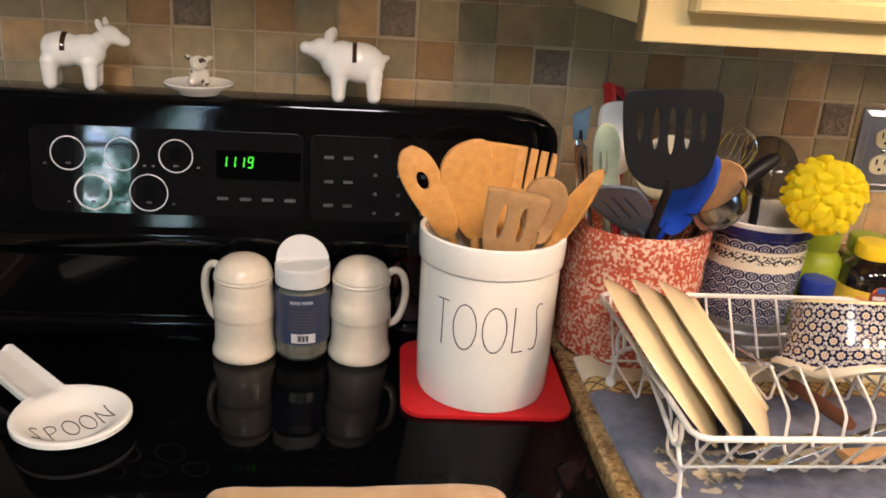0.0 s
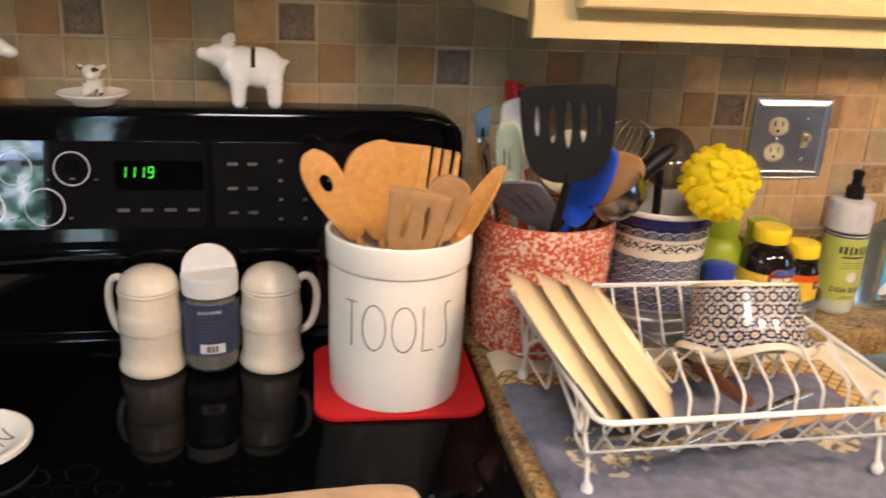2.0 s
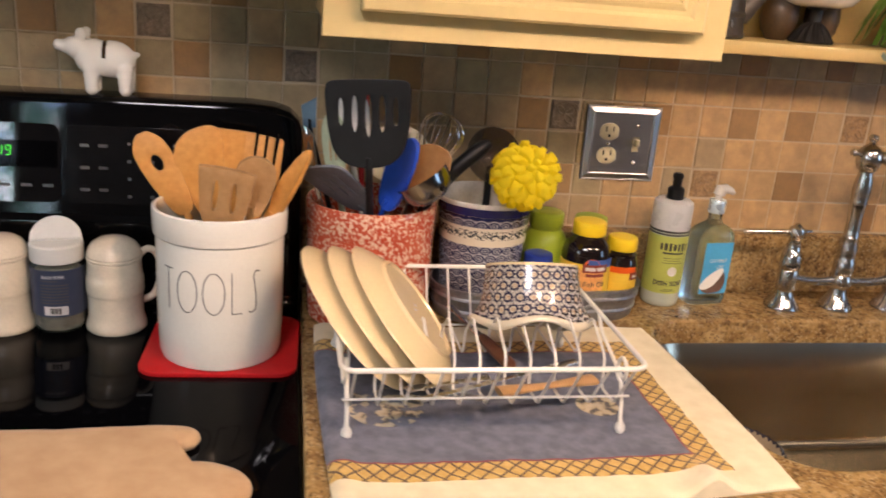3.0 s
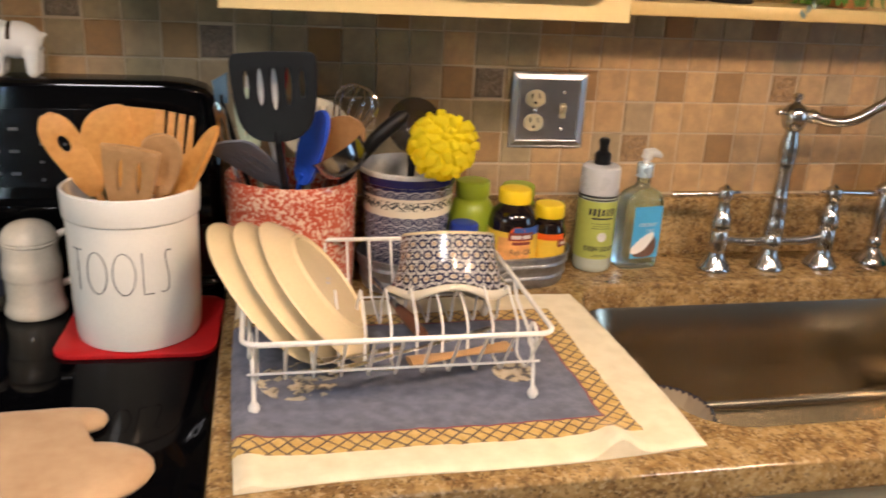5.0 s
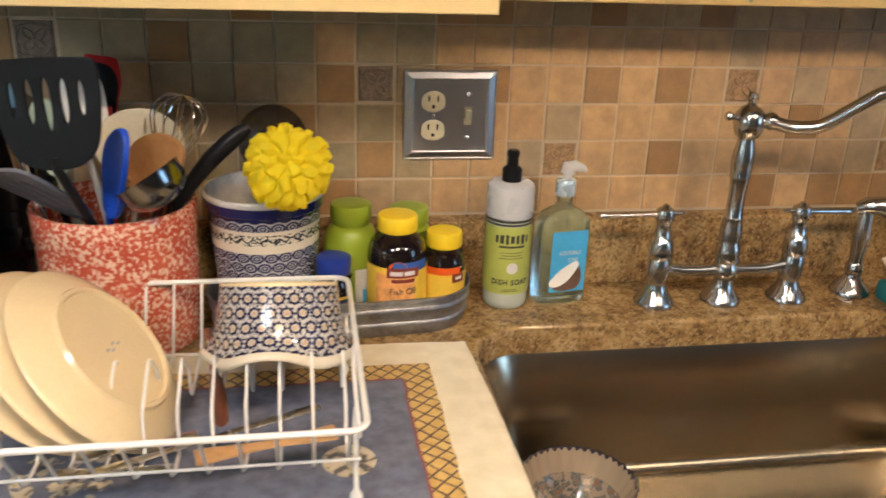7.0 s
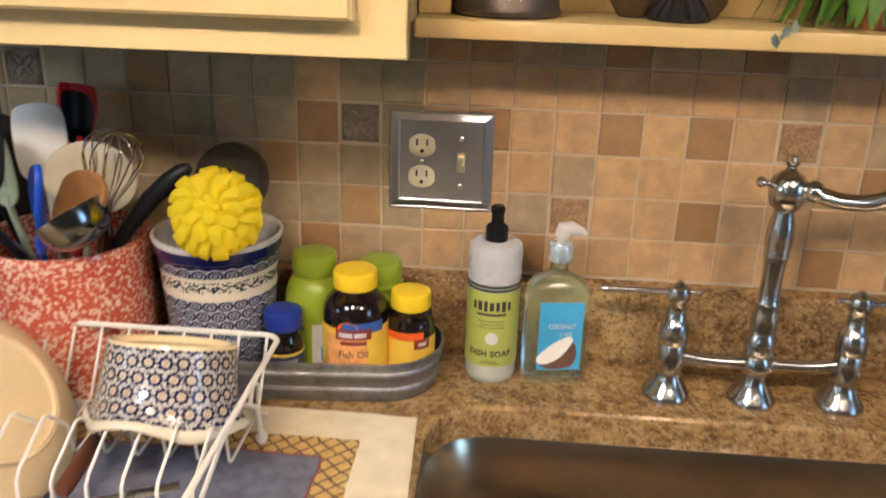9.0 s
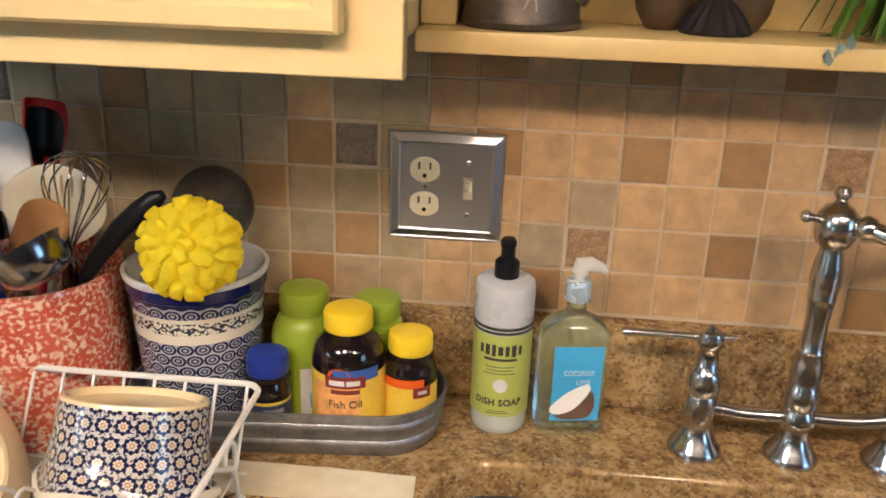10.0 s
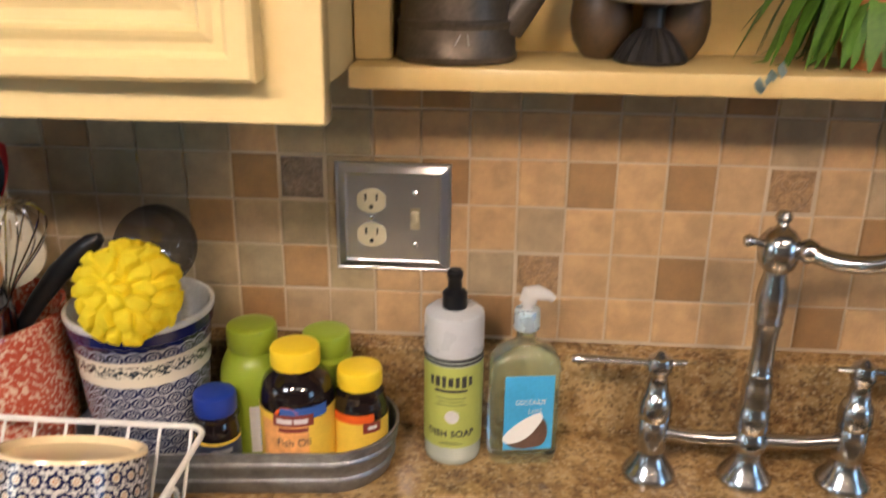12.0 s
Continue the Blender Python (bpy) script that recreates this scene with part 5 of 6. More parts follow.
def blade(points):
    """A closed smooth outline from its right half, mirrored: (half width, height) pairs."""
    right = [(w, h, 0) for w, h in points]
    left = [(-w, h, 0) for w, h in reversed(points) if w > 0]
    return [(p.x, p.y) for p in smooth_line(right + left, 5, True)]


def slot(x, y0, y1, w):
    m = (y0 + y1) / 2
    return [(p.x, p.y) for p in smooth_line([(x, y0, 0), (x + w, y0 + (m - y0) * 0.5, 0), (x + w, m + (y1 - m) * 0.5, 0), (x, y1, 0), (x - w, m + (y1 - m) * 0.5, 0), (x - w, y0 + (m - y0) * 0.5, 0)], 4, True)]


def bend(me, depth, length):
    """Curls a flat head forwards along its height."""
    for v in finer(me, 0.012).vertices:
        v.co.z += depth * (v.co.y / length) ** 2
    return me


def scoop(me, depth, width):
    for v in finer(me).vertices:
        v.co.z -= depth * max(0, 1 - (v.co.x / width) ** 2) * min(1.0, max(0.0, v.co.y / 0.02))
    return me


def utensil(name, foot, neck, tip, face, head, material, label, group, handle=None, r=0.005, flatten=1.0):
    t = thing(name, Matrix.Translation(Vector(foot)), label, "utensil", group)
    f, n = Vector(foot), Vector(neck)
    d = (n - f)
    pts = [f + d * q for q in (0, 0.02, 0.3, 0.6, 0.85, 1.0)] + [n + (Vector(tip) - n).normalized() * 0.012]
    part("handle", tube(pts, [r * 0.6, r, r, r * 0.95, r * 0.85, r * 0.8, r * 0.7], 10), handle or material, t, at=local(t))
    m = frame_of(neck, tip, face)
    for h, mat_ in ((head, material),) if not isinstance(head, list) else head:
        part("head", h, mat_, t, at=local(t) @ m)
    return t


RED_POT, TOOL_POT = "utensils in the red crock", "wooden tools in the crock"
# black slotted turner
outline = blade([(0.012, 0.0), (0.030, 0.006), (0.044, 0.022), (0.0505, 0.050), (0.0530, 0.082), (0.0525, 0.099), (0.046, 0.1065), (0.024, 0.1080), (0.0, 0.1085)])
holes = [slot(-0.034, 0.052, 0.086, 0.0026), slot(-0.017, 0.044, 0.089, 0.0032), slot(0.0, 0.038, 0.090, 0.0034), slot(0.017, 0.044, 0.089, 0.0032), slot(0.034, 0.052, 0.086, 0.0026)]
utensil("slotted_turner", (0.228, 1.062, 0.936), (0.199, 0.880, 1.166), (0.194, 0.897, 1.274), (-0.18, -1, 0.2), bend(cut_sheet(outline, holes, 0.0012, 0.0008), 0.004, 0.11), BLACK_PLASTIC, "large black nylon slotted turner", RED_POT, r=0.006)
# grey slotted turner
outline = blade([(0.009, 0.0), (0.023, 0.012), (0.033, 0.050), (0.037, 0.090), (0.032, 0.104), (0.013, 0.110), (0.0, 0.111)])
holes = [slot(x, 0.034, 0.088, 0.0013) for x in (-0.014, 0.0, 0.014)]
utensil("slotted_turner", (0.268, 1.030, 0.938), (0.203, 0.950, 1.092), (0.131, 0.902, 1.168), (-0.284, -0.637, -0.719), bend(cut_sheet(outline, holes, 0.0012, 0.0008), 0.006, 0.104), GREY_PLASTIC, "grey nylon slotted turner leaning out of the crock", RED_POT)
# blue spatula
outline = blade([(0.008, 0.0), (0.017, 0.010), (0.0225, 0.042), (0.0215, 0.080), (0.012, 0.104), (0.0, 0.111)])
utensil("spatula", (0.205, 1.040, 0.938), (0.228, 0.944, 1.098), (0.254, 0.904, 1.199), (-0.80, -0.60, 0.1), scoop(cut_sheet(outline, (), 0.0020, 0.0015), 0.007, 0.0235), BLUE_SILICONE, "bright blue silicone spoon spatula", RED_POT)
# wooden spoon
outline = blade([(0.006, 0.0), (0.021, 0.014), (0.0300, 0.042), (0.025, 0.068), (0.011, 0.082), (0.0, 0.085)])
utensil("wooden_spoon", (0.200, 1.060, 0.938), (0.243, 0.957, 1.128), (0.312, 0.928, 1.180), (-0.10, -1, 0.45), scoop(cut_sheet(outline, (), 0.0022, 0.0015), 0.008, 0.032), BROWN_WOOD, "brown wooden spoon in the red crock", RED_POT)
# ladle
ladle = thing("soup_ladle", Matrix.Translation((0.279, 0.929, 1.136)), "shiny steel ladle resting in the red crock", "utensil", RED_POT)
cup_ = lathe([(0.036, 0.010), (0.0345, -0.004), (0.0295, -0.015), (0.019, -0.0225), (0, -0.026), (0, -0.0245), (0.0185, -0.0212), (0.0285, -0.014), (0.0333, -0.004), (0.0348, 0.010)], 40)
part("bowl", cup_, LADLE_STEEL, ladle, at=Vector((-0.541, 0.087, 0.836)).to_track_quat("Z", "Y").to_matrix().to_4x4() @ Matrix.Scale(1.06, 4))
part("handle", tube([(0.010, 0.041, -0.010), (0.012, 0.047, -0.022), (0.004, 0.060, -0.060), (-0.034, 0.100, -0.200)], 0.0035, 8), LADLE_STEEL, ladle)
# whisk
whisk = thing("balloon_whisk", Matrix.Translation((0.232, 1.040, 0.938)), "steel balloon whisk standing in the red crock", "utensil", RED_POT)
wm = local(whisk) @ frame_of((0.283, 0.985, 1.125), (0.311, 0.972, 1.216), (0.2, -1, 0.1))
for k in range(6):
    a = math.pi * k / 6
    prof_ = [(0.004, 0.0), (0.010, 0.020), (0.021, 0.045), (0.029, 0.068), (0.029, 0.084), (0.020, 0.096), (0.008, 0.101)]
    line = [(w * math.cos(a), y, w * math.sin(a)) for w, y in prof_] + [(-w * math.cos(a), y, -w * math.sin(a)) for w, y in reversed(prof_)]
    part("wire_loop", tube(smooth_line(line, 4), 0.0009, 6), CHROME, whisk, at=wm)
part("handle", tube([Vector((0, 0, 0)), Vector((0.048, -0.052, 0.182)), Vector((0.052, -0.056, 0.190))], [0.007, 0.007, 0.0045], 12), CHROME, whisk)
# cream skimmer
outline = [(0.050 * math.cos(2 * math.pi * k / 40), 0.036 + 0.042 * math.sin(2 * math.pi * k / 40)) for k in range(40)]
holes = [slot(x, 0.045, 0.068, 0.0012) for x in (0.006, 0.016, 0.026)]
utensil("skimmer", (0.215, 1.010, 0.938), (0.250, 1.020, 1.118), (0.256, 1.022, 1.198), (0.25, -1, 0.25), scoop(cut_sheet(outline, holes, 0.0014, 0.0008), 0.007, 0.048), CREAM_PLASTIC, "round cream plastic skimmer at the back", RED_POT)
# white spatula
outline = blade([(0.008, 0.0), (0.024, 0.012), (0.0285, 0.040), (0.0275, 0.074), (0.021, 0.088), (0.0, 0.092)])
utensil("spatula", (0.235, 0.995, 0.938), (0.190, 1.040, 1.140), (0.183, 1.052, 1.240), (0.35, -1, 0.15), cut_sheet(outline, (), 0.0022, 0.0016), WHITE_PLASTIC, "white silicone spatula in the red crock", RED_POT)
# red-edged black spoon
outline = blade([(0.008, 0.0), (0.019, 0.014), (0.024, 0.040), (0.0235, 0.064), (0.020, 0.074), (0.0, 0.077)])
inner = blade([(0.006, 0.002), (0.0170, 0.014), (0.0215, 0.038), (0.0190, 0.058), (0.012, 0.066), (0.0, 0.068)])
head = scoop(cut_sheet(outline, (), 0.0018, 0.0012), 0.020, 0.025)
inside = scoop(cut_sheet(inner, (), 0.0018, 0.0006), 0.020, 0.025)
for v in inside.vertices:
    v.co.z += 0.0014
utensil("serving_spoon", (0.208, 1.025, 0.938), (0.207, 1.092, 1.172), (0.203, 1.116, 1.248), (0.78, -0.50, 0.1), [(head, RED_SILICONE), (inside, BLACK_PLASTIC)], BLACK_PLASTIC, "red-edged black serving spoon at the back", RED_POT, handle=RED_SILICONE)
# mint slotted spoon
outline = blade([(0.006, 0.0), (0.0135, 0.012), (0.0165, 0.045), (0.0155, 0.070), (0.009, 0.084), (0.0, 0.087)])
holes = [slot(x, 0.020, 0.052, 0.0012) for x in (-0.006, 0.001)]
utensil("slotted_spoon", (0.205, 1.015, 0.938), (0.166, 1.000, 1.125), (0.157, 0.998, 1.209), (-0.1, -1, 0.1), scoop(cut_sheet(outline, holes, 0.0016, 0.0010), 0.005, 0.017), MINT_PLASTIC, "pale mint plastic slotted spoon", RED_POT)
# slate blue scraper and steel knife
outline = [(-0.009, 0.0), (0.008, 0.0), (0.010, 0.042), (-0.011, 0.030)]
utensil("scraper", (0.195, 1.040, 0.938), (0.128, 1.005, 1.190), (0.126, 1.004, 1.229), (-0.1, -1, 0.1), cut_sheet(outline, (), 0.0012, 0.0006), STEEL_BLUE, "small slate blue scraper blade", RED_POT, handle=BLACK_PLASTIC, r=0.004)
outline = [(-0.008, 0.0), (0.007, 0.0), (0.007, 0.055), (-0.003, 0.068), (-0.008, 0.060)]
utensil("grater", (0.190, 0.985, 0.938), (0.134, 0.985, 1.130), (0.124, 0.986, 1.192), (-0.2, -1, 0.1), cut_sheet(outline, [slot(0, 0.010, 0.045, 0.002)], 0.0010, 0.0005), CHROME, "narrow steel grater blade", RED_POT, r=0.004)
# black tool handle
handle_ = thing("can_opener", Matrix.Translation((0.250, 1.000, 0.938)), "black-handled tool leaning over the crock rim", "utensil", RED_POT)
part("handle", tube([(0.288, 0.990, 1.085), (0.310, 0.990, 1.116), (0.334, 0.991, 1.145), (0.356, 0.992, 1.165), (0.371, 0.993, 1.177), (0.379, 0.994, 1.182)], [0.007, 0.009, 0.0105, 0.0108, 0.0095, 0.005], 12), BLACK_PLASTIC, handle_, at=local(handle_))
part("shank", tube([(0.250, 1.000, 0.938), (0.270, 0.993, 1.04), (0.288, 0.990, 1.085)], 0.004, 8), CHROME, handle_, at=local(handle_))

# wooden tools in the ivory crock
outline = blade([(0.010, 0.0), (0.018, 0.030), (0.0225, 0.070), (0.020, 0.096), (0.009, 0.112), (0.0, 0.114)])
hole = [(0.0065 * math.cos(2 * math.pi * k / 24), 0.072 + 0.011 * math.sin(2 * math.pi * k / 24)) for k in range(24)]
utensil("mixing_spoon", (0.040, 0.900, 0.938), (-0.030, 0.950, 1.082), (-0.088, 0.962, 1.184), (0.05, -1, 0.25), cut_sheet(outline, [hole], 0.0028, 0.0018), BAMBOO, "bamboo mixing spoon with a hole", TOOL_POT, r=0.006)
outline = [(p.x, p.y) for p in smooth_line([(-0.010, 0.0, 0), (0.012, 0.0, 0), (0.024, 0.040, 0), (0.030, 0.090, 0), (0.027, 0.110, 0), (0.010, 0.115, 0), (-0.016, 0.108, 0), (-0.031, 0.090, 0), (-0.034, 0.065, 0), (-0.024, 0.030, 0)], 5, True)]
utensil("bamboo_spatula", (0.020, 0.915, 0.938), (0.000, 0.958, 1.078), (-0.018, 0.966, 1.190), (0.1, -1, 0.2), cut_sheet(outline, (), 0.0028, 0.0018), BAMBOO, "broad round bamboo spatula", TOOL_POT, r=0.006)
outline = blade([(0.010, 0.0), (0.018, 0.030), (0.026, 0.080), (0.028, 0.112), (0.024, 0.1145), (0.0, 0.115)])
utensil("bamboo_spatula", (0.000, 0.880, 0.938), (0.018, 0.964, 1.074), (0.028, 0.974, 1.189), (0.0, -1, 0.2), cut_sheet(outline, (), 0.0028, 0.0018), BAMBOO, "flat-ended bamboo spatula in the ivory crock", TOOL_POT, r=0.006)
outline = [(-0.008, 0.0), (0.009, 0.0), (0.018, 0.030), (0.027, 0.060), (0.027, 0.108), (0.024, 0.111), (0.0205, 0.111), (0.0180, 0.060), (0.0155, 0.060), (0.0155, 0.1115), (0.0065, 0.112), (0.0055, 0.062), (0.0030, 0.062), (0.0030, 0.1125), (-0.0060, 0.113), (-0.0070, 0.064), (-0.0095, 0.064), (-0.0100, 0.1135), (-0.022, 0.114), (-0.022, 0.050)]
utensil("pasta_fork", (-0.010, 0.900, 0.938), (0.055, 0.958, 1.072), (0.068, 0.972, 1.186), (0.0, -1, 0.2), cut_sheet(outline, (), 0.0026, 0.0008), BAMBOO, "bamboo fork with four flat tines", TOOL_POT, r=0.006)
outline = [(p.x, p.y) for p in smooth_line([(-0.016, 0.0, 0), (0.016, 0.0, 0), (0.026, 0.012, 0), (0.033, 0.068, 0), (0.030, 0.074, 0), (0.0, 0.076, 0), (-0.030, 0.074, 0), (-0.033, 0.068, 0), (-0.026, 0.012, 0)], 5, True)]
holes = [slot(-0.011, 0.018, 0.060, 0.0030), slot(0.011, 0.018, 0.060, 0.0030)]
utensil("slotted_spatula", (0.010, 0.955, 0.925), (0.020, 0.870, 1.090), (0.030, 0.855, 1.166), (-0.05, -1, 0.35), cut_sheet(outline, holes, 0.0030, 0.0016), BEECH, "pale wooden spatula with two slots", TOOL_POT, r=0.0065)
outline = blade([(0.008, 0.0), (0.016, 0.010), (0.0245, 0.045), (0.020, 0.068), (0.0, 0.076)])
utensil("wooden_spoon", (-0.005, 0.930, 0.938), (0.055, 0.880, 1.100), (0.064, 0.866, 1.176), (0.1, -1, 0.3), scoop(cut_sheet(outline, (), 0.0025, 0.0015), 0.008, 0.025), BEECH, "oval wooden spoon behind the spatula", TOOL_POT, r=0.006)
outline = blade([(0.005, 0.0), (0.009, 0.015), (0.0125, 0.050), (0.008, 0.090), (0.0, 0.105)])
utensil("wooden_spoon", (-0.020, 0.930, 0.938), (0.076, 0.893, 1.090), (0.120, 0.888, 1.178), (-0.7, -1, 0.45), scoop(cut_sheet(outline, (), 0.0030, 0.0020), 0.006, 0.0125), BAMBOO, "slim bamboo spoon leaning over the rim", TOOL_POT, r=0.006)

# ---- dish brush and ladle in the pottery jar ----
brush = thing("dish_brush", Matrix.Translation((0.385, 1.030, TOP + 0.016)), "yellow foam dish brush standing in the pottery jar", "brush")
HEAD = Vector((0.4215, 0.948, 1.146))
part("handle", tube([Vector((0.385, 1.030, TOP + 0.017)), Vector((0.405, 1.000, 1.05)), HEAD], 0.0055, 10), WHITE_PLASTIC, brush, at=local(brush))
rnd = random.Random(4)
# foam petals in rings round an axis that leans forward and up
PETALS = ((0.16, 4), (0.60, 10), (1.12, 17), (1.66, 19), (2.20, 16), (2.80, 8))
seeds = np.array([(q + rnd.uniform(-0.16, 0.16), 2 * math.pi * (k + 0.5 * (n % 2) + rnd.uniform(-0.2, 0.2)) / n) for q, n in PETALS for k in range(n)])
tall = np.array([rnd.uniform(0.93, 1.05) for k in seeds])
tip = np.array([rnd.uniform(-0.05, 0.16) for k in seeds])
foam = bmesh.new()
bmesh.ops.create_icosphere(foam, subdivisions=6, radius=1.0)
for v in foam.verts:
    q, a = math.acos(max(-1.0, min(1.0, v.co.z))), math.atan2(v.co.y, v.co.x)
    a += 0.05 * math.sin(9 * q + 2 * a)
    turn = (a - seeds[:, 1] + math.pi) % (2 * math.pi) - math.pi
    away = np.hypot((q - seeds[:, 0]) * 0.55, turn * max(math.sin(q), 0.12))
    first, second = np.argsort(away)[:2]
    open_ = min(1.0, (away[second] - away[first]) / 0.11)
    lift = 0.76 + 0.24 * open_ ** 0.55
    v.co *= 0.0480 * lift * (1 + (tall[first] - 1) * open_) * (1 + tip[first] * (q - seeds[first, 0]) * open_ + rnd.uniform(-0.010, 0.010))
bmesh.ops.transform(foam, matrix=Vector((0.10, -0.86, 0.50)).to_track_quat("Z", "Y").to_matrix().to_4x4(), verts=foam.verts[:])
part("foam_head", foam, FOAM, brush, "yellow foam head cut into soft fingers", at=local(brush) @ Matrix.Translation(HEAD))
scrub = thing("dish_wand", Matrix.Translation((0.392, 1.062, TOP + 0.016)), "wand with a round see-through head behind the brush", "utensil")
part("handle", tube([Vector((0.392, 1.062, TOP + 0.017)), Vector((0.400, 1.068, 1.08)), Vector((0.402, 1.078, 1.130))], 0.006, 10), BLACK_PLASTIC, scrub, at=local(scrub))
part("head", lathe([(0, -0.021), (0.022, -0.019), (0.038, -0.008), (0.043, 0.004), (0.041, 0.010), (0.036, 0.004), (0.018, -0.010), (0, -0.013)], 32), DARK_CLEAR, scrub, "dark see-through round head", at=local(scrub) @ pose(0.402, 1.062, 1.150, 70, 0, 8))

# ---- spoon rest and oven mitt on the cooktop ----
CU, CV = Vector((-0.431, 0.814)), Vector((-0.69, 0.72)).normalized()
RB, HW, REACH = 0.060, 0.0224, 0.190


def ease(a, b, x):
    q = min(1.0, max(0.0, (x - a) / (b - a)))
    return q * q * (3 - 2 * q)


def dish_floor(r):
    """Height of the hollow of the rest at a distance from its middle."""
    return 0.0062 + 0.0150 * ease(0.026, 0.0585, r)


def spoon_rest():
    """A round dish with a rolled rim that runs out into a shallow grooved handle."""
    bm = bmesh.new()
    along, across = CV, Vector((CV.y, -CV.x))
    stations = [-RB * math.cos(math.pi / 2 * (0.02 + 0.98 * k / 26)) for k in range(27)]
    stations += [RB * 1.2 * k / 24 for k in range(1, 25)] + [0.072 + (REACH - 0.006 - 0.072) * k / 14 for k in range(1, 15)]
    stations += [REACH - 0.006 + 0.006 * math.sin(math.pi / 2 * k / 5) for k in range(1, 6)]
    top, bottom = [], []
    for s in stations:
        round_part = RB * math.sqrt(max(0.0, 1 - (s / RB) ** 2))
        w = round_part if s < 0 else (round_part ** 5 + HW ** 5 * ease(0.0, 0.03, s)) ** 0.2
        if s > REACH - 0.006:
            w = HW - 0.006 * (1 - math.sqrt(max(0.0, 1 - ((s - REACH + 0.006) / 0.006) ** 2)))
        rt, rb = [], []
        for j in range(33):
            v = math.sin(math.pi / 2 * (-1 + j / 16))
            r = math.hypot(s, v * w)
            e = abs(v)
            k = ease(0.030, 0.085, s)
            groove = 0.0165 + 0.0055 * ease(0.45, 0.95, e) + 0.014 * max(0.0, s - 0.085)
            h = dish_floor(r) * (1 - k) + groove * k
            edge = max(e if s > 0 else 0.0, r / RB if s < 0.04 else 0.0)
            h -= 0.0016 * ease(0.965, 1.0, edge)
            under = 0.0004 + 0.0145 * ease(0.034, 0.060, r)
            under = under * (1 - k) + (0.0118 + 0.002 * e + 0.014 * max(0.0, s - 0.085)) * k
            p = CU + along * s + across * (v * w)
            rt.append(bm.verts.new((p.x, p.y, h)))
            rb.append(bm.verts.new((p.x, p.y, min(under, h - 0.003))))
        top.append(rt), bottom.append(rb)
    last = len(top) - 1
    for g, flip in ((top, False), (bottom, True)):
        for a, b in zip(g, g[1:]):
            for j in range(32):
                f = [a[j], a[j + 1], b[j + 1], b[j]]
                bm.faces.new(f[::-1] if flip else f)
    for a, b, c, d in [(top[i][j], top[i + 1][j], bottom[i + 1][j], bottom[i][j]) for i in range(last) for j in (0, 32)] + [(top[i][j], top[i][j + 1], bottom[i][j + 1], bottom[i][j]) for i in (0, last) for j in range(32)]:
        bm.faces.new([a, b, c, d])
    bmesh.ops.recalc_face_normals(bm, faces=bm.faces)
    return bm


spoon = thing("spoon_rest", pose(0, 0, HOB + 0.0002), "white ceramic spoon rest lettered SPOON on the cooktop", "spoon rest")
part("dish", spoon_rest(), CERAMIC, spoon)

STROKES = {
    "T": [[(0, 1), (1, 1)], [(0.5, 1), (0.5, 0)]],
    "O": [[(0.5 + 0.5 * math.sin(2 * math.pi * k / 24), 0.5 + 0.5 * math.cos(2 * math.pi * k / 24)) for k in range(25)]],
    "L": [[(0.1, 1), (0.1, 0), (0.9, 0)]],
    "S": [[(0.98, 0.97), (0.84, 1.0), (0.62, 0.99), (0.48, 0.93), (0.44, 0.84), (0.50, 0.72), (0.60, 0.55), (0.68, 0.38), (0.70, 0.20), (0.62, 0.07), (0.45, 0.01), (0.18, 0.0), (0.02, 0.03)]],
    "P": [[(0.2, 0), (0.2, 1), (0.6, 1.0), (0.85, 0.86), (0.8, 0.62), (0.5, 0.5), (0.2, 0.5)]],
    "N": [[(0.1, 0), (0.1, 1), (0.85, 0), (0.85, 1)]],
}


def thin_letters(text, height, width, gap, pen, slim=1.0):
    """Hand-drawn thin capitals as fine round strokes in the xy plane, centred."""
    bm = bmesh.new()
    wide = width
    sizes = [wide if ch in "OPN" else wide * slim for ch in text]
    total = sum(sizes) + (len(text) - 1) * gap
    for k, ch in enumerate(text):
        x0, width = -total / 2 + sum(sizes[:k]) + k * gap, sizes[k]
        for line in STROKES[ch]:
            pts = []
            for (xa, ya), (xb, yb) in zip(line, line[1:]):
                for q in range(6):
                    pts.append((x0 + width * (xa + (xb - xa) * q / 6), height * (ya + (yb - ya) * q / 6 - 0.5), 0))
            pts.append((x0 + width * line[-1][0], height * (line[-1][1] - 0.5), 0))
            tube(pts, pen, 5, False, bm)
    me = bpy.data.meshes.new("letters")
    bm.to_mesh(me)
    bm.free()
    return me


letters = thin_letters("SPOON", 0.030, 0.0145, 0.0035, 0.0006)
letters.transform(pose(-0.431, 0.808, 0, 0, 0, 38))
for v in letters.vertices:
    v.co.z += dish_floor((Vector((v.co.x, v.co.y)) - CU).length) + 0.0004
part("lettering", letters, INK, spoon, "thin dark letters")
part("lettering", wrap(thin_letters("TOOLS", 0.054, 0.0270, 0.0068, 0.00065, 0.58), 0.0806, facing + 4, 0.108, 0.0001), INK, crock, "tall thin dark letters")


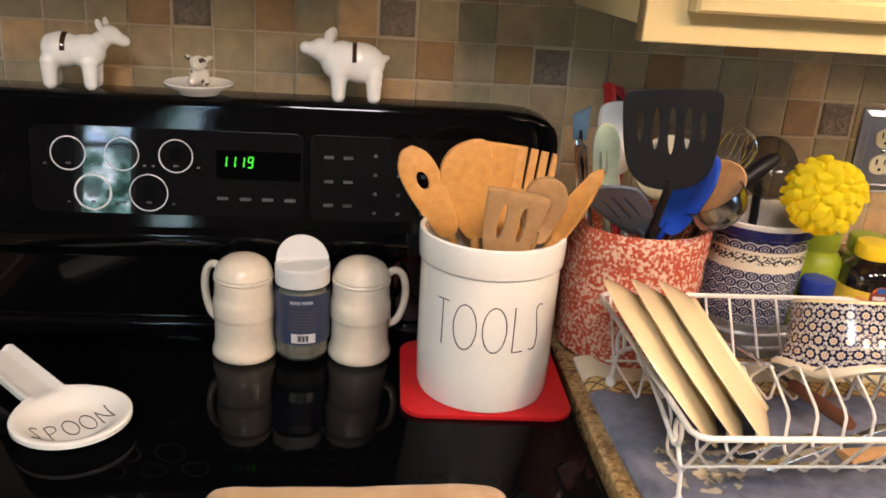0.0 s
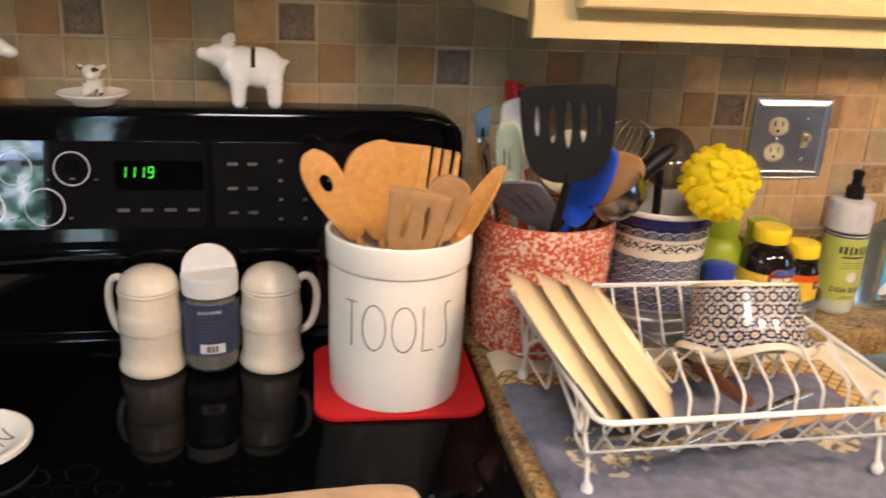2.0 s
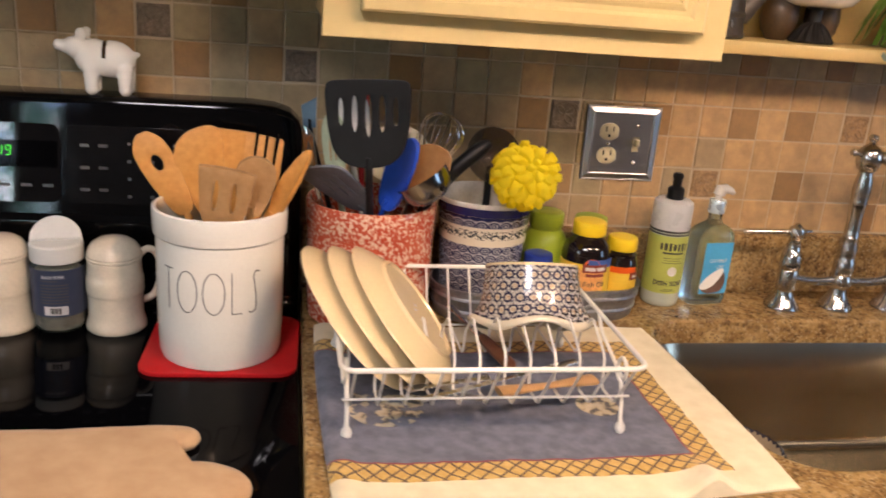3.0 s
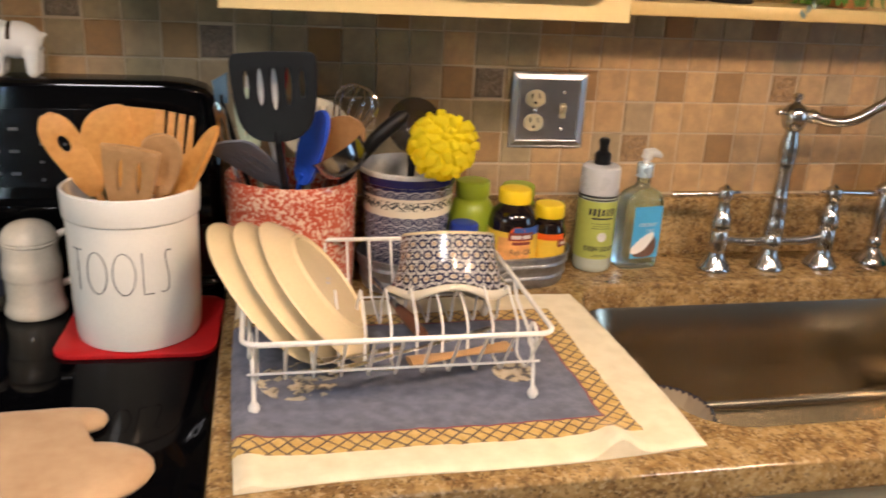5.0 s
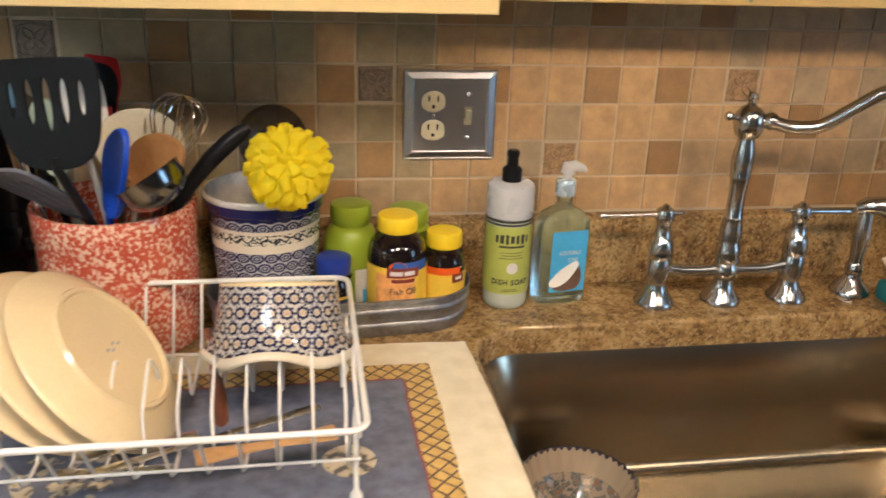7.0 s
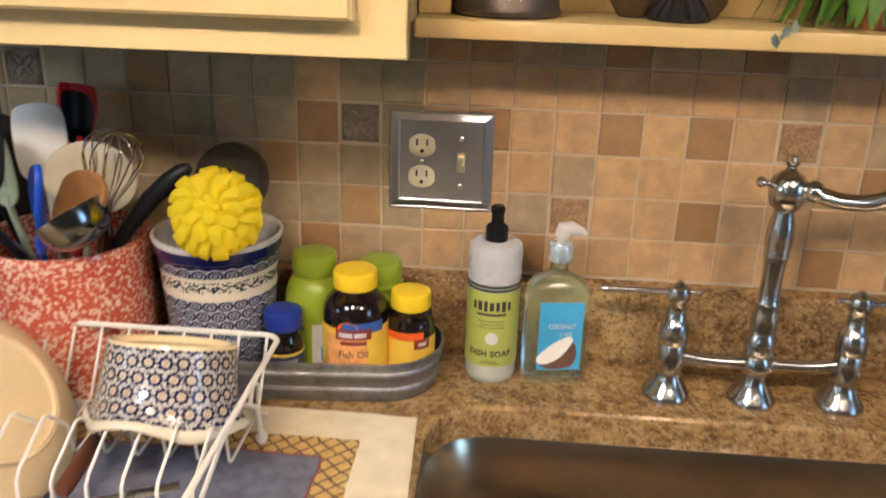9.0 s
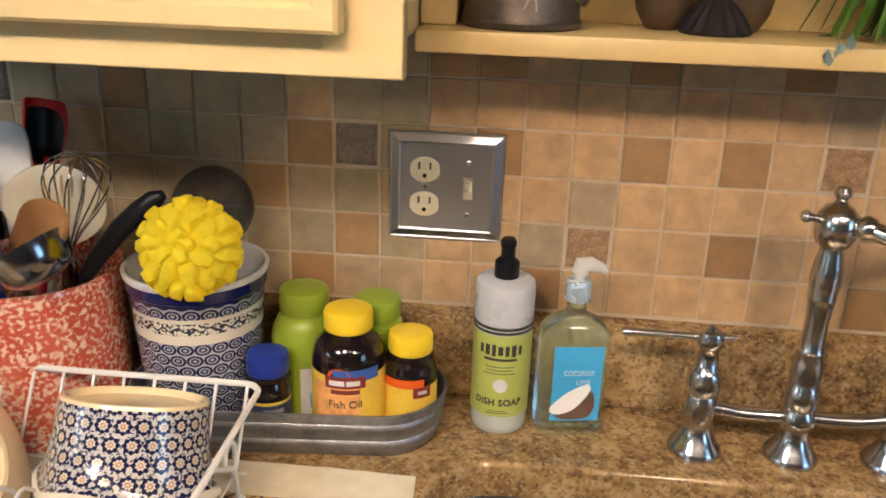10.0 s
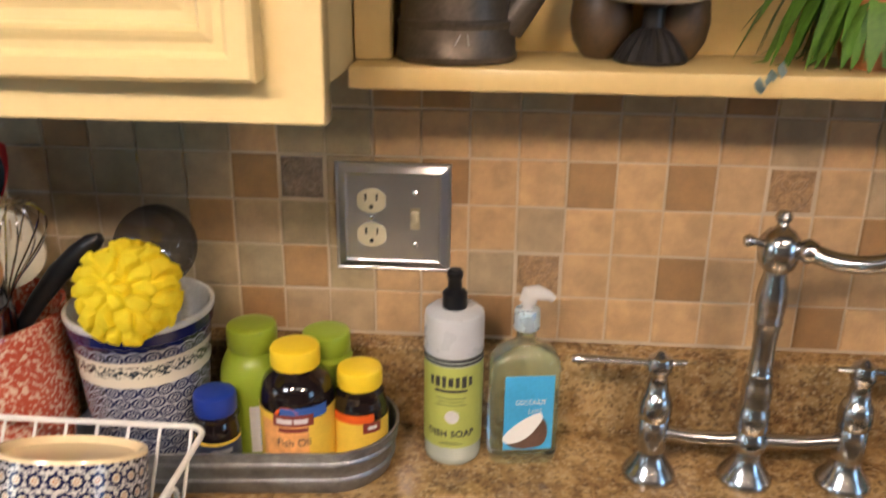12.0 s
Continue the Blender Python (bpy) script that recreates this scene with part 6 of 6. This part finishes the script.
def pillow(outline, height, rows=7):
    """A soft stuffed shape over an outline."""
    c = Vector((sum(p[0] for p in outline) / len(outline), sum(p[1] for p in outline) / len(outline)))
    bm = bmesh.new()
    rings = []
    n = len(outline)
    norm = []
    for k in range(n):
        d = Vector(outline[(k + 1) % n]) - Vector(outline[k - 1])
        norm.append(Vector((-d.y, d.x)).normalized())
    for side in (1,):
        for r in range(rows + 1):
            q = r / rows
            inset = 0.022 * (1 - math.cos(q * math.pi / 2))
            z = height * (0.35 + 0.65 * math.sin(q * math.pi / 2))
            rings.append([bm.verts.new((*(Vector(p) + norm[k] * inset), z + 0.0012 * noise.noise(Vector((p[0] * 40, p[1] * 40, q))))) for k, p in enumerate(outline)])
    low = [bm.verts.new((p[0] + norm[k].x * 0.004, p[1] + norm[k].y * 0.004, 0)) for k, p in enumerate(outline)]
    rings.insert(0, low)
    for a, b in zip(rings, rings[1:]):
        for k in range(n):
            bm.faces.new([a[k], a[(k + 1) % n], b[(k + 1) % n], b[k]])
    f = bm.faces.new(rings[-1])
    bmesh.ops.triangulate(bm, faces=[f])
    bm.faces.new(low[::-1])
    return bm


mitt_line = [(-0.258, 0.470), (-0.15, 0.488), (-0.02, 0.518), (0.040, 0.538), (0.068, 0.570), (0.066, 0.603), (0.038, 0.628), (0.000, 0.634), (-0.045, 0.634), (-0.085, 0.640), (-0.045, 0.650), (-0.010, 0.660), (0.010, 0.674), (0.008, 0.694), (-0.015, 0.706), (-0.070, 0.706), (-0.140, 0.702), (-0.210, 0.702), (-0.255, 0.701), (-0.271, 0.692), (-0.274, 0.660), (-0.268, 0.560)]
mitt = thing("oven_mitt", pose(0, 0, HOB + 0.0004), "beige quilted cotton oven mitt lying on the cooktop", "oven mitt")
part("shell", pillow([(p.x, p.y) for p in smooth_line([(x, y, 0) for x, y in mitt_line], 5, True)], 0.017), MITT_CLOTH, mitt)

# ---- figurines on the backguard ----


def figurine(name, balls, m, material, label, voxel=0.0022):
    bm = bmesh.new()
    for c, r, turn in balls:
        mm = Matrix.Translation(c) @ Euler([radians(q) for q in turn]).to_matrix().to_4x4() @ Matrix.Diagonal((*r, 1))
        bmesh.ops.create_icosphere(bm, subdivisions=3, radius=1, matrix=mm)
    ob = part(name, bm, material, None, at=m)
    mod = ob.modifiers.new("blend", "REMESH")
    mod.mode, mod.voxel_size, mod.use_smooth_shade = "VOXEL", voxel, True
    mod = ob.modifiers.new("smooth", "SMOOTH")
    mod.factor, mod.iterations = 0.6, 5
    return tagged(ob, label, "figurine", "figurines on the stove")


def legs(xs, ys, top, r):
    out = []
    for x in xs:
        for y in ys:
            out += [((x, y, z), (r * (1 + 0.5 * z / top), r * (1 + 0.3 * z / top), 0.010), (0, 0, 0)) for z in (0.009, 0.018, 0.027, 0.036)]
    return out


cow = [((-0.018, 0, 0.050), (0.027, 0.022, 0.024), (0, 0, 0)), ((0.012, 0, 0.049), (0.026, 0.021, 0.023), (0, 0, 0)), ((-0.031, 0, 0.050), (0.014, 0.018, 0.021), (0, 0, 0)), ((0.030, 0, 0.062), (0.018, 0.014, 0.013), (0, -38, 0)), ((0.044, 0, 0.072), (0.016, 0.013, 0.0125), (0, 14, 0)), ((0.058, 0, 0.066), (0.013, 0.010, 0.0085), (0, 16, 0)), ((0.034, -0.012, 0.085), (0.005, 0.004, 0.010), (20, -10, 0)), ((0.036, 0.012, 0.085), (0.005, 0.004, 0.010), (-20, -10, 0))]
cow += legs((-0.033, 0.019), (-0.012, 0.012), 0.05, 0.0086)
figurine("cow_figurine", cow, pose(-0.484, 1.094, 1.2075) @ Matrix.Scale(0.92, 4), banded_porcelain(-0.0150, -0.0085), "white glazed cow figurine with a dark strap")
pig = [((0.016, 0, 0.048), (0.032, 0.023, 0.026), (0, 0, 0)), ((-0.006, 0, 0.049), (0.028, 0.022, 0.026), (0, 0, 0)), ((-0.028, 0, 0.061), (0.020, 0.017, 0.016), (0, 20, 0)), ((-0.042, 0, 0.062), (0.013, 0.011, 0.010), (0, 10, 0)), ((-0.053, 0, 0.064), (0.007, 0.0085, 0.0085), (0, 10, 0)), ((-0.022, -0.010, 0.080), (0.008, 0.004, 0.011), (15, 18, 0)), ((-0.020, 0.010, 0.080), (0.008, 0.004, 0.011), (-15, 18, 0)), ((0.049, 0, 0.056), (0.005, 0.004, 0.004), (0, 0, 0))]
pig += legs((-0.010, 0.034), (-0.012, 0.012), 0.05, 0.0086)
figurine("pig_figurine", pig, pose(-0.157, 1.094, 1.2075), banded_porcelain(0.0060, 0.0115), "white glazed pig figurine with a dark strap")
saucer = thing("small_dish", pose(-0.340, 1.094, 1.2078), "small white footed dish on the stove backguard", "dish")
part("dish", lathe([(0, 0), (0.024, 0), (0.026, 0.002), (0.028, 0.005), (0.040, 0.010), (0.0425, 0.0135), (0.041, 0.0145), (0.036, 0.012), (0.024, 0.0085), (0, 0.008)], 56), CERAMIC, saucer)
calf = [((0, 0, 0.016), (0.0125, 0.011, 0.012), (0, 0, 0)), ((0, -0.004, 0.030), (0.0110, 0.0095, 0.010), (0, 0, 0)), ((-0.0125, -0.002, 0.0365), (0.006, 0.003, 0.0035), (0, 25, 0)), ((0.0125, -0.002, 0.0365), (0.006, 0.003, 0.0035), (0, -25, 0)), ((0, -0.012, 0.027), (0.0065, 0.005, 0.005), (0, 0, 0)), ((-0.008, -0.006, 0.008), (0.006, 0.008, 0.006), (0, 0, 0)), ((0.008, -0.006, 0.008), (0.006, 0.008, 0.006), (0, 0, 0))]


def spotted():
    n = Nodes("spotted_glaze")
    c = n.mix(n.step(n.noise(95, 1), 0.62, 0.02), (0.66, 0.60, 0.50), (0.07, 0.05, 0.04))
    return n.end(c, 0.14, coat=0.4)


figurine("calf_figurine", calf, pose(-0.339, 1.094, 1.2156), spotted(), "tiny seated calf figurine in a dish", 0.0014)

# ---- outlet and switch plate ----
plate_ = thing("outlet_plate", pose(0.637, WALL - 0.001, 1.161), "brushed nickel wall plate with two outlets and a switch", "wall plate")
W2, H2 = 0.0635, 0.0615
loops = [[(x * (W2 - o), y, z * (H2 - o)) for x, z in ((-1, -1), (1, -1), (1, 1), (-1, 1))] for o, y in ((0.0, 0.0), (0.0, -0.0022), (0.0008, -0.0030), (0.0020, -0.0030), (0.0028, -0.0026), (0.0105, -0.0055), (0.0113, -0.0055), (0.0125, -0.0048), (0.0132, -0.0045))]
part("plate", loft(loops), NICKEL, plate_, smooth=False)
for z in (0.0195, -0.0195):
    line = [(0.0172 * math.cos(a), 0.0142 * math.sin(a)) for a in (2 * math.pi * k / 36 for k in range(36))]
    line = [(max(-0.0160, min(0.0160, x)), y) for x, y in line]
    face_ = part("receptacle", cut_sheet(line, (), 0.0009, 0.0004), IVORY_PLASTIC, plate_, "ivory outlet face", at=pose(-0.0235, -0.0052, z, 90, 0, 0))
    for x, w in ((-0.0062, 0.0011), (0.0062, 0.0009)):
        part("slot", box(x - w, 0.0005, 0.0012, x + w, 0.0085, 0.0017), SLOT_BLACK, face_, smooth=False)
    part("ground_hole", cut_sheet([(0.0023 * math.cos(a), -0.0065 + 0.0025 * math.sin(a)) for a in (2 * math.pi * k / 14 for k in range(14))], (), 0.0002, 0), SLOT_BLACK, face_, at=pose(0, 0, 0.0015))
for x, z in ((-0.0235, 0.0), (0.0245, 0.030), (0.0245, -0.030)):
    part("screw", lathe([(0, 0.0022), (0.0015, 0.002), (0.0028, 0.0012), (0.0030, 0)], 14), CHROME, plate_, at=pose(x, -0.0045, z, 90, 0, 0))
part("toggle_slot", box(-0.0052, -0.0053, -0.0122, 0.0052, -0.0044, 0.0122), IVORY_PLASTIC, plate_, smooth=False, at=pose(0.0245, 0, 0))
part("toggle", box(-0.0040, -0.0150, -0.0030, 0.0040, -0.0050, 0.0080, 0.0015), IVORY_PLASTIC, plate_, "ivory switch lever", at=pose(0.0245, 0, 0.001))

# ---- things on the open shelf ----
SH = 1.346
can = thing("watering_can", pose(0.708, 1.062, SH), "dark weathered tin watering can on the shelf", "watering can")
part("body", lathe([(0, 0), (0.053, 0), (0.0558, 0.002), (0.0565, 0.006), (0.0548, 0.009), (0.053, 0.030), (0.0545, 0.032), (0.0545, 0.036), (0.052, 0.038), (0.047, 0.110), (0.048, 0.114), (0.043, 0.114), (0, 0.108)], 56), DARK_TIN, can)
part("spout", tube([(0.046, -0.008, 0.030), (0.070, -0.014, 0.062), (0.098, -0.020, 0.118), (0.118, -0.024, 0.160)], [0.016, 0.012, 0.009, 0.007], 14), DARK_TIN, can)
for dx, tilt in ((0.004, 28), (0.013, -8)):
    part("scratch", box(-0.0006, -0.0006, -0.005, 0.0006, 0.0006, 0.005, 0.0003), GALVANIZED, can, at=pose(dx, -0.0535, 0.022, 0, tilt, 0))
stand = thing("pedestal_bowl", pose(0.886, 1.066, SH), "white bowl on a black fluted iron pedestal foot", "pedestal bowl")
part("pedestal", lathe([(0, 0), (0.0315, 0), (0.033, 0.003), (0.031, 0.006), (0.024, 0.017), (0.015, 0.027), (0.010, 0.031), (0.010, 0.048), (0.016, 0.0525), (0, 0.0525)], 72, None, 1.0, lambda a, r, z: (0.0016 * math.cos(16 * a) * (0.002 < z < 0.029), 0)), BLACK_IRON, stand, "black fluted foot")
part("bowl", lathe([(0, 0.053), (0.036, 0.053), (0.050, 0.058), (0.060, 0.070), (0.064, 0.090), (0.065, 0.118), (0.063, 0.120), (0.060, 0.092), (0.055, 0.072), (0, 0.060)], 56), PORCELAIN, stand)
# two dark rounded forms, one at each side of the pedestal foot
for x, y, k in ((0.842, 1.092, 0.76), (0.916, 1.094, 0.70)):
    vase = thing("round_vase", pose(x, y, SH), "dark brown rounded form behind the pedestal bowl", "vase", "vases on the shelf")
    part("body", lathe([(0, 0), (0.018 * k, 0), (0.022 * k, 0.002), (0.034 * k, 0.016), (0.0385 * k, 0.034), (0.036 * k, 0.052), (0.026 * k, 0.068), (0.016 * k, 0.076), (0.014 * k, 0.090), (0.017 * k, 0.096), (0.012 * k, 0.096), (0.010 * k, 0.086), (0, 0.070)], 40), DARK_FORM, vase)
tub = thing("flower_pot", pose(1.085, 1.062, SH), "small terracotta pot with trailing green leaves", "plant")
part("pot", lathe([(0, 0), (0.030, 0), (0.042, 0.052), (0.047, 0.052), (0.048, 0.068), (0.044, 0.069), (0.040, 0.055), (0, 0.050)], 40), TERRACOTTA, tub)
rnd = random.Random(11)
for k in range(60):
    a = rnd.uniform(math.pi * 0.72, math.pi * 1.6)
    reach = rnd.uniform(0.03, 0.095)
    d = Vector((math.cos(a), math.sin(a) * 0.55, 0))
    side = Vector((-d.y, d.x, 0)).normalized()
    rise, fall = rnd.uniform(0.02, 0.06), rnd.uniform(0.05, 0.125)
    w = rnd.uniform(0.0060, 0.0120)
    leaf = bmesh.new()
    prev = None
    for i in range(8):
        s = i / 7
        c = Vector((0, 0, 0.058)) + d * (0.03 + reach * s) + Vector((0, 0, rise * math.sin(s * 2.2) - fall * s * s))
        c.z = max(c.z, 0.003)
        hw = w * math.sin(math.pi * (0.12 + 0.86 * s)) + 0.0003
        row = [leaf.verts.new(c - side * hw + Vector((0, 0, hw * 0.35))), leaf.verts.new(c), leaf.verts.new(c + side * hw + Vector((0, 0, hw * 0.35)))]
        if prev:
            for j in (0, 1):
                leaf.faces.new([prev[j], prev[j + 1], row[j + 1], row[j]])
        prev = row
    part("leaf", leaf, LEAF, tub)
for k in range(6):
    leaf = bmesh.new()
    w = 0.0028 + 0.0008 * (k % 3)
    c = Vector((-0.100 - 0.0045 * k + 0.004 * (k % 2), -0.062 - 0.003 * (k % 2), 0.012 - 0.0035 * k))
    d, e = Vector((-0.004 + 0.003 * (k % 3), -0.003, -0.011)), Vector((w, -0.001, 0.0006))
    leaf.faces.new([leaf.verts.new(p) for p in (c, c + d * 0.5 + e, c + d, c + d * 0.5 - e)])
    bmesh.ops.solidify(leaf, geom=leaf.faces[:], thickness=0.0005)
    part("leaf", leaf, DUSTY_LEAF, tub, "dusty blue-grey sprig")

# ---- clutter beyond the faucet ----
jug = thing("spray_cleaner", pose(1.365, 1.065, TOP + 0.0005), "white plastic cleaner bottle with a teal label", "bottle")
part("bottle", flat_bottle(0.040, 0.024, [(0.85, 0.85, 0.0), (1, 1, 0.005), (1.0, 1.0, 0.110), (0.85, 0.9, 0.135), (0.45, 0.6, 0.160), (0.32, 0.5, 0.170), (0.32, 0.5, 0.182)]), WHITE_PLASTIC, jug)
part("label", box(-0.022, -0.0250, 0.030, 0.034, -0.0243, 0.105), SKY_LABEL, jug, "teal label", smooth=False)
part("trigger", tube([(0.004, 0, 0.182), (0.004, 0, 0.205), (-0.004, -0.004, 0.214), (-0.020, -0.010, 0.216)], [0.012, 0.012, 0.010, 0.007], 12), SKY_LABEL, jug, "blue trigger head")
scr = thing("scrub_sponge", pose(1.288, 1.020, TOP + 0.0005), "teal scouring sponge beside the sprayer", "sponge")
part("pad", box(-0.028, -0.020, 0, 0.028, 0.020, 0.030, 0.005), mottled("teal_sponge", (0.01, 0.16, 0.17), 0.9, scale=90, bump=0.5), scr)
cl = bmesh.new()
g = []
for j in range(17):
    row = []
    for i in range(21):
        u, v = i / 20, j / 16
        x = 1.236 + 0.115 * u + 0.012 * v
        y = 1.010 - 0.075 * v + 0.006 * math.sin(5 * u)
        z = TOP + 0.075 - 0.066 * v - 0.020 * u + 0.006 * math.sin(6 * u + 2 * v) + 0.012 * math.sin(3 * v) * u
        row.append(cl.verts.new((x, y, max(z, TOP + 0.003))))
    g.append(row)
for j in range(16):
    for i in range(20):
        cl.faces.new([g[j][i], g[j][i + 1], g[j + 1][i + 1], g[j + 1][i]])
cloth = tagged(part("dish_cloth", cl, WASH_CLOTH, None), "pale pink-beige dishcloth draped over a sponge", "cloth")
mod = cloth.modifiers.new("thick", "SOLIDIFY")
mod.thickness = 0.003

# ---- lamps ----
pendant = thing("pendant_lamp", pose(LAMP_AT[0], LAMP_AT[1], LAMP_AT[2]), "small dark pendant lamp hanging from the ceiling", "lamp", "pendant lamps")
# Unseen shades reach below the bulbs to keep light off walls and ceiling.
part("shade", lathe([(0.028, 0.150), (0.045, 0.148), (0.120, 0.020), (0.150, -0.045), (0.147, -0.045), (0.117, 0.018), (0.043, 0.144), (0.028, 0.146)], 40), DARK_TIN, pendant)
part("cord", tube([(0, 0, 0.147), (0, 0, 0.638)], 0.003, 8), BLACK_PLASTIC, pendant)
copy_thing(pendant, pose(*LAMP_FAR))
# Housing of the added tube, out of view.
strip_lamp = thing("ceiling_lamp", pose(1.60, -0.45, 2.405), "unseen long ceiling lamp added for the sink's bright line", "lamp", "ceiling lamps")
part("frame", box(-0.78, -0.14, 0.006, 0.78, 0.14, 0.034, 0.004), WHITE_PLASTIC, strip_lamp)

# Unseen housing for the added frontal fill.
ceil = thing("ceiling_lamp", pose(-0.35, -0.80, 2.405), "unseen square ceiling lamp added as frontal fill", "lamp", "ceiling lamps")
part("frame", box(-0.28, -0.28, 0.006, 0.28, 0.28, 0.034, 0.004), WHITE_PLASTIC, ceil)

# ---- wall tiles ----
COLS, ROWS = range(-26, 28), range(-4, 4)
DECO = {(-4, -1), (-12, 0), (6, -1), (1, -3), (-16, 1), (-21, 1), (-26, 0), (11, -3)}
BROWN = {(2, -1), (4, -1), (-1, -1), (-5, -1), (-6, -2), (-4, -3), (-5, -4), (4, -3), (-13, 0), (-9, 0), (8, -2), (7, -4), (-19, 1), (2, 1), (5, 1), (-15, 0)}


def tile_mesh(name, w, h, material):
    bm = bmesh.new()
    loops_ = [[(x * (w / 2 - o), y, z * (h / 2 - o)) for x, z in ((-1, -1), (1, -1), (1, 1), (-1, 1))] for o, y in ((0.0, 0.006), (0.0, 0.0015), (0.0007, 0.0004), (0.0020, 0.0))]
    rings = [[bm.verts.new(p) for p in l] for l in loops_]
    for a, b in zip(rings, rings[1:]):
        for k in range(4):
            bm.faces.new([a[k], a[(k + 1) % 4], b[(k + 1) % 4], b[k]])
    bm.faces.new(rings[-1])
    bmesh.ops.recalc_face_normals(bm, faces=bm.faces)
    me = bpy.data.meshes.new(name)
    bm.to_mesh(me)
    bm.free()
    me.materials.append(material)
    return me


GAP = 0.0022
tiles = {m.name: tile_mesh("tile", PITCH - GAP, PITCH - GAP, m) for m in (TILE_TAN, TILE_OLIVE, TILE_SHADE_TAUPE, TILE_BROWN)}
deco = bmesh.new()
deco.from_mesh(tile_mesh("tmp", PITCH - GAP - 0.004, PITCH - GAP - 0.004, TILE_BRONZE_SHADED))
for q in range(4):
    a0 = math.pi / 4 + q * math.pi / 2
    petal = []
    for k in range(14):
        b0 = 2 * math.pi * k / 14
        u, w = 0.0095 + 0.0080 * math.cos(b0), 0.0045 * math.sin(b0)
        petal.append((u * math.cos(a0) - w * math.sin(a0), -0.0002, u * math.sin(a0) + w * math.cos(a0)))
    tube(petal, 0.0018, 5, True, deco)
tube([(0.0205 * math.cos(math.pi * k / 12), -0.0002, 0.0205 * math.sin(math.pi * k / 12)) for k in range(24)], 0.0015, 5, True, deco)
for sx_, sz_ in ((-1, -1), (1, -1), (1, 1), (-1, 1)):
    tube([(0.020 * sx_, -0.0002, 0.008 * sz_), (0.019 * sx_, -0.0006, 0.016 * sz_), (0.013 * sx_, -0.0006, 0.019 * sz_), (0.006 * sx_, -0.0002, 0.020 * sz_)], 0.0015, 5, False, deco)
deco_shaded = bpy.data.meshes.new("tile")
deco.to_mesh(deco_shaded)
deco.free()
deco_shaded.materials.append(TILE_BRONZE_SHADED)
deco_lit = deco_shaded.copy()
deco_lit.materials[0] = TILE_RELIEF_LIT
rnd = random.Random(21)
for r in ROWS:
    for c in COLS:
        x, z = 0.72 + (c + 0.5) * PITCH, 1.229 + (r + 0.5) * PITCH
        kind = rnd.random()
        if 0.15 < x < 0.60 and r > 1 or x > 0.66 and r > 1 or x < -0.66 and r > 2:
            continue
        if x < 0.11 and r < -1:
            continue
        # Relief tiles left of x 0.72 take the copy darkened for shade.
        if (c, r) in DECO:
            me = deco_shaded if c < 0 else deco_lit
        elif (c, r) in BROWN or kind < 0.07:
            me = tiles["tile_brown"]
        # Extra olive and dulled tan in upper rows and left columns paint shade.
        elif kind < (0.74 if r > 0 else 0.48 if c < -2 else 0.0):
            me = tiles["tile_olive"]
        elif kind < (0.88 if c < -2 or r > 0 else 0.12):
            me = tiles["tile_shade_taupe"]
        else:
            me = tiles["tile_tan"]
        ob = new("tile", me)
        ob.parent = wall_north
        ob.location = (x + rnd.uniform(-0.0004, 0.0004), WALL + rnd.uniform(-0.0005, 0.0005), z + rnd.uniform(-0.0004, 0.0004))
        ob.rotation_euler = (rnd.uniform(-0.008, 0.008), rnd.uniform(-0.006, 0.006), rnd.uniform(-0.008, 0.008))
